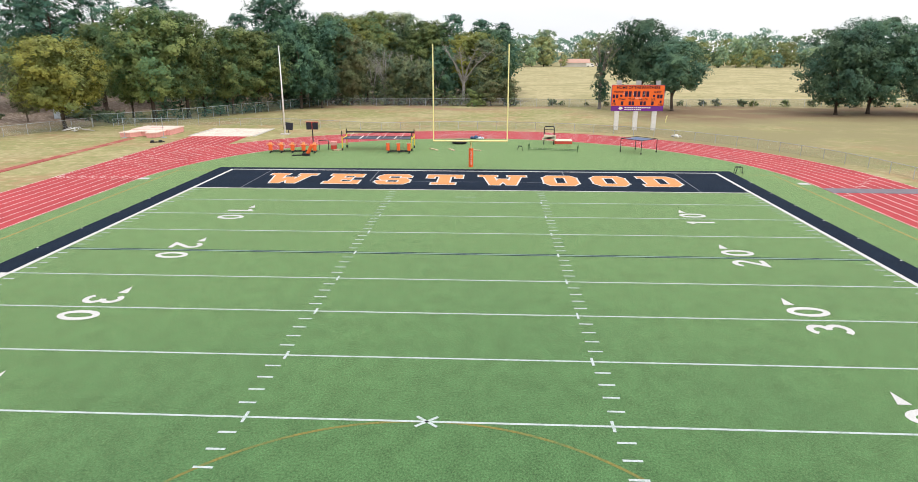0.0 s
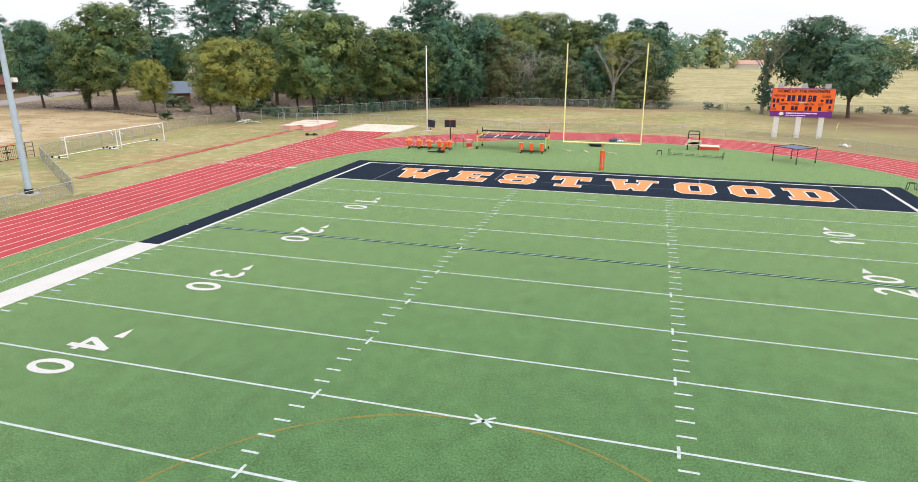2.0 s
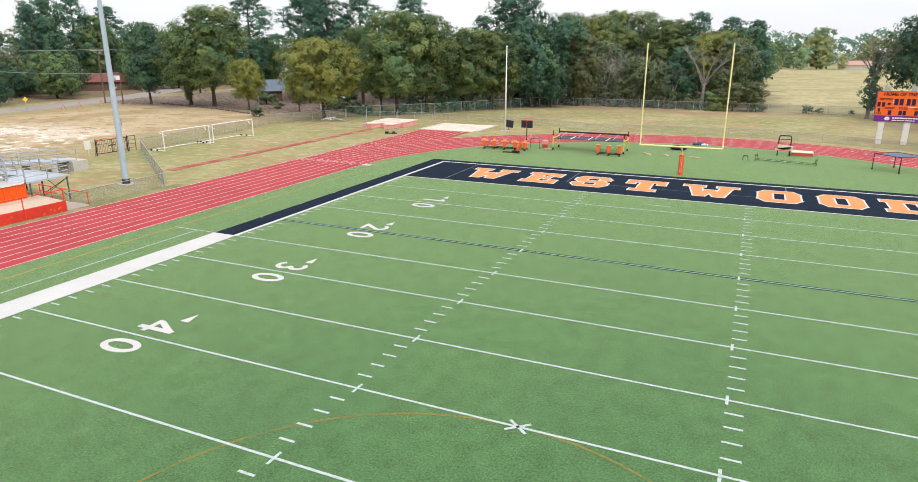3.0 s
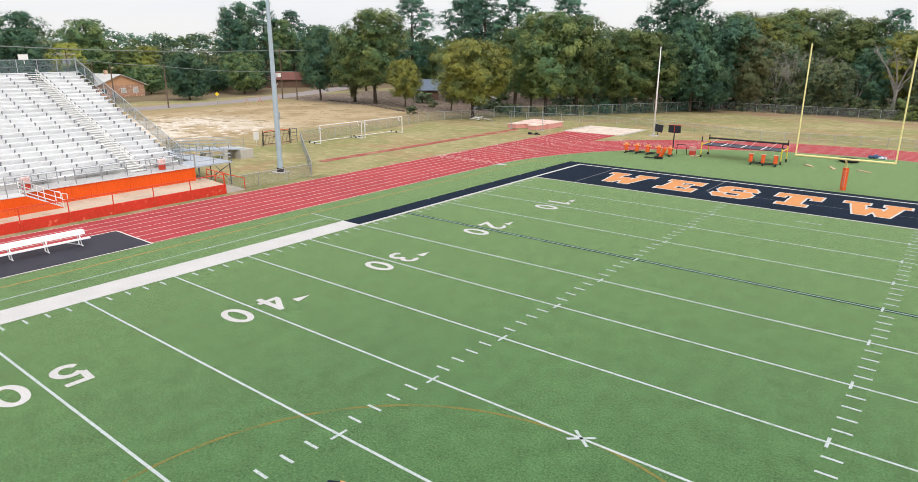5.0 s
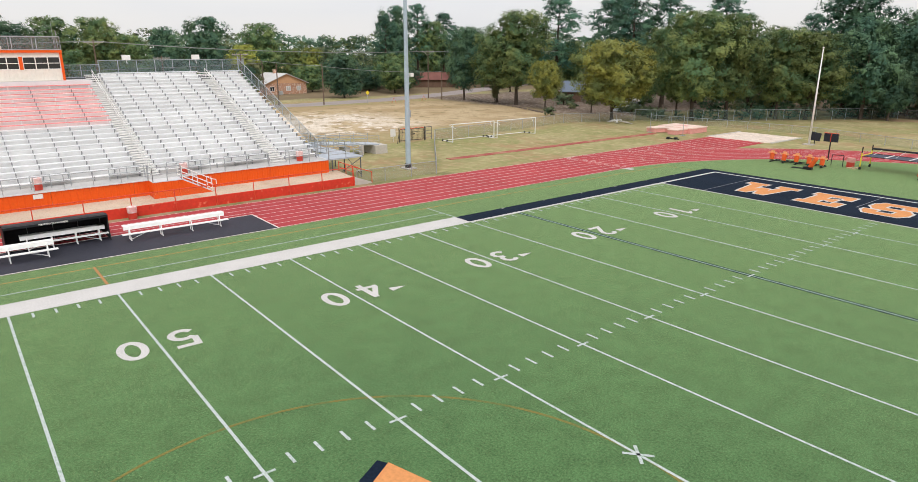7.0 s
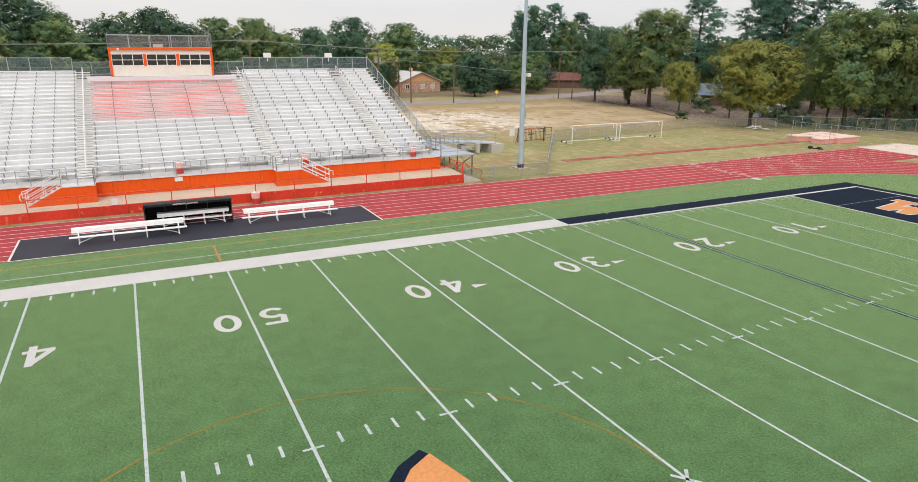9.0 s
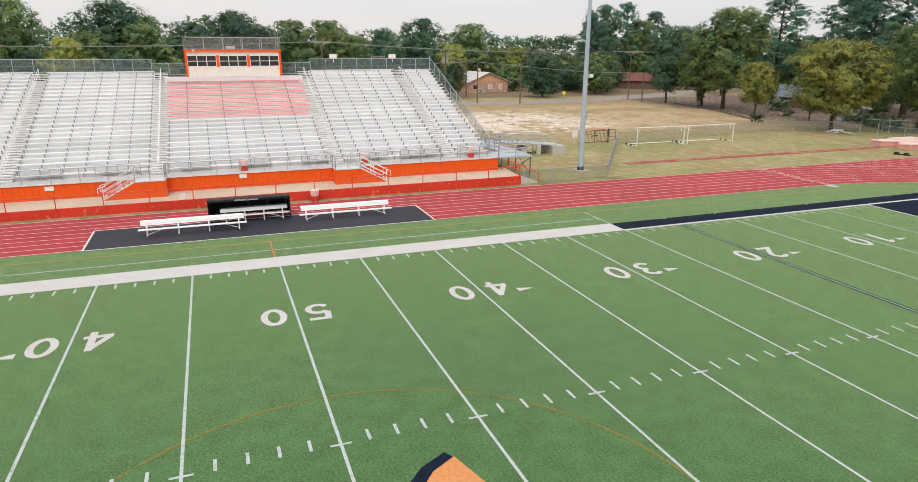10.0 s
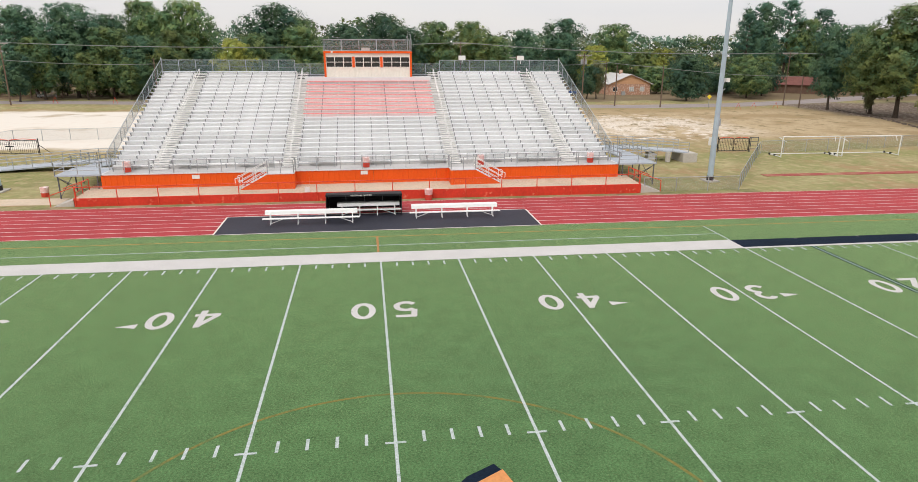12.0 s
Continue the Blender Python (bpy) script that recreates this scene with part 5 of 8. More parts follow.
def proto(key):
    """One finished tree of each kind, first built where it first stands, then copied."""
    kind, v = key
    makers = {
        "olive": lambda: broad_tree("olive", "olive green broadleaf tree turning yellow", 16, 6.0, 11 + v, 44, 20, 24, 0.27, 0.22, 0.16, (0.26, 0.42), 40),
        "green": lambda: broad_tree("green", "green broadleaf tree with a full crown", 17, 6.2, 31 + v, 42, 18, 16, 0.35, 0.22, 0.12, (0.26, 0.42), 40),
        "dark": lambda: broad_tree("dark", "dark green broadleaf tree with a dense crown", 17, 6.4, 51 + v, 42, 18, 16, 0.35, 0.22, 0.12, (0.26, 0.42), 40),
        "hazy": lambda: broad_tree("hazy", "broadleaf tree in the wood, dull grey green with painted haze", 17, 6.0, 61 + v, 44, 18, 20, 0.29, 0.22, 0.12, (0.26, 0.42), 40),
        "yellow": lambda: broad_tree("yellow", "yellowing broadleaf tree with a rounded crown", 13.5, 6.4, 71 + v, 54, 20, 22, 0.25, 0.18, 0.18, (0.22, 0.36), 40),
        "low_green": lambda: broad_tree("hazy", "lower tree in the wood, grey green with painted haze", 17, 6.6, 231 + v, 22, 10, 9, 0.55, 0.2, 0.0, (0.26, 0.44), 12),
        "low_dark": lambda: broad_tree("dark", "lower dark green tree in the wood", 17, 6.6, 241 + v, 22, 10, 9, 0.55, 0.2, 0.0, (0.26, 0.44), 12),
        "low_olive": lambda: broad_tree("olive", "lower olive green tree in the wood", 16, 6.4, 251 + v, 22, 10, 9, 0.55, 0.2, 0.0, (0.26, 0.44), 12),
        "dense_dark": lambda: broad_tree("dark", "dense dark green tree with foliage down to the ground", 11, 6.2, 261 + v, 48, 16, 16, 0.30, 0.12, 0.0, (0.24, 0.38), 40),
        "dense_olive": lambda: broad_tree("green", "dense green tree with low foliage across the road", 11, 6.0, 271 + v, 48, 16, 16, 0.30, 0.12, 0.04, (0.24, 0.38), 40),
        "lime": lambda: broad_tree("lime", "bright yellow green tree among darker ones", 13, 5.2, 281 + v, 40, 16, 16, 0.30, 0.16, 0.08, (0.22, 0.36), 40),
        "rust": lambda: broad_tree("rust", "dull olive brown broadleaf tree", 14, 5.0, 91 + v, 40, 18, 18, 0.26, 0.22, 0.12, (0.26, 0.42), 40),
        "pine": lambda: pine_tree("tall dark bluish green pine tree", 22, 6.0, 111 + v, 48, 16, 20, 0.30),
        "cedar": lambda: pine_tree("very tall dense dark green conifer", 22, 7.4, 121 + v, 72, 20, 22, 0.28, 0.08, 40),
        "far": lambda: broad_tree("far", "far tree at the meadow's edge, haze in its leaf colour", 15, 7.0, 131 + v, 28, 12, 12, 0.70, 0.2, 0.02, (0.26, 0.44), 24),
        "far_yellow": lambda: broad_tree("far_yellow", "yellowing tree at the meadow's edge, haze in its leaf colour", 15, 7.0, 141 + v, 28, 12, 12, 0.70, 0.2, 0.02, (0.26, 0.44), 24),
        "oak": lambda: broad_tree("oak", "large spreading dark green oak tree", 18, 8.2, 151 + v, 56, 20, 20, 0.32, 0.26, 0.26, (0.21, 0.36), 40),
        "spreading_oak": lambda: broad_tree("oak", "broad dark green tree with low spreading limbs", 17, 8.6, 161 + v, 64, 20, 18, 0.33, 0.12, 0.09, (0.20, 0.34), 40),
        "bare": lambda: bare_tree("bare pale dead tree with forked limbs", 15, 171 + v, BARK_PALE, 5.2, 18, 0.020),
        "grey": lambda: bare_tree("leafless grey tree in the woods", 14, 181 + v, BARK_PALE, 4.0, 22, 0.012),
        "bush": lambda: bush("hazy", "low grey green bush by the fence", 2.2, 1.6, 191 + v),
        "scrub": lambda: bush("olive", "dry olive scrub bush by the fence", 2.6, 2.2, 201 + v),
    }
    return makers[kind]()


def tree(kind, x, y, height=None, v=0, wide=1.0, turn=None):
    """Plants a tree; height scales it."""
    rgt = random.Random(int(x * 131 + y * 17))
    size = {"olive": 16, "green": 17, "dark": 17, "yellow": 13.5, "hazy": 17, "rust": 14, "dense_dark": 11, "dense_olive": 11, "lime": 13, "low_green": 17, "low_dark": 17, "low_olive": 16, "pine": 22, "cedar": 22, "far": 15, "far_yellow": 15, "oak": 18, "spreading_oak": 17, "bare": 15, "grey": 14, "bush": 2.2, "scrub": 2.6}[kind]
    k = (height or size) / size
    m = pose(x, y, -0.03, 0, 0, rgt.uniform(0, 360) if turn is None else turn) @ Matrix.Diagonal((k * wide, k * wide, k, 1))
    if (kind, v) not in PROTO:
        PROTO[kind, v] = proto((kind, v))
        ob = PROTO[kind, v]
        ob.matrix_world = m
        return ob
    ob = copy_thing(PROTO[kind, v], Matrix())
    ob.matrix_basis = m
    return ob


rng = random.Random(9)

# single trees: kind, place and height
PLANTED = [
    ("olive", -54.9, 98.9, 18.4), ("olive", -51.7, 104.8, 18.0), ("olive", -46.8, 113.0, 15.8), ("olive", -43.1, 116.6, 15.1), ("pine", -56.4, 144.7, 19.4),
    ("cedar", -43.0, 131.5, 24.0), ("dark", -37.1, 124.8, 17.5), ("dark", -35.2, 133.6, 18.6), ("rust", -28.5, 134.4, 14.9), ("olive", -36.2, 150.9, 20.1), ("yellow", -30.0, 152.0, 18.8),
    ("olive", -26.5, 155.9, 20.6), ("hazy", -19.3, 157.0, 20.3), ("grey", -21.8, 138.5, 14.4), ("grey", -15.9, 139.3, 12.7), ("hazy", -26.6, 142.7, 13.8),
    ("olive", -12.5, 149.7, 18.2), ("pine", -7.0, 150.1, 19.4), ("yellow", -2.6, 143.3, 15.4), ("bare", -4.2, 137.0, 17.2), ("dark", 2.2, 148.4, 16.4), ("pine", 4.6, 152.0, 17.6), ("pine", -0.5, 153.0, 18.4),
    ("hazy", 0.5, 140.4, 14.1), ("dark", -8.4, 140.0, 12.4), ("hazy", -18.2, 135.0, 10.4), ("rust", -29.3, 133.0, 9.0), ("dark", -33.1, 125.9, 11.0),
    ("hazy", -13.1, 134.6, 9.7), ("dark", -161.5, -78.9, 21.1), ("dark", -162.0, -70.0, 22.0), ("green", -154.7, -74.4, 14.2), ("green", -158.1, -60.3, 16.5),
    ("dark", -158.5, -52.9, 14.8), ("green", -166.3, -43.3, 23.3), ("olive", -158.5, -45.5, 15.9), ("lime", -151.6, -30.8, 14.2), ("dark", -178.6, -26.0, 23.5),
    ("green", -163.2, -28.0, 15.7), ("green", -169.6, -16.8, 17.4), ("green", -166.1, -9.6, 13.9), ("dark", -168.3, -5.0, 18.3), ("dark", -180.3, 2.9, 21.5),
    ("dark", -174.9, 12.3, 18.0), ("green", -174.3, 19.5, 19.5), ("olive", -178.0, 29.0, 19.7), ("green", -176.6, 37.2, 15.7), ("dark", -187.2, 49.1, 18.0),
    ("dark", -194.2, 61.4, 21.5), ("lime", -184.0, 68.0, 13.5), ("lime", -189.0, 92.0, 13.0), ("dark", -150.9, 55.6, 8.4), ("green", -193.7, 78.4, 20.3), ("olive", -191.9, 88.0, 12.6),
    ("olive", -154.3, -64.9, 10.7), ("dark", -149.0, -77.3, 10.6), ("dark", -160.1, -38.9, 11.5), ("green", -153.5, -55.2, 9.5), ("dark", -163.1, -21.2, 10.9),
]
for kind, x, y, h in PLANTED:
    tree(kind, x, y, h, rng.randint(0, 1), 1.15 if kind == "cedar" else rng.uniform(0.9, 1.15))
# trees of the yard by the road: kind, place, height, width, variant
YARD = [
    ("dark", -118.0, 98.5, 17.5, 0.80, 0), ("olive", -100.0, 99.2, 20.5, 1.12, 0), ("olive", -107.5, 100.0, 16.5, 1.0, 1), ("yellow", -87.4, 95.6, 10.0, 0.85, 1), ("rust", -106.0, 98.0, 7.0, 0.5, 0),
    ("yellow", -62.8, 86.8, 13.6, 1.18, 0), ("rust", -75.8, 96.8, 10.0, 0.8, 1), ("pine", -106.1, 118.8, 24.5, 1.2, 0), ("pine", -87.6, 124.5, 25.0, 1.15, 1),
    ("pine", -79.5, 126.0, 24.0, 1.15, 0), ("pine", -95.4, 131.0, 24.0, 1.2, 1), ("pine", -70.0, 133.0, 23.5, 1.2, 0), ("pine", -103.0, 135.0, 24.5, 1.2, 0), ("olive", -74.5, 118.0, 16.8, 0.95, 1),
    ("olive", -62.0, 105.0, 13.5, 0.8, 0), ("green", -108.0, 127.0, 14.0, 0.9, 0), ("green", -86.0, 114.0, 11.0, 1.0, 1), ("green", -72.0, 108.0, 9.0, 1.0, 0),
    ("dense_dark", -143.5, 79.0, 11.0, 1.0, 0), ("dense_olive", -152.5, 100.5, 11.2, 1.10, 0), ("dense_dark", -160.5, 110.0, 9.5, 1.0, 1), ("dense_dark", -163.0, 91.0, 6.0, 1.3, 1), ("dense_dark", -166.0, 100.0, 7.5, 1.3, 0), ("dense_olive", -172.0, 84.0, 8.0, 1.2, 1), ("dense_dark", -172.0, 115.0, 7.0, 1.4, 1), ("dense_dark", -160.0, 146.0, 9.0, 1.3, 0),
    ("dark", -190.0, 125.5, 27.0, 0.76, 0), ("green", -187.0, 139.0, 22.0, 0.85, 1), ("pine", -189.0, 146.5, 25.0, 1.0, 0), ("pine", -190.0, 135.5, 27.5, 0.95, 1), ("green", -165.0, 134.0, 16.0, 0.75, 0), ("pine", -184.0, 118.0, 23.0, 0.8, 1), ("dark", -176.0, 150.0, 20.0, 0.8, 1),
    ("rust", -152.0, 58.5, 9.5, 0.85, 0), ("dark", -136.0, 131.0, 13.0, 1.0, 1), ("green", -176.0, 95.0, 11.0, 1.0, 0),
]
for kind, x, y, h, w, v in YARD:
    tree(kind, x, y, h, v, w)
tree("grey", -88.0, 99.3, 9.0, 1, 0.8)
tree("grey", -191.0, 142.0, 27.5, 0, 0.6)
tree("bush", -76.4, 85.8, 2.0, 0)
tree("bush", -84.5, 100.5, 2.4, 1)
tree("bush", -93.0, 107.5, 3.4, 0, 1.2)

tree("oak", 32.6, 128.0, 17.6, 0, 0.92, 40)
tree("oak", 38.0, 123.0, 13.4, 1, 1.18, 200)
ivy_tree(24.3, 126.6, 17.2, 41)
tree("spreading_oak", 66.6, 116.6, 15.4, 1, 1.0, 90)
tree("spreading_oak", 73.5, 118.5, 17.4, 0, 1.0, 10)
tree("spreading_oak", 84.0, 119.0, 18.0, 1, 1.05, 150)
for x, y, h in ((-24.2, 137.0, 12.5), (-21.5, 138.4, 14.5), (-19.4, 136.0, 9.0), (-17.0, 138.2, 13.8), (-14.6, 137.0, 11.0), (-10.2, 138.0, 10.0)):
    tree("grey", x, y, h, int(-x) % 2, 0.8 + 0.06 * (int(-x) % 7))
for i in range(9):
    tree("low_green" if i % 3 else "low_olive", -27 + i * 2.9, 134.2 + (i % 2), 2.6 + 0.5 * (i * 7 % 4), i % 2, 1.5)
tree("rust", 2.0, 133.0, 5.4, 0, 1.5)
tree("rust", 5.6, 133.6, 5.8, 1, 1.35)
tree("scrub", -1.2, 132.9, 4.0, 0)

# lower trees that close the wood behind the fence
fence_line = [(-60, 108), (-50, 116), (-42, 134), (-30, 140), (-12, 141), (7, 144)]
for shift, kinds, hs, gap in ((2, ("low_olive", "low_green", "low_dark", "low_dark"), (9, 12), 8.0), (16, ("low_green", "low_dark", "low_dark"), (13, 16), 8.0), (34, ("low_green", "low_dark"), (15, 18), 10.0)):
    for (xa, ya), (xb, yb) in zip(fence_line, fence_line[1:]):
        seg = math.hypot(xb - xa, yb - ya)
        cnt = max(1, int(seg / gap))
        nx, ny = -(yb - ya) / seg, (xb - xa) / seg
        for i in range(cnt):
            t = (i + rng.uniform(0.1, 0.9)) / cnt
            if shift == 2 and -27 < xa + (xb - xa) * t < -4:
                continue
            x, y = xa + (xb - xa) * t + nx * (shift + rng.uniform(-2, 2)), ya + (yb - ya) * t + ny * (shift + rng.uniform(-2, 2))
            tree(rng.choice(kinds), x, y, rng.uniform(*hs) * (0.85 if x > -10 else 1.0), rng.randint(0, 1), 1.1)

# undergrowth inside the wood
for (xa, ya), (xb, yb) in zip(fence_line, fence_line[1:]):
    seg = math.hypot(xb - xa, yb - ya)
    for i in range(int(seg / 4.5)):
        t, off = (i + rng.random()) * 4.5 / seg, rng.uniform(5, 9)
        tree(rng.choice(("low_dark", "low_dark", "low_green")), xa + (xb - xa) * t - (yb - ya) / seg * off, ya + (yb - ya) * t + (xb - xa) / seg * off, rng.uniform(4, 7), rng.randint(0, 1), 1.4)

for (xa, ya), (xb, yb) in zip(((-56, 96.5), (-47.5, 106), (-38.5, 122)), ((-47.5, 106), (-38.5, 122), (-32.5, 134))):
    for i in range(6):
        t = (i + rng.random()) / 6
        tree(rng.choice(("low_dark", "low_dark", "low_green")), xa + (xb - xa) * t - rng.uniform(1.5, 3), ya + (yb - ya) * t + rng.uniform(1, 2), rng.uniform(1.6, 3.4), rng.randint(0, 1), 1.5)
# woods behind the houses and the yard
back_line = [(-212, 40), (-208, 100), (-200, 165), (-150, 172), (-105, 158), (-60, 156)]
for off, hs in ((-7, (4.5, 7.5)), (0, (12, 16)), (14, (15, 19))):
    for (xa, ya), (xb, yb) in zip(back_line, back_line[1:]):
        seg = math.hypot(xb - xa, yb - ya)
        gap = 6.0 if off < 0 else 9.0
        for i in range(int(seg / gap)):
            t = (i + rng.random()) * gap / seg
            tree(rng.choice(("low_dark", "low_green", "low_green", "low_olive")), xa + (xb - xa) * t - (yb - ya) / seg * off, ya + (yb - ya) * t + (xb - xa) / seg * off + rng.uniform(-2, 2), rng.uniform(*hs), rng.randint(0, 1), 1.15)

# bushes along the far fence
for i in range(30):
    x = -46 + i * 4.6 + rng.uniform(-2, 2)
    tree(rng.choice(("bush", "scrub")), x, 133.5 + rng.uniform(-0.8, 1.2), rng.uniform(1.2, 2.8) if x < 8 else rng.uniform(0.8, 1.9), rng.randint(0, 1))

# lower trees across the road to the west
for x0, hs, kinds in ((-180, (9, 13), ("low_green", "low_olive", "low_dark")), (-214, (18, 23), ("low_dark", "low_green", "low_olive"))):
    y = -190.0
    while y < 250:
        y += rng.uniform(8.5, 12.0)
        if x0 > -200 and (56 < y < 96 or 106 < y < 146):
            continue
        tree(rng.choice(kinds), x0 + rng.uniform(-4, 4), y, rng.uniform(*hs) * (1.0 if y < 15 else 0.85), rng.randint(0, 1), 1.15)
for x, y, h in ((-180, -58, 24), (-170, -64, 20), (-172, -52, 21), (-176, -18, 20)):
    tree(rng.choice(("dark", "green")), x, y, h, rng.randint(0, 1), 0.9)
for i in range(27):
    tree(rng.choice(("low_green", "low_dark", "low_olive")), -171.5 + rng.uniform(-2.5, 2.5), -165 + i * 7.6 + rng.uniform(-2, 2), rng.uniform(4.5, 7.5), rng.randint(0, 1), 1.4)
for i in range(40):
    tree("scrub", -166.5 + rng.uniform(-3, 3), -180 + i * 5.2, rng.uniform(2.5, 5), rng.randint(0, 1))
for i in range(12):
    tree("bush", -60 - i * 1.1 + rng.uniform(-1, 1), 96 + i * 0.6 + rng.uniform(-1, 2), rng.uniform(1.2, 2.6), rng.randint(0, 1))

# trees down the near side of the meadow
for i in range(14):
    y = 158 + i * 17.0
    tree(rng.choice(("low_green", "low_olive", "low_dark")), 1 + (y - 150) * 0.055 + rng.uniform(-6, 1), y, rng.uniform(11, 16), rng.randint(0, 1), 1.05)

# single trees at the meadow's far edge, with haze mixed into their leaf colour
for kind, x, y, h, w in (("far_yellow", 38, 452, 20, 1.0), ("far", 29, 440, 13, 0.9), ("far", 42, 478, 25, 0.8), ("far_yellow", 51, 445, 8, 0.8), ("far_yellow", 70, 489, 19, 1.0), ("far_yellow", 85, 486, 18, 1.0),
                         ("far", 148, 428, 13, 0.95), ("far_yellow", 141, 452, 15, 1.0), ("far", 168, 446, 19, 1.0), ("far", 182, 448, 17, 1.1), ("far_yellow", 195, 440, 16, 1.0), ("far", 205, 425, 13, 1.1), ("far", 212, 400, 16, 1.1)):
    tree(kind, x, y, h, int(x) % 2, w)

# distant treeline round the meadow, too far to tell the trees apart; its haze is leaf colour
mass = {"far": ([], []), "far_blue": ([], []), "far_yellow": ([], [])}
trunks = Solid()
for row, (dist, hs, step) in enumerate(((455, (8, 14), 1.5), (500, (15, 21), 1.25), (570, (20, 27), 1.15))):
    a = 18.0
    while a < 205:
        a += step * rng.uniform(0.7, 1.3)
        d = (dist + rng.uniform(-15, 15)) * (1.0 if a > 68 else 0.9 + 0.1 * a / 68)
        x, y = 10 + d * math.cos(radians(a)), d * math.sin(radians(a))
        if row < 1 and 42 < x < 125 and y > 0 or row == 1 and 48 < x < 84 and y > 0:
            continue
        if a > 108 and row < 2:
            continue
        h = rng.uniform(*hs)
        cs, rs = mass[rng.choice(("far", "far", "far_blue", "far_yellow") if row < 2 else ("far_blue", "far_blue", "far"))]
        trunks.bar((x, y, -0.1), (x, y, h * 0.4), 0.25, 0.15, 5)
        for i in range(13):
            zz = (i + rng.random()) / 13
            r = h * 0.46 * math.sqrt(max(0.05, 1 - abs(1.6 * zz - 0.6) ** 2.4)) * rng.uniform(0.4, 0.95)
            cr = h * rng.uniform(0.16, 0.24)
            cs.append((x + r * math.cos(i * 2.4), y + r * math.sin(i * 2.4), min(h - cr * 0.8, 0.4 + zz * h * 0.95))), rs.append(cr)
e = thing("far_woods", "distant treeline round the pale meadow, haze in its leaf colour", "woods", kind="stuff")
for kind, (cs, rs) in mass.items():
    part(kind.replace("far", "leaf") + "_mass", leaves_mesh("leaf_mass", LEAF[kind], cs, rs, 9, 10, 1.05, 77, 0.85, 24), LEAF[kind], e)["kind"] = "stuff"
part("trunk_mass", trunks, BARK, e)["kind"] = "stuff"


# ---- light poles ----
def light_pole(x, y):
    e = thing("light_pole", "tall galvanised steel floodlight pole on a concrete pad", "light pole", pose(x, y, 0), "light poles")
    part("base_pad", Solid().box(-0.75, 0.75, -0.6, 0.6, -0.1, 0.08), CONCRETE_PALE, e)
    part("collar", Solid().bar((0, 0, 0.05), (0, 0, 0.5), 0.34, 0.33, 16), BLACK_METAL, e, "black base collar")
    smooth(part("shaft", Solid().bar((0, 0, 0.05), (0, 0, 10), 0.28, 0.215, 20, False).bar((0, 0, 10), (0, 0, 26), 0.215, 0.10, 20, False), POLE_BLUE, e))
    lamp = part("lamp_arm", Solid().bar((0, 0, 8.9), (0.1, 0.4, 9.3), 0.04, n=6).bar((0, 0.2, 8.4), (0, 0.45, 8.6), 0.05, n=6), STEEL, e)
    part("lamp_head", Solid().box(-0.22, 0.22, 0.35, 0.72, 9.2, 9.55), WHITE_PLASTIC, lamp, "small white floodlight head")
    part("control_box", Solid().box(-0.15, 0.15, 0.2, 0.35, 5.2, 5.9), STEEL, e)


light_pole(-45.4, 31.9)
light_pole(-47.6, -31.9)


# ---- soccer goals ----
def soccer_goal(y0, y1):
    e = thing("soccer_goal", "white tubular soccer goal frame on the grass", "soccer goal", pose(-57.9, y0, 0), "soccer goals")
    w = y1 - y0
    part("crossbar", Solid().bar((0, 0, 2.38), (0, w, 2.38), 0.06, n=8), WHITE_METAL, e)
    for y in (0, w):
        part("post", Solid().bar((0, y, 0), (0, y, 2.38), 0.06, n=8), WHITE_METAL, e)
        part("side_bar", Solid().bar((0, y, 0.06), (-2.2, y, 0.06), 0.05, n=8), WHITE_METAL, e)
        part("top_stay", Solid().bar((0, y, 2.38), (-0.8, y, 2.25), 0.04, n=6).bar((-0.8, y, 2.25), (0, y + (0.5 if y == 0 else -0.5), 1.8), 0.03, n=6), WHITE_METAL, e)
        for wx in (-2.2, -1.2):
            part("wheel", Solid().bar((wx, y - 0.06, 0.1), (wx, y + 0.06, 0.1), 0.13, n=10), BLACK_METAL, e, "black transport wheel")
    part("ground_bar", Solid().bar((-2.2, 0, 0.06), (-2.2, w, 0.06), 0.05, n=8), WHITE_METAL, e)


soccer_goal(47.6, 54.9)
soccer_goal(55.5, 63.0)


# ---- fences ----
def chain_fence(name, label, pts, h, material, spacing=3.0, post=STEEL):
    e = thing(name, label, "fence")
    pts = [Vector(p) for p in pts]
    top, mesh = Solid(), Solid()
    for a, b in zip(pts, pts[1:]):
        n = max(1, round((b - a).length / spacing))
        top.bar(a + Vector((0, 0, h)), b + Vector((0, 0, h)), 0.028, n=6)
        for i in range(n):
            p = a.lerp(b, i / n)
            part("post", Solid().bar(p - Vector((0, 0, 0.05)), p + Vector((0, 0, h)), 0.035, n=6), post, e)
    part("post", Solid().bar(pts[-1] - Vector((0, 0, 0.05)), pts[-1] + Vector((0, 0, h)), 0.04, n=6), post, e)
    part("top_rail", top, post, e)
    part("mesh", link_sheet(mesh, pts, 0.03, h), material, e)


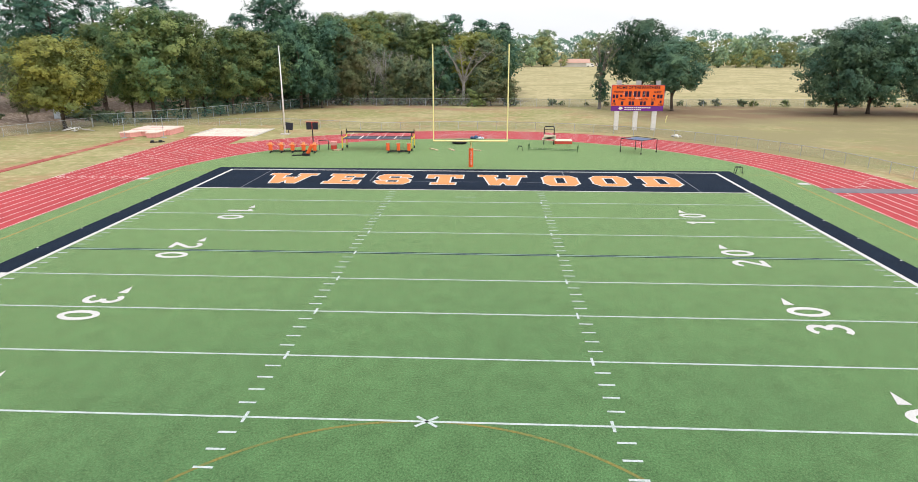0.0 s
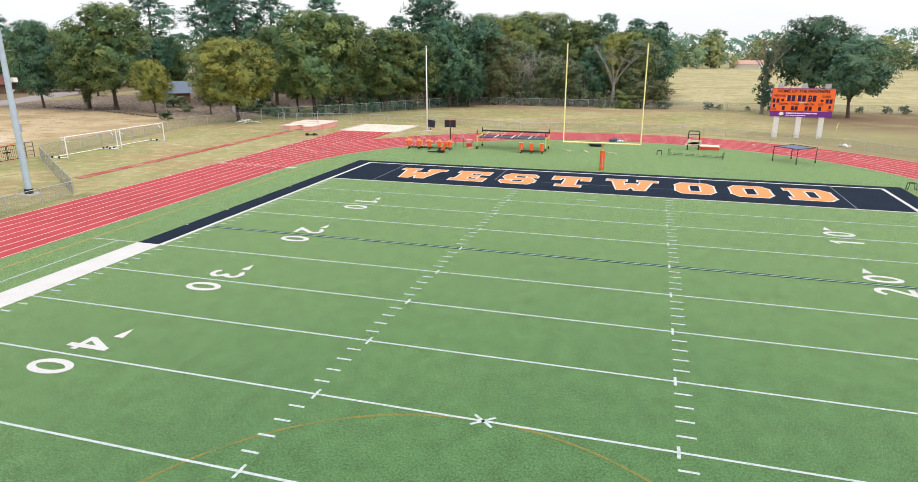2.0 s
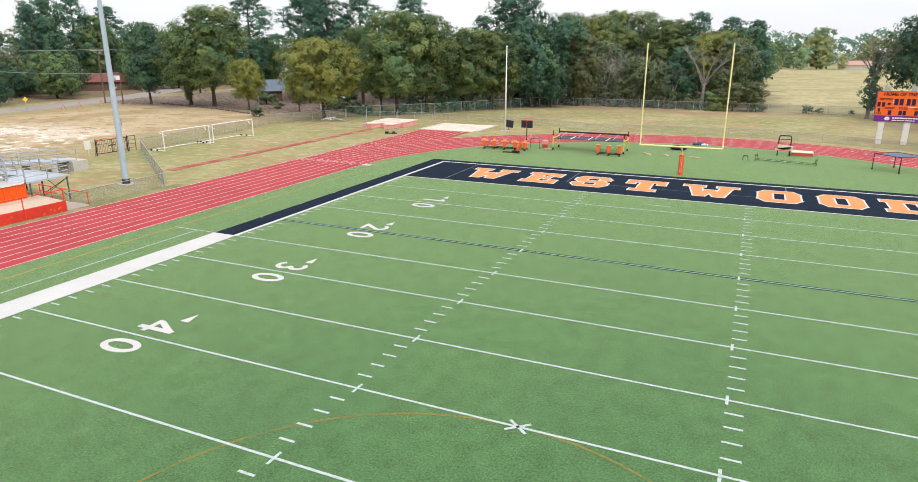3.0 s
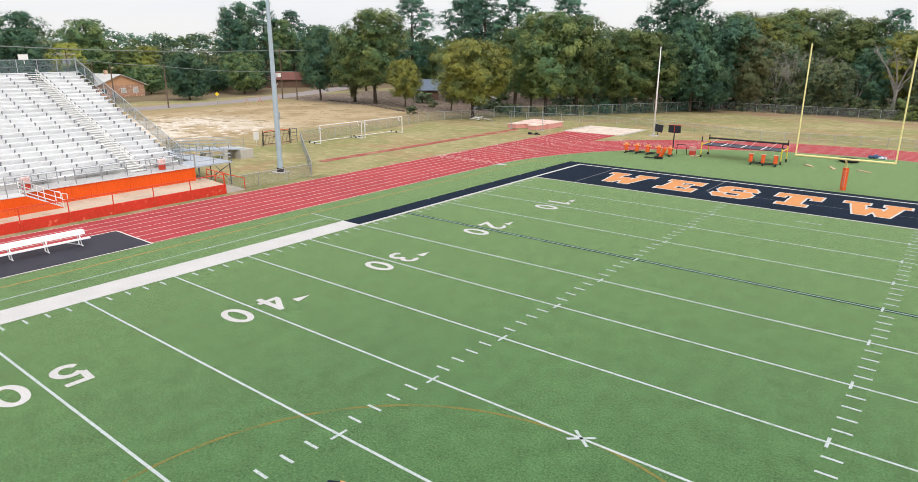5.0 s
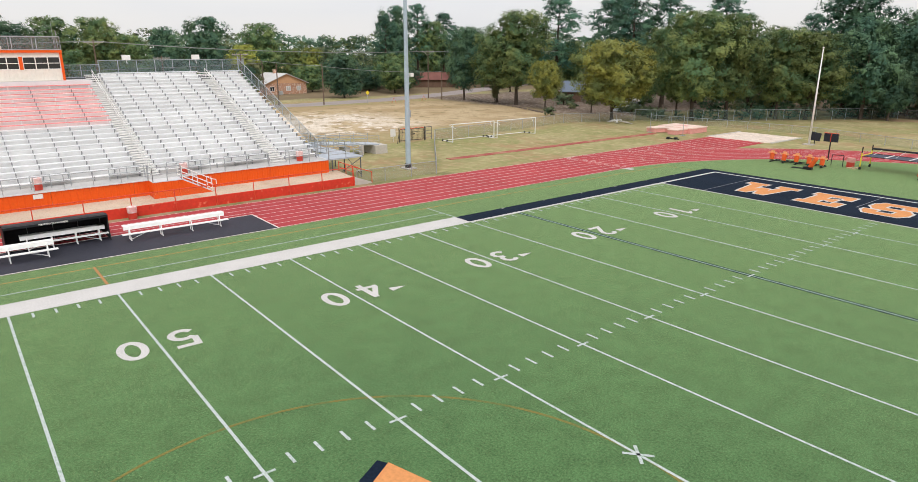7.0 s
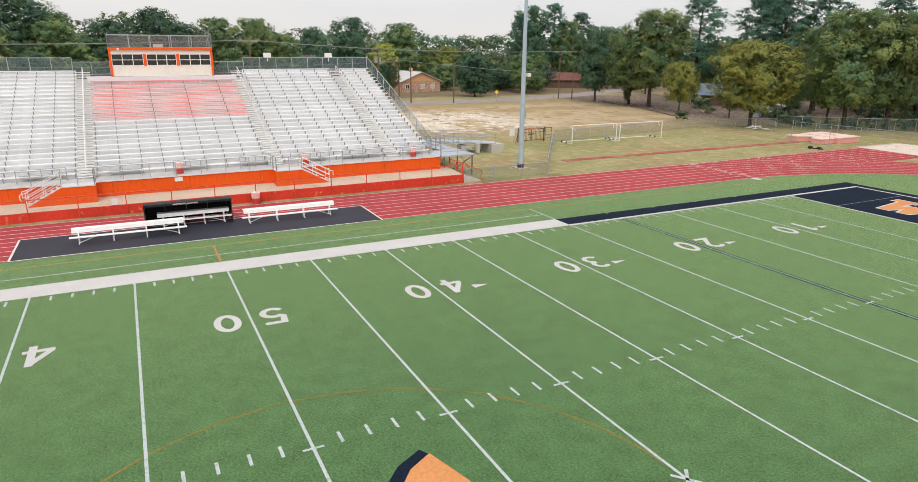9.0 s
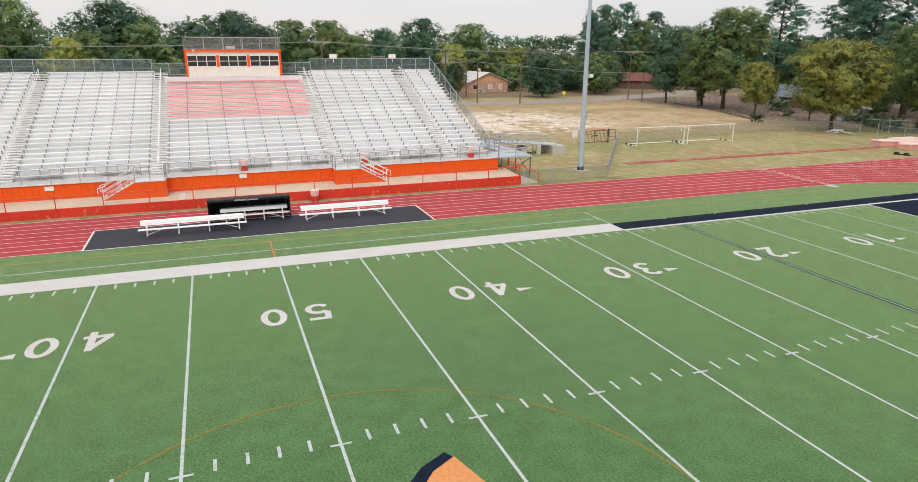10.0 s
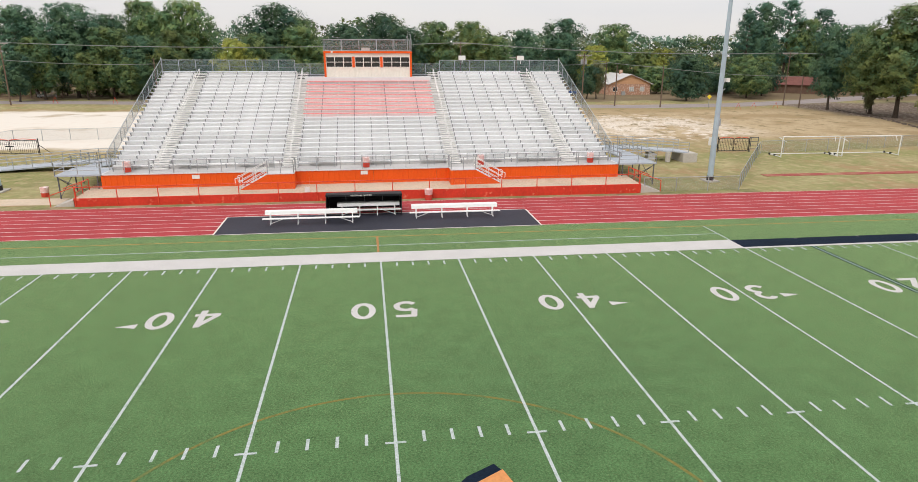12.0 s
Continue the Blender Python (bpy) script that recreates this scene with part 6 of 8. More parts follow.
chain_fence("trackside_fence", "low galvanised chain link fence beside the track", [(-41.2, 23.4, 0), (-41.2, 32.4, 0)], 1.25, LINK, 2.8)
chain_fence("return_fence", "galvanised chain link fence running back from the track", [(-41.2, 32.4, 0), (-51.0, 39.5, 0), (-60.4, 46.4, 0)], 1.5, LINK_DARK, 2.6)
chain_fence("lot_fence", "thin chain link fence behind the soccer goals", [(-61.0, 47.0, 0), (-62.5, 60.0, 0), (-66.0, 78.0, 0), (-60.5, 90.0, 0)], 1.5, LINK, 3.2)
bend = [(-58.0, 91.5, 0), (-45.0, 93.5, 0), (-31.5, 93.8, 0)] + [(42.3 * math.cos(radians(a)), BEND + 42.3 * math.sin(radians(a)), 0) for a in range(110, -1, -8)] + [(42.3, 30.0, 0), (42.3, 0.0, 0)]
chain_fence("bend_fence", "low galvanised chain link fence round the track bend", bend, 1.15, see_through(mat("pale_chain_link", (0.30, 0.31, 0.29), 0.6, 0.2), 0.80), 3.4)
chain_fence("boundary_fence", "tall green chain link boundary fence before the woods", [(-61.0, 91.0, 0), (-58.0, 93.0, 0), (-49.5, 103.5, 0), (-40.0, 120.0, 0), (-33.5, 132.0, 0)], 1.9, LINK_GREEN, 3.0)
chain_fence("meadow_fence", "chain link fence at the edge of the meadow", [(-33.5, 132.0, 0), (-15.5, 131.8, 0), (5.0, 131.8, 0), (22.0, 131.0, 0), (58.0, 133.5, 0), (100.0, 133.0, 0)], 1.6, LINK, 3.6)
chain_fence("west_fence", "thin chain link fence along the dirt lot", [(-62.0, -48.0, 0), (-80.0, -46.0, 0), (-84.0, -20.0, 0)], 1.5, bpy.data.materials["pale_chain_link"], 3.4)


def gate(x, y, w, turn, h=1.75, side=0.0):
    e = thing("bar_gate", "black double barred gate with rusty red top rails", "gate", pose(x, y, 0, 0, 0, turn))
    for k in range(2):
        x0, x1 = k * w / 2 + 0.06, (k + 1) * w / 2 - 0.06
        leaf = part("gate_leaf", Solid().path([(x0, 0, 0.15), (x1, 0, 0.15), (x1, 0, h - 0.12), (x0, 0, h - 0.12), (x0, 0, 0.15)], 0.035, 6).bar((x0, 0, h * 0.70), (x1, 0, h * 0.70), 0.02, n=6), BLACK_METAL, e)
        part("top_rail", Solid().path([(x0, 0, h - 0.06), ((x0 + x1) / 2, 0, h + 0.06), (x1, 0, h - 0.06)], 0.04, 6), RED_STEEL, leaf, "rusty red top rail")
        n = int((x1 - x0) / 0.2)
        for i in range(1, n):
            xb = x0 + (x1 - x0) * i / n
            part("gate_bar", Solid().bar((xb, 0, 0.15), (xb, 0, h - 0.1), 0.014, n=5), BLACK_METAL, leaf)
    part("latch", Solid().box(w / 2 - 0.45, w / 2 + 0.45, -0.03, 0.03, h * 0.52, h * 0.58), BLACK_METAL, e)
    for x0 in (-0.08, w + 0.08):
        part("gate_post", Solid().bar((x0, 0, -0.05), (x0, 0, h + 0.1), 0.06, n=8), BLACK_METAL, e)
    if side:
        s = Solid().path([(w + 0.25, 0, 0), (w + 0.25, 0, h), (w + side, 0, h), (w + side, 0, 0)], 0.045, 6)
        for z in (0.35, 0.8, 1.25):
            s.bar((w + 0.25, 0, z), (w + side, 0, z), 0.03, n=6)
        part("side_panel", s, STEEL_DARK, e, "narrow dark pipe panel")
    part("prop", Solid().bar((-0.1, 0, 1.1), (-0.9, -0.9, 0.0), 0.035, n=6), BLACK_METAL, e)


gate(-62.6, 42.3, 3.9, 88, side=1.2)
gate(-68.5, -37.9, 6.0, -90)
plain("gate_sign", Solid().box(-63.45, -63.4, 41.4, 42.2, 0.7, 1.7).bar((-63.4, 41.8, 0), (-63.4, 41.8, 0.8), 0.03, n=6), WHITE_PLASTIC, "white blank sign board beside the gate", "sign")


# ---- goalpost ----
def goalpost():
    e = thing("goalpost", "pale yellow gooseneck football goalpost with tall uprights", "goalpost", pose(0, END, 0))
    neck = [(0, 2.4, 0)] + [(0, 2.4 - 2.4 * (1 - math.cos(radians(a))), 1.6 + 1.45 * math.sin(radians(a))) for a in range(0, 91, 10)]
    smooth(part("gooseneck", Solid().path(neck, 0.085, 12), GOAL_YELLOW, e))
    pad = part("pad", Solid().bar((0, 2.4, 0.02), (0, 2.4, 1.98), 0.24, n=4), ORANGE_PAD, e, "orange square foam post pad")
    s = Solid()
    for i in range(8):
        s.box(-0.08, 0.08, 2.4 - 0.19, 2.4 - 0.175, 0.3 + i * 0.19, 0.42 + i * 0.19)
    part("pad_marks", s, WHITE_PLASTIC, pad, "white marks down the pad")
    pad.rotation_euler = (0, 0, 0)
    part("crossbar", Solid().bar((-3.7, 0, 3.05), (3.7, 0, 3.05), 0.08, n=12), GOAL_YELLOW, e)
    for x in (-3.66, 3.66):
        part("upright", Solid().bar((x, 0, 3.05), (x, 0, 12.3), 0.06, n=10), GOAL_YELLOW, e)


goalpost()

e = thing("flagpole", "tall white flagpole without a flag", "flagpole", pose(-27.7, 83.2, 0))
part("base", Solid().box(-0.6, 0.6, -0.5, 0.5, -0.05, 0.1), CONCRETE_PALE, e)
smooth(part("pole", Solid().bar((0, 0, 0), (0, 0, 12.05), 0.14, 0.06, 12), WHITE_METAL, e))
part("finial", Solid().lathe([(0.02, 12.03), (0.12, 12.11), (0.12, 12.19), (0.02, 12.27)], 10), WHITE_METAL, e)
part("halyard", Solid().bar((-0.18, 0, 0.9), (-0.1, 0, 11.95), 0.012, n=4), STEEL_DARK, e)

# ---- writing ----
def text_mesh(body, size, name="lettering", bold=0.0):
    """Upright letters in the built-in font as a mesh, reading along x, standing in z."""
    cu = bpy.data.curves.new(name, "FONT")
    cu.body, cu.size, cu.extrude, cu.align_x, cu.offset = body, size, 0.004, "CENTER", bold * size
    ob = bpy.data.objects.new(name, cu)
    scene.collection.objects.link(ob)
    me = bpy.data.meshes.new_from_object(ob.evaluated_get(bpy.context.evaluated_depsgraph_get()))
    bpy.data.objects.remove(ob)
    bpy.data.curves.remove(cu)
    return me


def lettering(body, size, material, parent, m, label="", stretch=1.0):
    me = text_mesh(body, size, bold=0.022)
    me.transform(m @ pose(0, 0, 0, 90) @ Matrix.Diagonal((stretch, 1, 1, 1)))
    me.materials.clear()
    me.materials.append(material)
    return part("lettering", me, material, parent, label)


# lane numbers painted on the track
LANE_WORN = mat("worn_lane_number_paint", (0.62, 0.46, 0.43), 0.85, fine=(9, 0.25))
for i in range(8):
    me = text_mesh(str(i + 1), 1.15, "lane_number", -0.006)
    me.transform(pose(-(R_IN + 0.65 + i * 1.055), 50.0, 0.010, 0, 0, 180) @ Matrix.Diagonal((0.95, 1.3, 1, 1)) @ pose(0, -0.4, 0))
    me.materials.clear()
    me.materials.append(LANE_WORN)
    tagged(face_up(new("lane_number", me)), "white lane number painted on the track", "marking", "lane numbers", "structure")

# ---- scoreboard ----
SB_ORANGE = mat("scoreboard_orange", (0.83, 0.145, 0.02), 0.5, fine=(3, 0.05), big=(0.5, 0.05))
SB_PURPLE = mat("scoreboard_purple", (0.15, 0.025, 0.24), 0.5, fine=(3, 0.06))
SB_DARK = mat("scoreboard_dark_panel", (0.03, 0.012, 0.045), 0.4, fine=(3, 0.2))
e = thing("scoreboard", "orange football scoreboard with purple lower panel on posts", "scoreboard", pose(20.1, 90.4, 0))
SW, SZ0, SZ1 = 7.75, 2.85, 6.62
part("panel", Solid().box(0, SW, 0, 0.25, 3.62, SZ1), SB_ORANGE, e)
part("edge_trim", Solid().box(-0.04, 0, -0.02, 0.27, 3.62, SZ1).box(SW, SW + 0.04, -0.02, 0.27, 3.62, SZ1).box(-0.04, SW + 0.04, -0.02, 0.27, SZ1, SZ1 + 0.05), SB_PURPLE, e)
part("sponsor_panel", Solid().box(0.02, SW - 0.02, -0.02, 0.22, SZ0, 3.60), SB_PURPLE, e, "purple sponsor panel with plain white bars")
s = Solid()
for x0, x1, z0, z1 in ((2.0, 6.1, 3.26, 3.42), (2.0, 4.6, 3.0, 3.10)):
    n = int((x1 - x0) / 0.28)
    for i in range(n):
        s.box(x0 + i * 0.28, x0 + i * 0.28 + 0.22, -0.03, -0.02, z0, z1)
s.add([(1.1, -0.03, 3.2), (1.35, -0.03, 3.0), (1.75, -0.03, 3.15), (1.65, -0.03, 3.45), (1.3, -0.03, 3.5)], [(0, 1, 2, 3, 4)])
part("sponsor_bars", s, WHITE_PLASTIC, e)
for x in (0.95, 3.75, 6.55):
    part("post", Solid().box(x - 0.32, x + 0.32, 0.05, 0.5, -0.05, SZ0), mat("white_post_panel", (0.68, 0.66, 0.63), 0.6, big=(1, 0.06), fine=(4, 0.05)) if x == 0.95 else bpy.data.materials["white_post_panel"], e)
INK = mat("scoreboard_lettering_dark", (0.025, 0.012, 0.03), 0.5)
lettering("HOME OF THE PANTHERS", 0.54, INK, e, pose(SW / 2, -0.03, 6.12), "", 1.02)
lettering("WESTWOOD", 0.34, INK, e, pose(1.0, -0.03, 5.55), "", 0.72)
lettering("GUEST", 0.38, INK, e, pose(6.75, -0.03, 5.50), "", 0.95)
for body, x in (("DOWN", 1.55), ("TO GO", 3.0), ("BALL ON", 4.75), ("QTR", 6.15)):
    lettering(body, 0.36, INK, e, pose(x, -0.03, 4.45), "", 0.85)
lettering("T.O.L", 0.3, INK, e, pose(0.4, -0.03, 3.78), "", 0.9)
lettering("T.O.L", 0.3, INK, e, pose(7.3, -0.03, 3.68), "", 0.9)
for x, z, w, h in ((2.15, 5.35, 0.42, 0.8), (2.7, 5.35, 0.42, 0.8), (3.45, 5.35, 0.42, 0.8), (4.0, 5.35, 0.42, 0.8), (4.75, 5.35, 0.42, 0.8), (5.3, 5.35, 0.42, 0.8), (0.3, 5.0, 0.34, 0.55), (0.8, 5.0, 0.34, 0.55), (1.4, 5.08, 0.34, 0.3), (6.9, 5.0, 0.34, 0.55), (7.35, 5.0, 0.34, 0.55), (6.25, 5.08, 0.34, 0.3), (1.6, 4.0, 0.36, 0.55), (2.75, 4.0, 0.36, 0.55), (3.2, 4.0, 0.36, 0.55), (4.45, 4.0, 0.36, 0.55), (4.95, 4.0, 0.36, 0.55), (6.1, 4.0, 0.36, 0.55), (0.4, 4.3, 0.26, 0.42), (7.3, 4.2, 0.26, 0.42)):
    part("digit_panel", Solid().box(x - w / 2, x + w / 2, -0.025, 0.0, z - h / 2, z + h / 2), SB_DARK, e)
s = Solid()
for x in (1.8, 3.2, 4.75):
    s.box(x - 0.05, x + 0.05, -0.03, 0, 5.2, 5.3).box(x - 0.05, x + 0.05, -0.03, 0, 5.45, 5.55)
s.box(3.45, 4.4, -0.03, 0, 4.72, 4.8)
part("white_marks", s, WHITE_PLASTIC, e)
for x in (1.0, 3.9, 6.8):
    part("horn_box", Solid().box(x - 0.35, x + 0.35, 0.0, 0.3, 6.7, 7.3), STEEL, e, "grey lamp box on the top edge")

# ---- team benches and shelter ----
WHITE_BENCH = mat("white_bench_paint", (0.92, 0.92, 0.90), 0.4, fine=(4, 0.04))


def team_bench(x, y, length):
    e = thing("team_bench", "long white team bench with a raised back plank", "bench", pose(x, y, 0.022), "team benches")
    part("back_plank", Solid().box(-0.55, -0.12, 0, length, 0.86, 0.91, None).box(-0.12, -0.08, 0, length, 0.66, 0.91), WHITE_BENCH, e)
    part("seat_plank", Solid().box(0.02, 0.32, -0.15, length + 0.15, 0.42, 0.47), WHITE_BENCH, e)
    for i in range(4):
        yy0 = 0.35 + (length - 0.7) * i / 3
        part("leg", Solid().bar((-0.1, yy0, 0.86), (0.12, yy0, 0.02), 0.035, n=6).bar((-0.45, yy0, 0.86), (-0.3, yy0, 0.02), 0.035, n=6).bar((-0.35, yy0, 0.02), (0.25, yy0, 0.02), 0.035, n=6).bar((-0.3, yy0, 0.4), (0.3, yy0, 0.42), 0.03, n=6), WHITE_BENCH, e)
    for y0, y1 in ((0.35, 1.3), (length - 0.35, length - 1.3)):
        part("stay", Solid().bar((0.05, y0, 0.05), (0.15, y1, 0.42), 0.03, n=6), WHITE_BENCH, e)


team_bench(-34.3, 2.5, 6.4)
team_bench(-33.6, -7.8, 6.4)
team_bench(-35.6, -2.9, 4.6)

e = thing("sideline_shelter", "black canvas team shelter with an open front", "shelter", pose(-36.6, -0.9, 0.02))
prof = [(1.45, 1.66), (1.25, 1.69), (0.5, 1.62), (-0.4, 1.46), (-0.95, 1.22), (-1.15, 0.88), (-1.2, 0.05)]
s = Solid()
kp = len(prof)
inner_prof = [(x + 0.02 * (1 if z < 1.6 else 0), z - 0.03) for x, z in prof]
s.v = [(x, y, z) for y in (-2.75, 2.75) for x, z in prof] + [(x, y, z) for y in (-2.75, 2.75) for x, z in inner_prof]
s.f = [(i, i + 1, kp + i + 1, kp + i) for i in range(kp - 1)] + [(3 * kp + i, 3 * kp + i + 1, 2 * kp + i + 1, 2 * kp + i) for i in range(kp - 1)]
part("roof_cover", s, BLACK_CANVAS, e)
for y in (-2.75, 2.75):
    pts = [(x, z) for x, z in prof] + [(1.62, 0.05), (1.42, 0.8)]
    k = len(pts)
    part("side_cover", Solid().add([(x, y - 0.02, z) for x, z in pts] + [(x, y + 0.02, z) for x, z in pts], [tuple(range(k)), tuple(reversed(range(k, 2 * k)))] + [(i, (i + 1) % k, k + (i + 1) % k, k + i) for i in range(k)]), BLACK_CANVAS, e)
for y in (-1.4, 0.0, 1.4, -2.7, 2.7):
    part("rib", Solid().path([(x * 0.98 - 0.02, y, z - 0.05) for x, z in prof], 0.02, 6), STEEL, e)
part("front_lip", Solid().box(1.38, 1.48, -2.78, 2.78, 1.53, 1.67), BLACK_CANVAS, e)
me = text_mesh("WESTWOOD PANTHERS", 0.14, bold=0.02)
me.transform(pose(1.49, -0.2, 1.555, 90, 0, 90))
me.materials.clear()
me.materials.append(WHITE_PLASTIC)
part("lettering", me, WHITE_PLASTIC, e)


# ---- bins ----
def drum_bin(x, y, z, k=1.0, m=STAND, whitish=True):
    e = thing("trash_drum", "red trash drum with a faded pink upper half", "trash bin", m @ pose(x, y, z) @ Matrix.Scale(k, 4), "trash drums")
    smooth(part("lower_drum", Solid().lathe([(0.29, 0.0), (0.30, 0.02), (0.30, 0.42), (0.31, 0.45)], 18), RED_PLASTIC, e))
    smooth(part("upper_drum", Solid().lathe([(0.31, 0.45), (0.32, 0.5), (0.33, 0.86), (0.35, 0.9), (0.30, 0.9), (0.28, 0.6)], 18), BAG_PINK, e))


for x, y, z, k in ((-40.3, 4.4, -0.03, 1.0), (-45.0, -27.0, -0.03, 1.0), (-44.6, -20.2, Z_DECK, 0.95), (-44.6, -0.6, Z_DECK, 0.95), (-44.6, 19.6, Z_DECK, 0.95), (-44.6, 9.5, Z_DECK, 0.95)):
    drum_bin(x, y, z, k)

# small white notices on the skirt
for y, z in ((-14.6, 1.7), (-0.8, 1.75)):
    plain("notice", Solid().box(X_FRONT + 0.05, X_FRONT + 0.07, y - 0.3, y + 0.3, z - 0.16, z + 0.16), WHITE_PLASTIC, "small white notice on the orange skirt", "notice", STAND, group="skirt notices")
plain("notice", Solid().box(-40.9, -40.85, -5.6, -5.2, 0.75, 1.2), WHITE_PLASTIC, "small white notice on the red rail", "notice", STAND, group="skirt notices")

# ---- practice equipment behind the end zone ----
CREAM_CAP = mat("cream_vinyl_cap", (0.80, 0.62, 0.48), 0.6, fine=(4, 0.1))


def blocking_sled(x, y, pads, gap, head=True):
    e = thing("blocking_sled", "football blocking sled with upright orange pads", "blocking sled", pose(x, y, 0), "blocking sleds")
    w = gap * (pads - 1)
    part("frame", Solid().bar((0, 0.1, 0.16), (w, 0.1, 0.16), 0.05, n=6).bar((0, 0.9, 0.16), (w, 0.9, 0.16), 0.05, n=6), BLACK_METAL, e)
    for i in range(pads):
        part("skid", Solid().bar((i * gap, -0.5, 0.06), (i * gap, 1.1, 0.08), 0.05, n=6).bar((i * gap + 0.12, -0.45, 0.03), (i * gap + 0.12, -0.45, 0.3), 0.06, n=6), BLACK_METAL, e)
        m = pose(i * gap, -0.1, 0.28, -10)
        p = part("pad", Solid().lathe([(0.17, 0.0), (0.2, 0.05), (0.2, 0.62), (0.14, 0.7)] if not head else [(0.20, 0.0), (0.23, 0.06), (0.25, 0.55), (0.28, 0.66), (0.16, 0.72)], 10, m), ORANGE_PAD, e)
        if head:
            part("arm_pad", Solid().box(-0.42, 0.42, -0.16, 0.10, 0.62, 0.80, m).box(-0.16, 0.16, -0.14, 0.1, 0.80, 0.98, m), mat("pale_orange_pad", (0.80, 0.35, 0.16), 0.5, fine=(4, 0.1)) if "pale_orange_pad" not in bpy.data.materials else bpy.data.materials["pale_orange_pad"], p)
        else:
            part("pad_top", Solid().box(-0.2, 0.2, -0.2, 0.16, 0.68, 0.86, m), ORANGE_PAD, p)
            part("pad_cap", Solid().box(-0.24, 0.24, -0.22, 0.18, 0.862, 0.93, m), CREAM_CAP, p, "cream vinyl cap")
        part("spring_arm", Solid().bar((i * gap, 0.15, 0.2), (i * gap, 0.1, 0.8), 0.04, n=6), BLACK_METAL, e)


blocking_sled(-24.05, 65.9, 5, 1.32)
blocking_sled(-10.1, 66.4, 3, 1.24, False)

# lone tackling dummy lying over
e = thing("tackling_dummy", "tilted orange tackling dummy on a black skid", "tackling dummy", pose(-18.9, 63.6, 0))
part("dummy", Solid().lathe([(0.17, 0), (0.22, 0.1), (0.22, 1.1), (0.12, 1.25)], 12, pose(-0.1, 0, 0.25, 0, 28)), ORANGE_PAD, e)
part("skid", Solid().bar((-1.9, -0.2, 0.08), (0.1, 0, 0.12), 0.05, n=6).bar((-1.9, 0.2, 0.08), (0.1, 0.1, 0.12), 0.05, n=6).box(-0.7, 0.15, -0.2, 0.2, 0.05, 0.32), BLACK_METAL, e)

# two-panel sign on a post
e = thing("play_clock", "black two-panel play clock on a dark post", "play clock", pose(-20.3, 71.0, 0))
part("post", Solid().bar((0, 0, 0), (0, 0, 2.2), 0.07, n=8), BLACK_METAL, e)
for x in (-0.38, 0.38):
    part("panel", Solid().box(x - 0.35, x + 0.35, -0.1, 0.1, 2.15, 3.05).box(x - 0.3, x + 0.3, -0.12, -0.1, 2.22, 2.98), mat("dark_clock_face", (0.025, 0.028, 0.04), 0.4) if x < 0 else bpy.data.materials["dark_clock_face"], e)
part("trim", Solid().box(-0.76, 0.76, -0.09, 0.11, 3.05, 3.1).box(-0.03, 0.03, -0.11, 0.1, 2.15, 3.05), RED_STEEL, e)
e = thing("field_clock", "dark square clock panel leaning on a short post", "play clock", pose(-27.6, 84.5, 0, 0, 0, 10))
part("post", Solid().bar((0, 0, 0), (0, 0, 0.5), 0.05, n=6), BLACK_METAL, e)
part("panel", Solid().box(-0.75, 0.55, -0.1, 0.1, 0.45, 1.5, pose(0, 0, 0, 0, 8)).box(-0.6, 0.4, -0.12, -0.1, 0.6, 1.35, pose(0, 0, 0, 0, 8)), bpy.data.materials["dark_clock_face"], e)

# pipe hurdle and bucket
plain("pipe_frame", Solid().path([(-18.85, 68.3, 0), (-18.85, 68.3, 1.15), (-17.7, 68.3, 1.2), (-17.7, 68.3, 0)], 0.04, 8), BLACK_METAL, "black bent pipe frame on the turf", "frame")
e = thing("storage_bin", "square red bin with a pale pink top", "bin", pose(-17.2, 69.0, 0))
part("lower_box", Solid().prism([(-0.30, -0.28), (0.30, -0.28), (0.30, 0.28), (-0.30, 0.28)], 0, 0.5), RED_PLASTIC, e)
part("upper_box", Solid().prism([(-0.34, -0.30), (0.34, -0.30), (0.34, 0.30), (-0.34, 0.30)], 0.5, 0.95), PINK_PLASTIC, e)

# lineman chute
e = thing("lineman_chute", "yellow framed lineman chute with dark netting top", "lineman chute", pose(-15.9, 67.9, 0))
for x in (0, 8.45):
    for y in (0, 2.6):
        post = part("post", Solid().bar((x, y, 0.1), (x, y, 1.75), 0.06, n=8), YELLOW_METAL, e)
        part("post_top", Solid().bar((x, y, 1.75), (x, y, 2.35), 0.06, n=8), BLACK_METAL, post)
        part("wheel", Solid().bar((x - 0.07, y, 0.16), (x + 0.07, y, 0.16), 0.16, n=10), BLACK_METAL, post)
part("back_beam", Solid().bar((0, 2.6, 1.95), (8.45, 2.6, 1.95), 0.10, n=8), BLACK_METAL, e, "black rolled canvas on the back beam")
for y in (0, 2.6):
    part("side_beam", Solid().bar((0, y, 1.42), (8.45, y, 1.42), 0.035, n=6), BLACK_METAL, e)
for i in range(5):
    x = 8.45 * i / 4
    part("cross_bar", Solid().bar((x, 0, 1.45), (x, 2.6, 1.45), 0.05, n=6), WHITE_METAL if 0 < i < 4 else YELLOW_METAL, e)
    part("cross_tape", Solid().bar((x + 1.0, 2.6, 1.95), (x + 0.6, 1.2, 1.43), 0.02, n=5) if i < 4 else Solid().bar((x, 2.6, 1.43), (x, 2.6, 1.9), 0.03, n=6), WHITE_METAL, e)
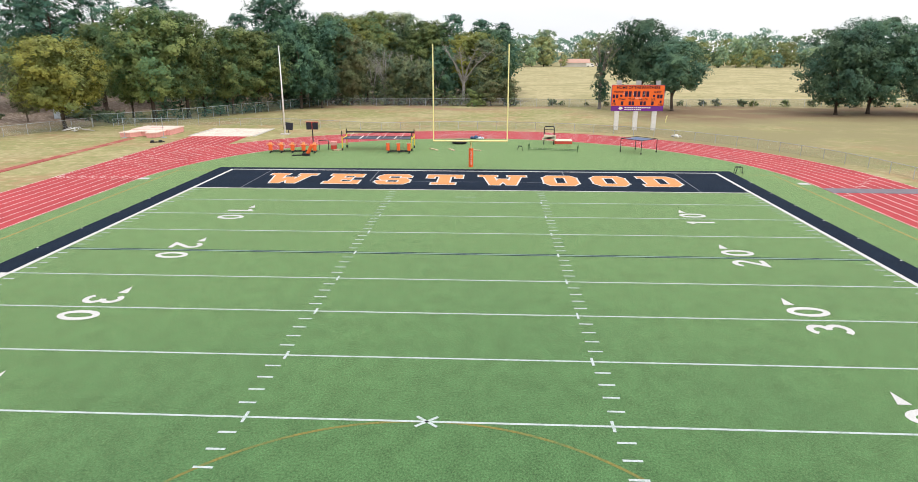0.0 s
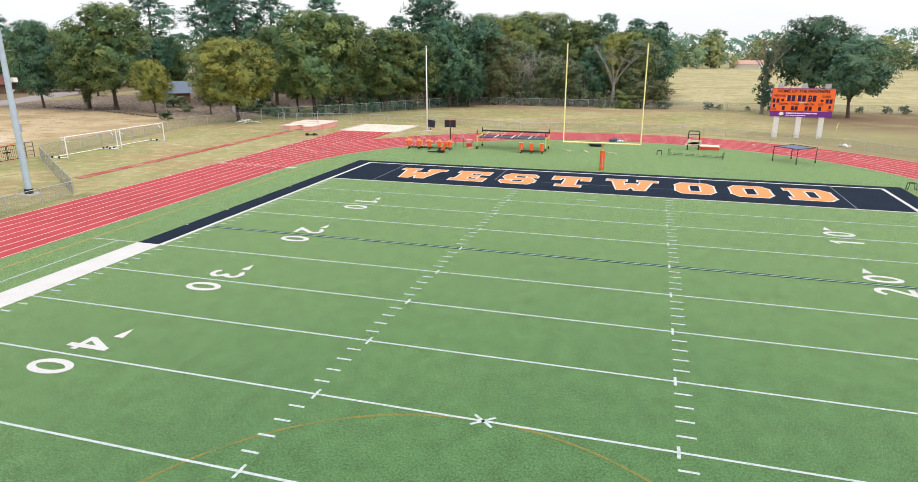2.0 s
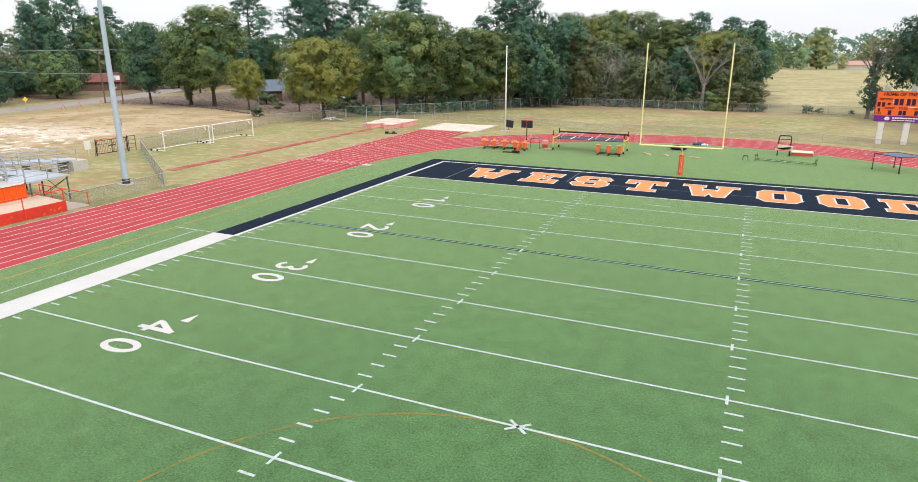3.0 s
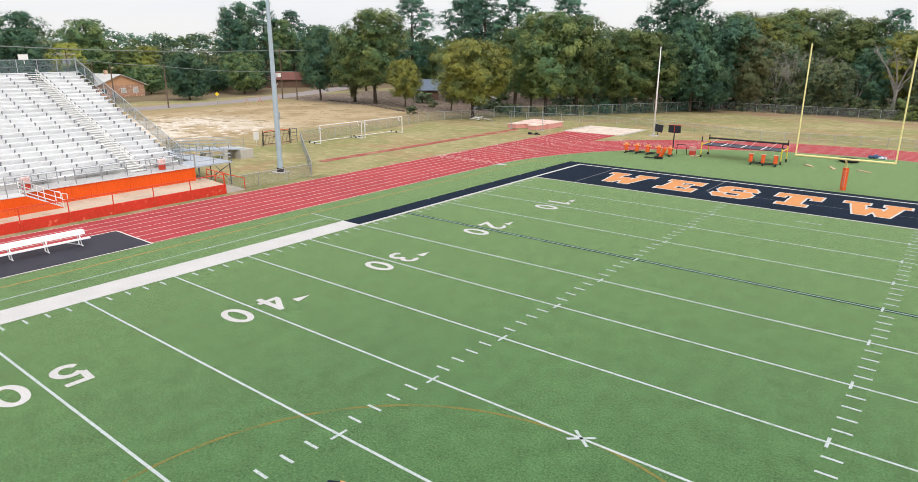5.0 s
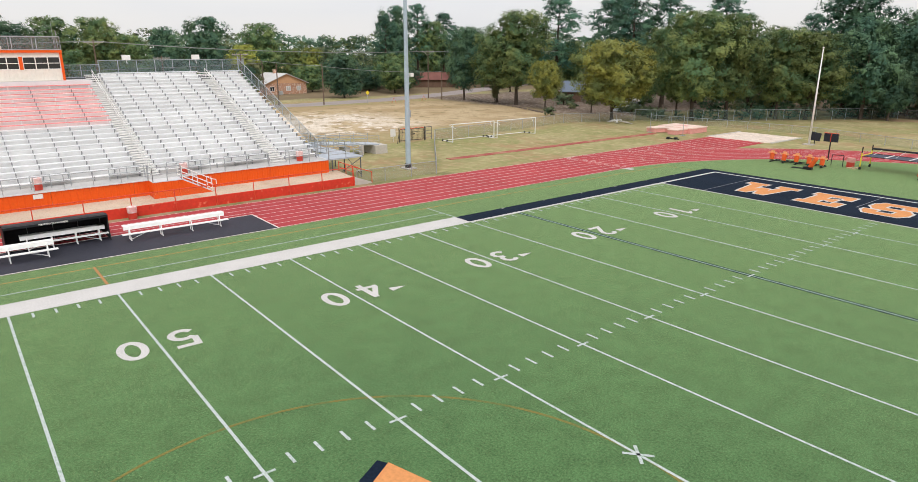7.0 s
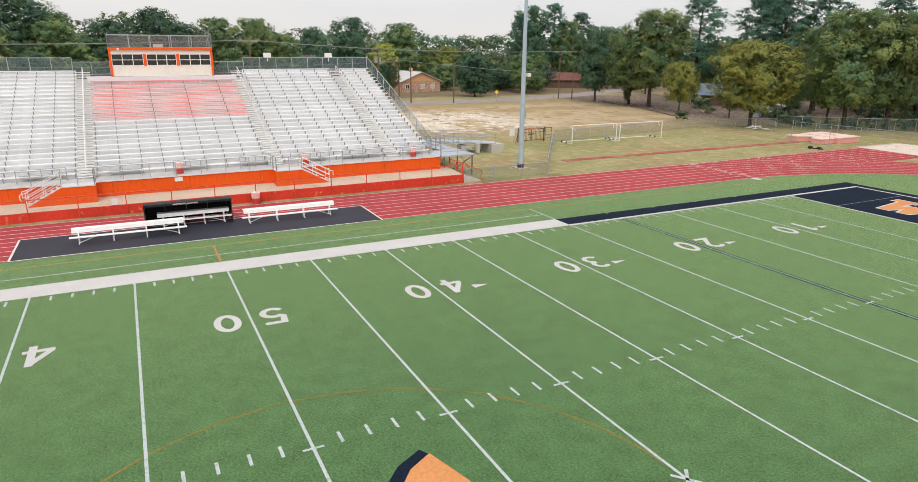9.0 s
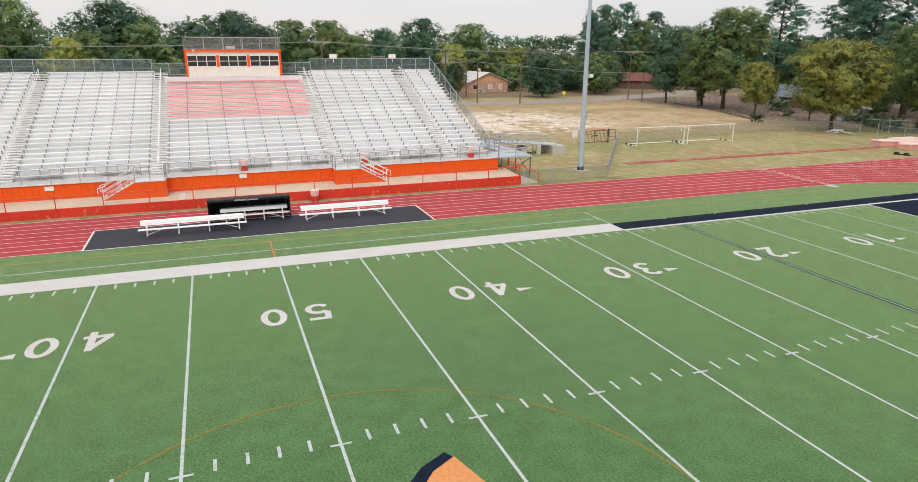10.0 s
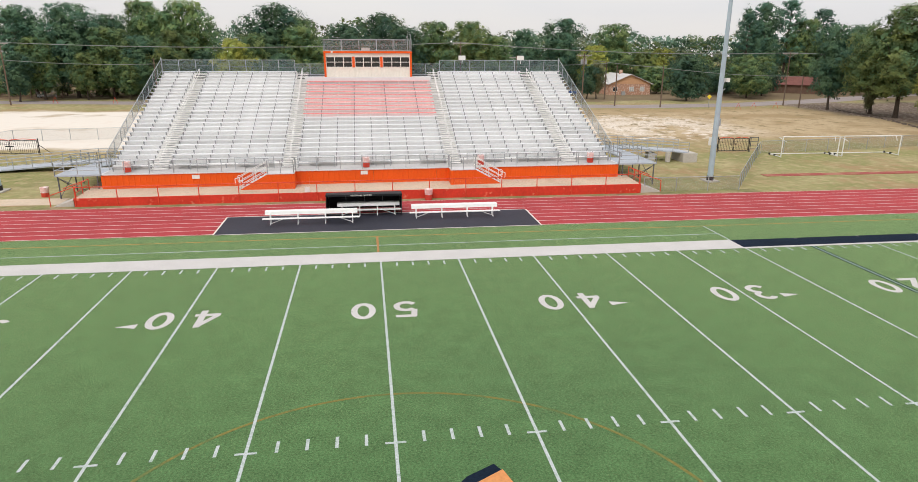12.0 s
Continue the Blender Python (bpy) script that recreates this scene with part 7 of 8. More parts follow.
part("net", Solid().box(0.05, 8.4, 0.1, 2.5, 1.40, 1.415), see_through(mat("dark_blue_netting", (0.07, 0.08, 0.11), 0.8, fine=(5, 0.2)), 0.06), e, "dark blue grey netting")
for x, y, t in ((-0.9, 0.35, 70), (-0.45, 0.2, 80)):
    plain("plank", Solid().box(-0.6, 0.6, -0.12, 0.12, 0, 0.1), WOOD, "short pale wooden plank on the turf", "plank", pose(-15.9 + x, 67.9 + y, 0, 0, 0, t), "loose planks")
for x, y, t in ((-4.9, 69.8, -52), (-2.7, 69.6, -66), (0.2, 69.4, -36)):
    plain("plank", Solid().box(-0.8, 0.8, -0.15, 0.15, 0, 0.09), WOOD, "bare pale wooden plank on the turf", "plank", pose(x, y - 0.6, 0, 0, 0, t), "loose planks")

# tyre and blue bags
e = thing("tractor_tyre", "large black tyre lying on the turf", "tyre", pose(-2.0, 74.6, 0.02))
me = Solid()
ringp = [(0.55, 0.05), (0.85, 0.0), (0.98, 0.12), (0.98, 0.3), (0.85, 0.42), (0.55, 0.38)]
nn = 20
vv = []
for k in range(nn):
    a = 2 * math.pi * k / nn
    vv += [(r * math.cos(a), r * math.sin(a), z) for r, z in ringp]
me.add(vv, [(k * 6 + i, k * 6 + (i + 1) % 6, ((k + 1) % nn) * 6 + (i + 1) % 6, ((k + 1) % nn) * 6 + i) for k in range(nn) for i in range(6)])
smooth(part("tyre_ring", me, BLACK_METAL, e))
BLUE = mat("blue_tarp", (0.045, 0.10, 0.19), 0.6, big=(1.5, 0.3), fine=(5, 0.3), other=((0.6, 0.62, 0.65), 1.6, 0.55, 0.62))
e = thing("equipment_bags", "heap of blue and white equipment bags", "bag", pose(0.1, 79.2, 0))
for i, (x, y, r) in enumerate(((-0.6, 0, 0.28), (-0.1, 0.2, 0.36), (0.4, 0, 0.32), (0.75, 0.2, 0.22))):
    smooth(part("bag", Solid().lathe([(r * 0.5, 0), (r, r * 0.3), (r * 0.95, r * 0.8), (r * 0.4, r * 1.25)], 10, pose(x, y, 0, 12 * i, -9 * i, 30 * i)), BLUE, e))

# push tower, pads, agility ladder, small frames
e = thing("drill_stand", "black tubular drill stand holding pale pads", "drill stand", pose(8.9, 74.3, 0))
part("frame", Solid().path([(0, 0, 0), (0, 0, 2.1), (0.12, 0, 2.3), (1.15, 0, 2.3), (1.27, 0, 2.1), (1.27, 0, 0)], 0.06, 8).bar((0, 0, 1.9), (1.27, 0, 1.9), 0.04, n=6).bar((0, 0.05, 0.05), (0, 1.2, 0.05), 0.05, n=6).bar((1.27, 0.05, 0.05), (1.27, 1.2, 0.05), 0.05, n=6), BLACK_METAL, e)
for z, t in ((1.15, 8), (0.75, -14), (0.9, 10)):
    part("pad", Solid().box(-0.15, 1.45, -0.12, 0.08, z - 0.13, z + 0.13, pose(0, -0.06, 0, 0, t * 0.6)), mat("cream_pad", (0.74, 0.66, 0.48), 0.6, fine=(4, 0.1)) if "cream_pad" not in bpy.data.materials else bpy.data.materials["cream_pad"], e)
e = thing("landing_mat", "low red foam mat with a pale top", "mat", pose(11.5, 75.6, 0))
part("mat_side", Solid().box(-1.1, 1.1, -0.8, 0.8, 0, 0.36), RED_PLASTIC, e)
part("mat_top", Solid().box(-1.12, 1.12, -0.82, 0.82, 0.36, 0.44), bpy.data.materials["cream_pad"], e)
GREEN_PIPE = mat("green_painted_pipe", (0.07, 0.14, 0.05), 0.5, fine=(3, 0.1))
e = thing("agility_ladder", "raised green pipe agility ladder with pale rungs", "agility ladder", pose(6.6, 69.0, 0, 0, 0, -13))
part("side_rail", Solid().bar((0, 0, 0.2), (5.9, 0, 0.2), 0.035, n=6).bar((0, 0.9, 0.2), (5.9, 0.9, 0.2), 0.035, n=6), GREEN_PIPE, e)
for i in range(9):
    part("rung", Solid().bar((0.4 + i * 0.63, 0, 0.2), (0.4 + i * 0.63, 0.9, 0.2), 0.025, n=6), bpy.data.materials["cream_pad"], e)
for x in (0, 5.9):
    part("end_frame", Solid().path([(x, 0, 0), (x, 0, 0.75), (x, 0.45, 0.55), (x, 0.9, 0.75), (x, 0.9, 0)], 0.035, 6), GREEN_PIPE, e)


def small_frame(x, y, k):
    e = thing("step_frame", "small black tubular step frame on the turf", "frame", pose(x, y, 0), "small frames")
    for yy0 in (0, 0.5):
        part("hoop", Solid().path([(-0.32 * k, yy0, 0), (-0.22 * k, yy0, 0.62 * k), (0.3 * k, yy0, 0.62 * k), (0.4 * k, yy0, 0)], 0.03, 6), BLACK_METAL, e)
    part("tie", Solid().bar((-0.3 * k, 0, 0.1), (-0.3 * k, 0.5, 0.1), 0.03, n=6).bar((0.38 * k, 0, 0.1), (0.38 * k, 0.5, 0.1), 0.03, n=6).bar((-0.22 * k, 0, 0.6 * k), (-0.22 * k, 0.5, 0.6 * k), 0.03, n=6), BLACK_METAL, e)


small_frame(5.6, 69.0, 0.8)
small_frame(26.6, 54.8, 1.0)

# square rebound table
e = thing("rebound_frame", "tall black leg frame with a sagging blue net top", "net frame", pose(19.75, 68.4, 0))
legs = [(-2.2, 0.0), (-0.2, -2.0), (2.0, -0.2), (0.0, 2.0)]
for x, y in legs:
    leg = part("leg", Solid().bar((x, y, 0.05), (x, y, 1.62), 0.04, n=8), BLACK_METAL, e)
    part("foot", Solid().bar((x, y - 0.05, 0.10), (x, y + 0.05, 0.10), 0.09, n=10), BLACK_METAL, leg)
part("top_frame", Solid().path([(x, y, 1.62) for x, y in legs] + [(legs[0][0], legs[0][1], 1.62)], 0.034, 8), BLACK_METAL, e)
s = Solid()
N = 8
for j in range(N + 1):
    for i in range(N + 1):
        u, w_ = i / N, j / N
        p = Vector((*legs[0], 0)) * (1 - u) * (1 - w_) + Vector((*legs[1], 0)) * u * (1 - w_) + Vector((*legs[2], 0)) * u * w_ + Vector((*legs[3], 0)) * (1 - u) * w_
        s.v.append((p.x * 0.92, p.y * 0.92, 1.57 - 0.16 * math.sin(math.pi * u) * math.sin(math.pi * w_)))
s.f = [(j * (N + 1) + i, j * (N + 1) + i + 1, (j + 1) * (N + 1) + i + 1, (j + 1) * (N + 1) + i) for j in range(N) for i in range(N)]
smooth(part("net", s, mat("blue_grey_net", (0.11, 0.15, 0.24), 0.7, fine=(4, 0.2)), e, "sagging blue grey net"))

# ---- high jump pad ----
e = thing("high_jump_pad", "faded pink and cream high jump landing pad", "landing pad", pose(-46.6, 82.0, 0))
CREAM_TOP = mat("cream_vinyl_cover", (0.80, 0.62, 0.54), 0.6, big=(0.7, 0.10), fine=(4, 0.08), other=((0.72, 0.45, 0.36), 0.9, 0.58, 0.70))
part("front_mat", Solid().prism([(-2.9, -3.6), (-1.45, -3.6), (-0.65, -2.1), (0.35, -2.1), (0.95, -3.8), (2.2, -3.5), (2.3, -1.0), (-2.6, -1.0)], 0, 0.6), PINK_PLASTIC, e)
part("rear_mat", Solid().box(-2.6, 2.9, -1.0, 3.4, 0, 0.72), PINK_PLASTIC, e)
part("front_cover", Solid().prism([(-3.0, -3.7), (-1.4, -3.7), (-0.6, -2.2), (0.3, -2.2), (0.9, -3.9), (2.3, -3.6), (2.4, -0.98), (-2.7, -0.98)], 0.6, 0.72), CREAM_TOP, e)
e_mark = Solid().prism([(-0.9, 0.5), (0.2, 1.3), (1.2, 0.6), (0.9, 1.7), (0.1, 1.9), (-0.8, 1.5)], 0.845, 0.85)
part("rear_cover", Solid().box(-2.7, 3.0, -0.96, 3.5, 0.72, 0.84), CREAM_TOP, e)
part("faded_emblem", e_mark, PINK_PLASTIC, e, "faded red emblem shape")
for x, y in ((-2.2, -3.9), (3.2, -3.6)):
    plain("jump_standard", Solid().bar((0, 0, 0), (0, 0, 2.9), 0.04, n=6).box(-0.3, 0.3, -0.3, 0.3, -0.02, 0.05), STEEL, "tall thin high jump standard", "jump standard", pose(-46.6 + x, 82 + y + 0.2, 0), "jump standards")
plain("starting_blocks", Solid().box(-0.9, 0.9, -0.12, 0.12, 0, 0.12).box(-0.8, -0.4, -0.3, 0.3, 0, 0.3).box(0.2, 0.6, -0.3, 0.3, 0, 0.28), BLACK_METAL, "black starting blocks lying in dry grass", "starting blocks", pose(-42.0, 74.0, -0.03, 0, 0, 20))
e = thing("scrap_pile", "heap of white pipe hurdles and boards on grass", "scrap", pose(-60.5, 85.0, 0))
rg = random.Random(3)
for i in range(9):
    a = rg.uniform(0, 180)
    part("pipe", Solid().bar((rg.uniform(-1.5, 1), rg.uniform(-1, 1), 0.1 + 0.1 * rg.random()), (rg.uniform(-1, 2.5), rg.uniform(-1, 1), 0.2 + 0.6 * rg.random()), 0.05, n=6), WHITE_METAL, e)
for i in range(3):
    part("board", Solid().box(-0.9, 0.9, -0.2, 0.2, 0, 0.05, pose(rg.uniform(-2, 3), rg.uniform(-1, 1), 0.1, rg.uniform(0, 50), rg.uniform(-30, 30), rg.uniform(0, 180))), CONCRETE_PALE, e)

e = thing("cloth_heap", "small heap of pale cloth and bags on grass", "heap", pose(28.0, 82.9, -0.03) @ Matrix.Scale(0.75, 4))
for i, (x, y, k) in enumerate(((-0.5, 0.0, 0.42), (0.15, 0.2, 0.5), (0.7, -0.1, 0.36), (0.2, -0.35, 0.3))):
    smooth(part("bag", Solid().lathe([(0.3 * k, 0.0), (k, 0.12), (0.95 * k, 0.5 * k), (0.5 * k, 0.85 * k), (0.08, 0.95 * k)], 9, pose(x, y, 0, 9 * i, -12 * i, 40 * i)), WHITE_PLASTIC if i % 2 else CONCRETE_PALE, e))
plain("marker_post", Solid().bar((0, 0, 0), (0, 0, 0.8), 0.07, n=8).bar((0, 0, 0.8), (0.08, 0, 1.15), 0.055, n=8), GOAL_YELLOW, "short leaning pale yellow marker post in grass", "post", pose(31.4, 101.8, -0.03, 0, 6, 0))

# ---- road, houses, poles beyond ----
s = Solid().ribbon([(-165, -320), (-152, -120), (-146, -66), (-137, 0), (-128, 60), (-131, 85), (-141, 112), (-165, 160), (-190, 210)], 8.5, -0.012)
paint("road", s, ROAD, "pale asphalt road beyond the dirt lot", "road")


ARM_GREY = mat("weathered_arm_wood", (0.36, 0.34, 0.31), 0.9, fine=(4, 0.15))


def utility_pole(x, y, h, arm=True, turn=80, gear=False):
    e = thing("utility_pole", "weathered wooden utility pole", "utility pole", pose(x, y, 0, 0, 0, turn), "utility poles")
    part("pole", Solid().bar((0, 0, -0.1), (0, 0, h), 0.17, 0.11, 8), WOOD_POLE, e)
    if arm:
        part("cross_arm", Solid().box(-1.7, 1.7, -0.08, 0.08, h - 0.60, h - 0.42).bar((-1.2, 0, h - 0.55), (0, 0, h - 1.3), 0.05, n=5).bar((1.2, 0, h - 0.55), (0, 0, h - 1.3), 0.05, n=5), ARM_GREY, e, "pale weathered cross arm with braces")
        for i in (-1.55, -0.8, 0.8, 1.55):
            part("insulator", Solid().bar((i, 0, h - 0.4), (i, 0, h - 0.2), 0.05, n=6), STEEL, e)
    if gear:
        for dx in (-0.45, 0.0, 0.45):
            part("transformer", Solid().bar((dx, 0.35, h - 2.4), (dx, 0.35, h - 1.4), 0.26, n=10), STEEL, e, "pale grey transformer can")


for x, y, h, arm, gear in ((-134, 20.5, 13.7, True, False), (-150, 36.7, 10.6, True, False), (-133, 48.3, 11.4, True, True), (-130, 55.0, 8.9, False, False), (-126.0, 64.0, 8.9, False, False), (-129, 95.5, 12.0, True, False), (-123, 95.3, 7.0, False, False), (-136, -44.0, 9.8, False, False), (-140, -75.0, 13.0, True, False), (-150, -170, 12.8, True, False), (-160, 200, 13.3, True, False), (-150, 60, 9.2, False, False)):
    utility_pole(x, y, h, arm, gear=gear)
WIRE_GREY = mat("weathered_wire", (0.26, 0.28, 0.27), 0.6, fine=(2, 0.1))
for a, b, sag in (((-150, -170, 12.5), (-140, -75, 12.7), 0.8), ((-140, -75, 12.7), (-134, 20.5, 13.4), 1.0), ((-134, 20.5, 13.4), (-129, 95.5, 11.7), 1.0), ((-129, 95.5, 11.7), (-160, 200, 13), 1.0), ((-140, -75, 9.2), (-136, -44, 8.6), 0.4), ((-136, -44, 8.6), (-150, 60, 8.8), 1.0), ((-126, 64, 8.4), (-123, 95.3, 6.8), 0.5), ((-133, 48.3, 10.2), (-126, 64, 8.5), 0.3)):
    a, b = Vector(a), Vector(b)
    pts = [a.lerp(b, t) - Vector((0, 0, 4 * sag * t * (1 - t))) for t in [i / 12 for i in range(13)]]
    for d in ((-0.5, 0.5) if sag >= 0.8 else (0,)):
        plain("overhead_wire", Solid().tube([p + Vector((d, 0, 0.05 * d)) for p in pts], 0.045, 5), WIRE_GREY, "grey overhead power line between poles", "power line", group="power lines")

ROOF_PALE = mat("pale_metal_roof", (0.60, 0.59, 0.57), 0.5, 0.1, big=(0.3, 0.08), fine=(2, 0.06))
ROOF_RED = mat("dark_red_shingle_roof", (0.20, 0.085, 0.07), 0.9, big=(0.5, 0.15), fine=(4, 0.12))
BRICK = mat("orange_brown_brick", (0.47, 0.26, 0.17), 0.9, big=(0.8, 0.15), fine=(5, 0.3), other=((0.60, 0.46, 0.36), 2.2, 0.50, 0.62))
TAN = mat("tan_gable_board", (0.62, 0.36, 0.20), 0.8, fine=(4, 0.08))
BROWN_WALL = mat("brown_wall_board", (0.16, 0.10, 0.07), 0.9, big=(0.6, 0.15), fine=(4, 0.12))


BLIND = mat("pale_window_blind", (0.50, 0.50, 0.48), 0.3, fine=(6, 0.15), spec=0.5)


def house(x, y, turn, w, d, h, rise, wall_m, roof_m, gable_m, label, windows=((-0.25,), (0.2,)), chimney=True):
    """Gabled house; the gable end faces local -y... the long roof runs along local y."""
    e = thing("house", label, "house", pose(x, y, 0, 0, 0, turn))
    part("wall", Solid().box(-w / 2, w / 2, 0, d, -0.1, h), wall_m, e)
    g = Solid().add([(-w / 2, -0.02, h), (w / 2, -0.02, h), (0, -0.02, h + rise), (-w / 2, d, h), (w / 2, d, h), (0, d, h + rise)], [(0, 1, 2), (5, 4, 3), (0, 3, 4, 1)])
    part("gable", g, gable_m, e)
    o = 0.6
    r = Solid()
    for sx in (-1, 1):
        zl = h - rise * o / (w / 2)
        a = [(0, -o, h + rise + 0.05), (sx * (w / 2 + o), -o, zl + 0.05), (sx * (w / 2 + o), d + o, zl + 0.05), (0, d + o, h + rise + 0.05)]
        r.add(a + [(p[0], p[1], p[2] + 0.14) for p in a], [(0, 1, 2, 3), (7, 6, 5, 4), (0, 1, 5, 4), (1, 2, 6, 5), (2, 3, 7, 6), (3, 0, 4, 7)])
    part("roof", r, roof_m, e)
    for wx, *shut in windows:
        f = part("window", Solid().box(wx * w - 0.7, wx * w + 0.7, -0.06, 0.0, 0.9, 2.2), WHITE_METAL, e)
        part("pane", Solid().box(wx * w - 0.6, wx * w - 0.04, -0.08, -0.05, 1.0, 2.1).box(wx * w + 0.04, wx * w + 0.6, -0.08, -0.05, 1.0, 2.1), GLASS if shut else BLIND, f, "dark open window" if shut else "")
    if chimney:
        part("chimney", Solid().box(-0.5, 0.3, d * 0.35, d * 0.35 + 0.8, h + rise - 0.6, h + rise + 1.1), BRICK, e)


house(-166.5, 73.5, 94, 12.5, 17, 3.0, 2.5, BRICK, ROOF_PALE, TAN, "brick house with a pale metal gable roof", ((-0.36, 1), (0.04,), (0.3,)))
plain("air_conditioner", Solid().box(-0.5, 0.5, -0.4, 0.4, 0, 0.95).bar((0, 0, 0.95), (0, 0, 1.02), 0.36, n=12), STEEL, "grey outdoor air conditioner beside the brick house", "air conditioner", pose(-165.6, 71.2, -0.03, 0, 0, 94))
house(-178.0, 124.5, -35, 9.0, 16, 2.6, 2.0, BROWN_WALL, ROOF_RED, BROWN_WALL, "low brown house with a dark red shingle roof", ((-0.2,), (0.2,)), False)
house(-102.0, 117.0, -50, 5.5, 4.5, 2.6, 2.0, BROWN_WALL, mat("slate_blue_roof", (0.20, 0.25, 0.32), 0.8, fine=(3, 0.1)), BROWN_WALL, "house with a slate blue roof among trees", ((0.2,),), False)
house(-73.0, 103.5, 25, 4.6, 6.0, 2.2, 0.7, mat("pale_blue_shed_wall", (0.42, 0.48, 0.52), 0.7, fine=(3, 0.1)), ROOF_PALE, bpy.data.materials["pale_blue_shed_wall"], "small pale blue shed behind the trees", ((0.0,),), False)
house(69.0, 456.0, 90, 11, 19, 2.7, 2.2, mat("far_white_wall", (0.60, 0.57, 0.53), 0.8, fine=(1, 0.1)), mat("far_red_roof", (0.50, 0.31, 0.24), 0.9, fine=(1, 0.12)), bpy.data.materials["far_white_wall"], "long low far building with a red roof", ((-0.3,), (0.0,), (0.3,)), False)

e = thing("road_sign", "yellow diamond road warning sign on a post", "road sign", pose(-123.5, 74.0, 0, 0, 0, 75))
part("post", Solid().bar((0, 0, 0), (0, 0, 2.6), 0.05, n=6), STEEL, e)
part("sign_face", Solid().add([(0, -0.06, 1.9), (0.5, -0.06, 2.4), (0, -0.06, 2.9), (-0.5, -0.06, 2.4), (0, -0.03, 1.9), (0.5, -0.03, 2.4), (0, -0.03, 2.9), (-0.5, -0.03, 2.4)], [(0, 1, 2, 3), (7, 6, 5, 4), (0, 1, 5, 4), (1, 2, 6, 5), (2, 3, 7, 6), (3, 0, 4, 7)]), YELLOW_METAL, e)
for x, y in ((-121, 82.5), (-119.5, 78), (-121.5, 88)):
    plain("driveway_rail", Solid().bar((0, 0, 0), (0.6, 0, 1.3), 0.03, n=6).bar((0.6, 0, 1.3), (1.2, 0, 0), 0.03, n=6), RED_STEEL, "red angled pipe barrier beside the road", "barrier", pose(x, y, 0, 0, 0, 80), "road barriers")
for x, y in ((-141, -55), (-143, -68), (-136, -40)):
    plain("driveway_rail", Solid().bar((0, 0, 0), (0.6, 0, 1.5), 0.035, n=6).bar((0.6, 0, 1.5), (1.2, 0, 0), 0.035, n=6), RED_STEEL, "red angled pipe barrier beside the road", "barrier", pose(x, y, 0, 0, 0, 80), "road barriers")
e = thing("farm_gate", "grey tubular farm gate across the road", "gate", pose(-161, -79, 0, 0, 0, 82))
for i in range(5):
    part("gate_rail", Solid().bar((0, 0, 0.3 + 0.28 * i), (4.6, 0, 0.3 + 0.28 * i), 0.04, n=6), STEEL, e)
for x, z0, k in ((0, 0, 0.06), (4.6, 0, 0.06), (2.3, 0.3, 0.04)):
    part("gate_upright", Solid().bar((x, 0, z0), (x, 0, 1.46), k, n=6), STEEL, e)
for x in (-1.5, 6.2):
    part("gate_post", Solid().bar((x, 0, -0.1), (x, 0, 1.8), 0.14, n=8), WOOD_POLE, e)


# ---- parked vehicles and board fence by the houses ----
def white_van(x, y, turn):
    e = thing("parked_van", "white van parked beside the far building", "van", pose(x, y, -0.03, 0, 0, turn), "parked vans")
    part("body", Solid().add([(-2.6, -1, 0.4), (2.6, -1, 0.4), (2.6, 1, 0.4), (-2.6, 1, 0.4), (-2.6, -0.95, 2.3), (1.4, -0.95, 2.3), (1.4, 0.95, 2.3), (-2.6, 0.95, 2.3), (2.6, -1, 1.2), (2.6, 1, 1.2)], [(3, 2, 1, 0), (4, 5, 6, 7), (0, 1, 8, 5, 4), (2, 3, 7, 6, 9), (3, 0, 4, 7), (1, 2, 9, 8), (8, 9, 6, 5)]), WHITE_PLASTIC, e)
    part("side_window", Solid().box(0.4, 1.5, -1.02, -0.99, 1.35, 2.0), GLASS, e)
    for wx in (-1.6, 1.7):
        for wy in (-0.9, 0.9):
            part("wheel", Solid().bar((wx, wy - 0.1, 0.4), (wx, wy + 0.1, 0.4), 0.4, n=12), BLACK_METAL, e)


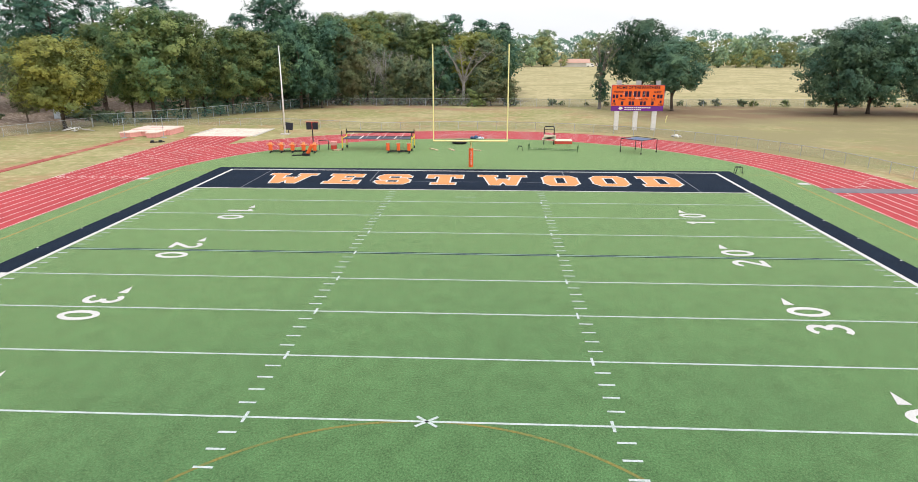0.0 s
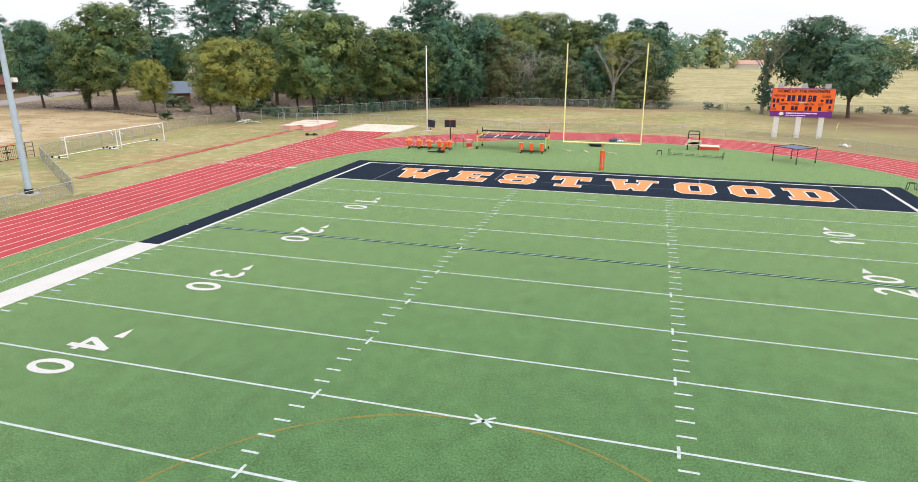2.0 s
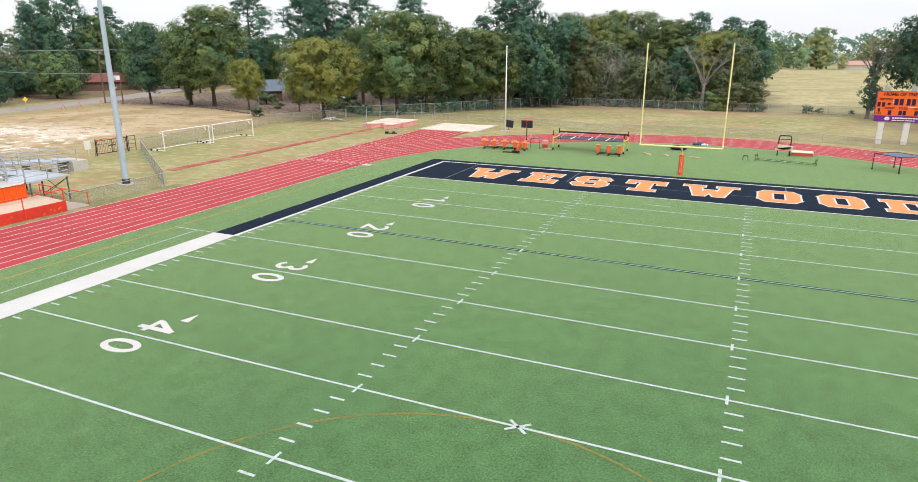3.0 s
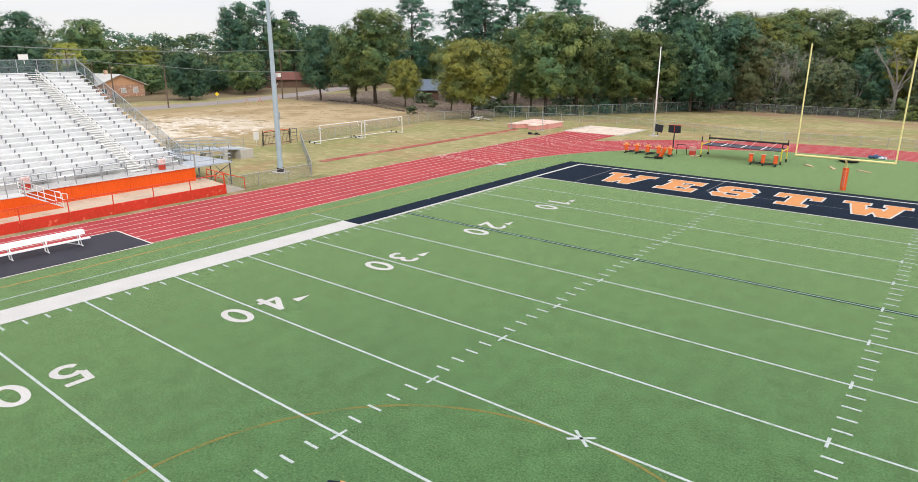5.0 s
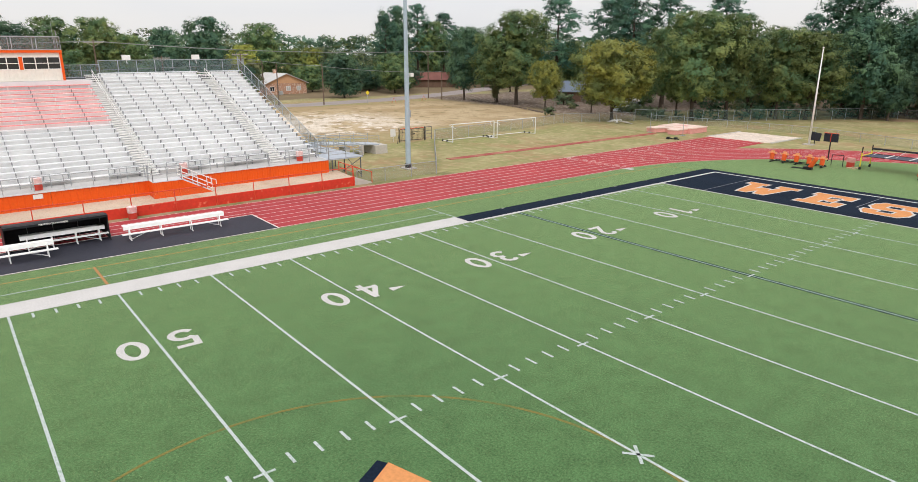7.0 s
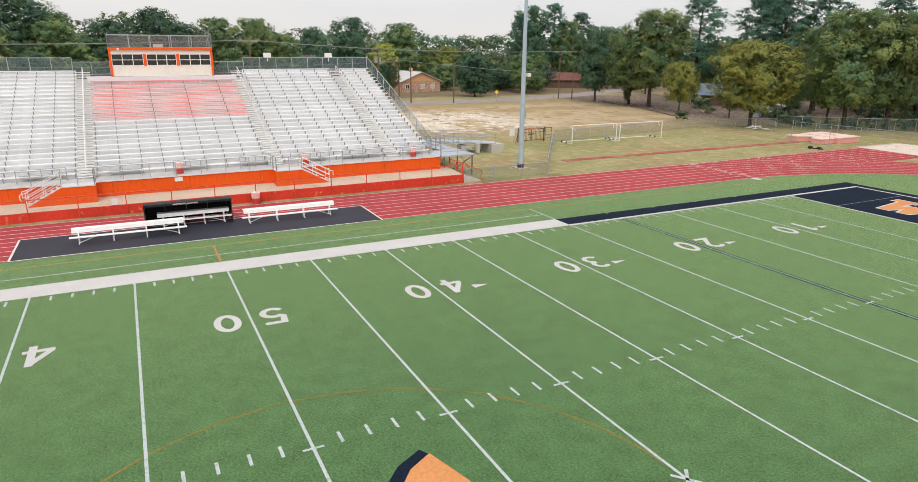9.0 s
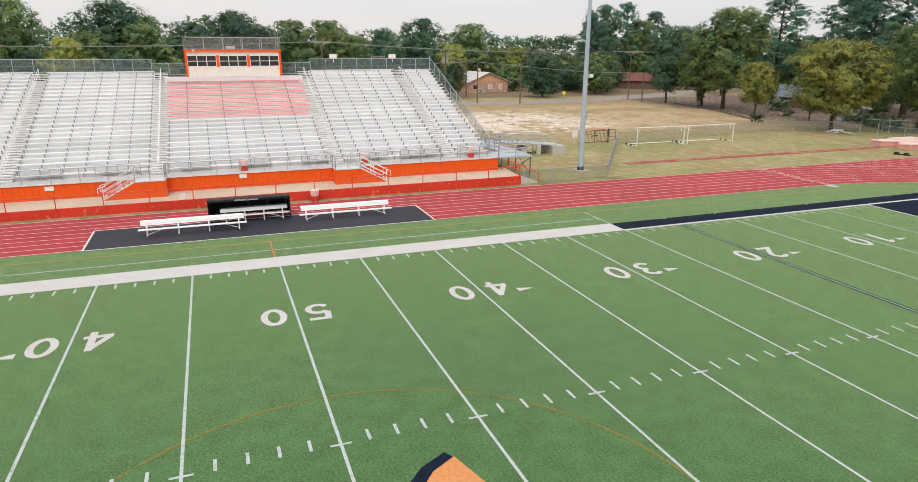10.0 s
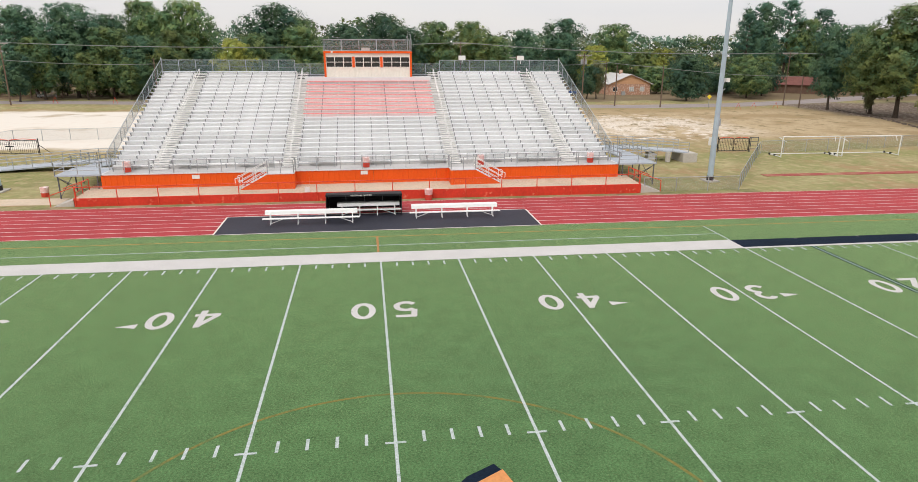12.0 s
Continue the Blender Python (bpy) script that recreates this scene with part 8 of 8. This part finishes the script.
white_van(68.5, 444.0, 5)
white_van(75.5, 445.5, 0)
e = thing("parked_car", "blue car parked beside the brick house", "car", pose(-168, 56, 0, 0, 0, 80))
CAR_BLUE = mat("blue_car_paint", (0.02, 0.06, 0.22), 0.3, spec=0.5)
part("body", Solid().prism([(-2.2, -0.85), (2.2, -0.85), (2.3, 0), (2.2, 0.85), (-2.2, 0.85), (-2.3, 0)], 0.3, 0.95), CAR_BLUE, e)
part("cabin", Solid().add([(-1.5, -0.75, 0.95), (1.2, -0.75, 0.95), (1.2, 0.75, 0.95), (-1.5, 0.75, 0.95), (-1.0, -0.6, 1.5), (0.5, -0.6, 1.5), (0.5, 0.6, 1.5), (-1.0, 0.6, 1.5)], [(0, 1, 2, 3), (4, 5, 6, 7), (0, 1, 5, 4), (1, 2, 6, 5), (2, 3, 7, 6), (3, 0, 4, 7)]), GLASS, e, "dark glass cabin")
for x in (-1.35, 1.4):
    for y in (-0.8, 0.8):
        part("wheel", Solid().bar((x, y - 0.1, 0.33), (x, y + 0.1, 0.33), 0.33, n=14), BLACK_METAL, e)
e = thing("board_fence", "dark weathered wooden board fence under the trees", "fence", pose(-172, 92, 0, 0, 0, 78))
for i in range(60):
    part("board", Solid().box(i * 0.3, i * 0.3 + 0.26, 0, 0.04, 0, 1.7 + 0.05 * (i * 7 % 3)), WOOD_POLE, e)
part("fence_rail", Solid().box(0, 18, 0.04, 0.1, 0.4, 0.5).box(0, 18, 0.04, 0.1, 1.3, 1.4), WOOD_POLE, e)

# row of edging stones along the yard
EDGE_STONE = mat("dark_edging_stone", (0.16, 0.13, 0.11), 0.95, fine=(8, 0.25), rand=0.2)
stone_mesh = Solid().prism([(-0.32, -0.16), (-0.12, -0.22), (0.26, -0.18), (0.34, 0.05), (0.15, 0.2), (-0.25, 0.17)], -0.05, 0.22).mesh("edging_stone", EDGE_STONE)
rg = random.Random(21)
for i in range(34):
    t = i / 33
    x = -116 + 34 * t
    y = 99.5 - 10.6 * t + 1.2 * math.sin(3.1 * t)
    ob = new("edging_stone", stone_mesh)
    tagged(ob, "rough dark edging stone along the yard", "stone", "edging stones")
    ob.matrix_world = pose(x + rg.uniform(-0.15, 0.15), y + rg.uniform(-0.15, 0.15), -0.03, 0, 0, rg.uniform(0, 360))
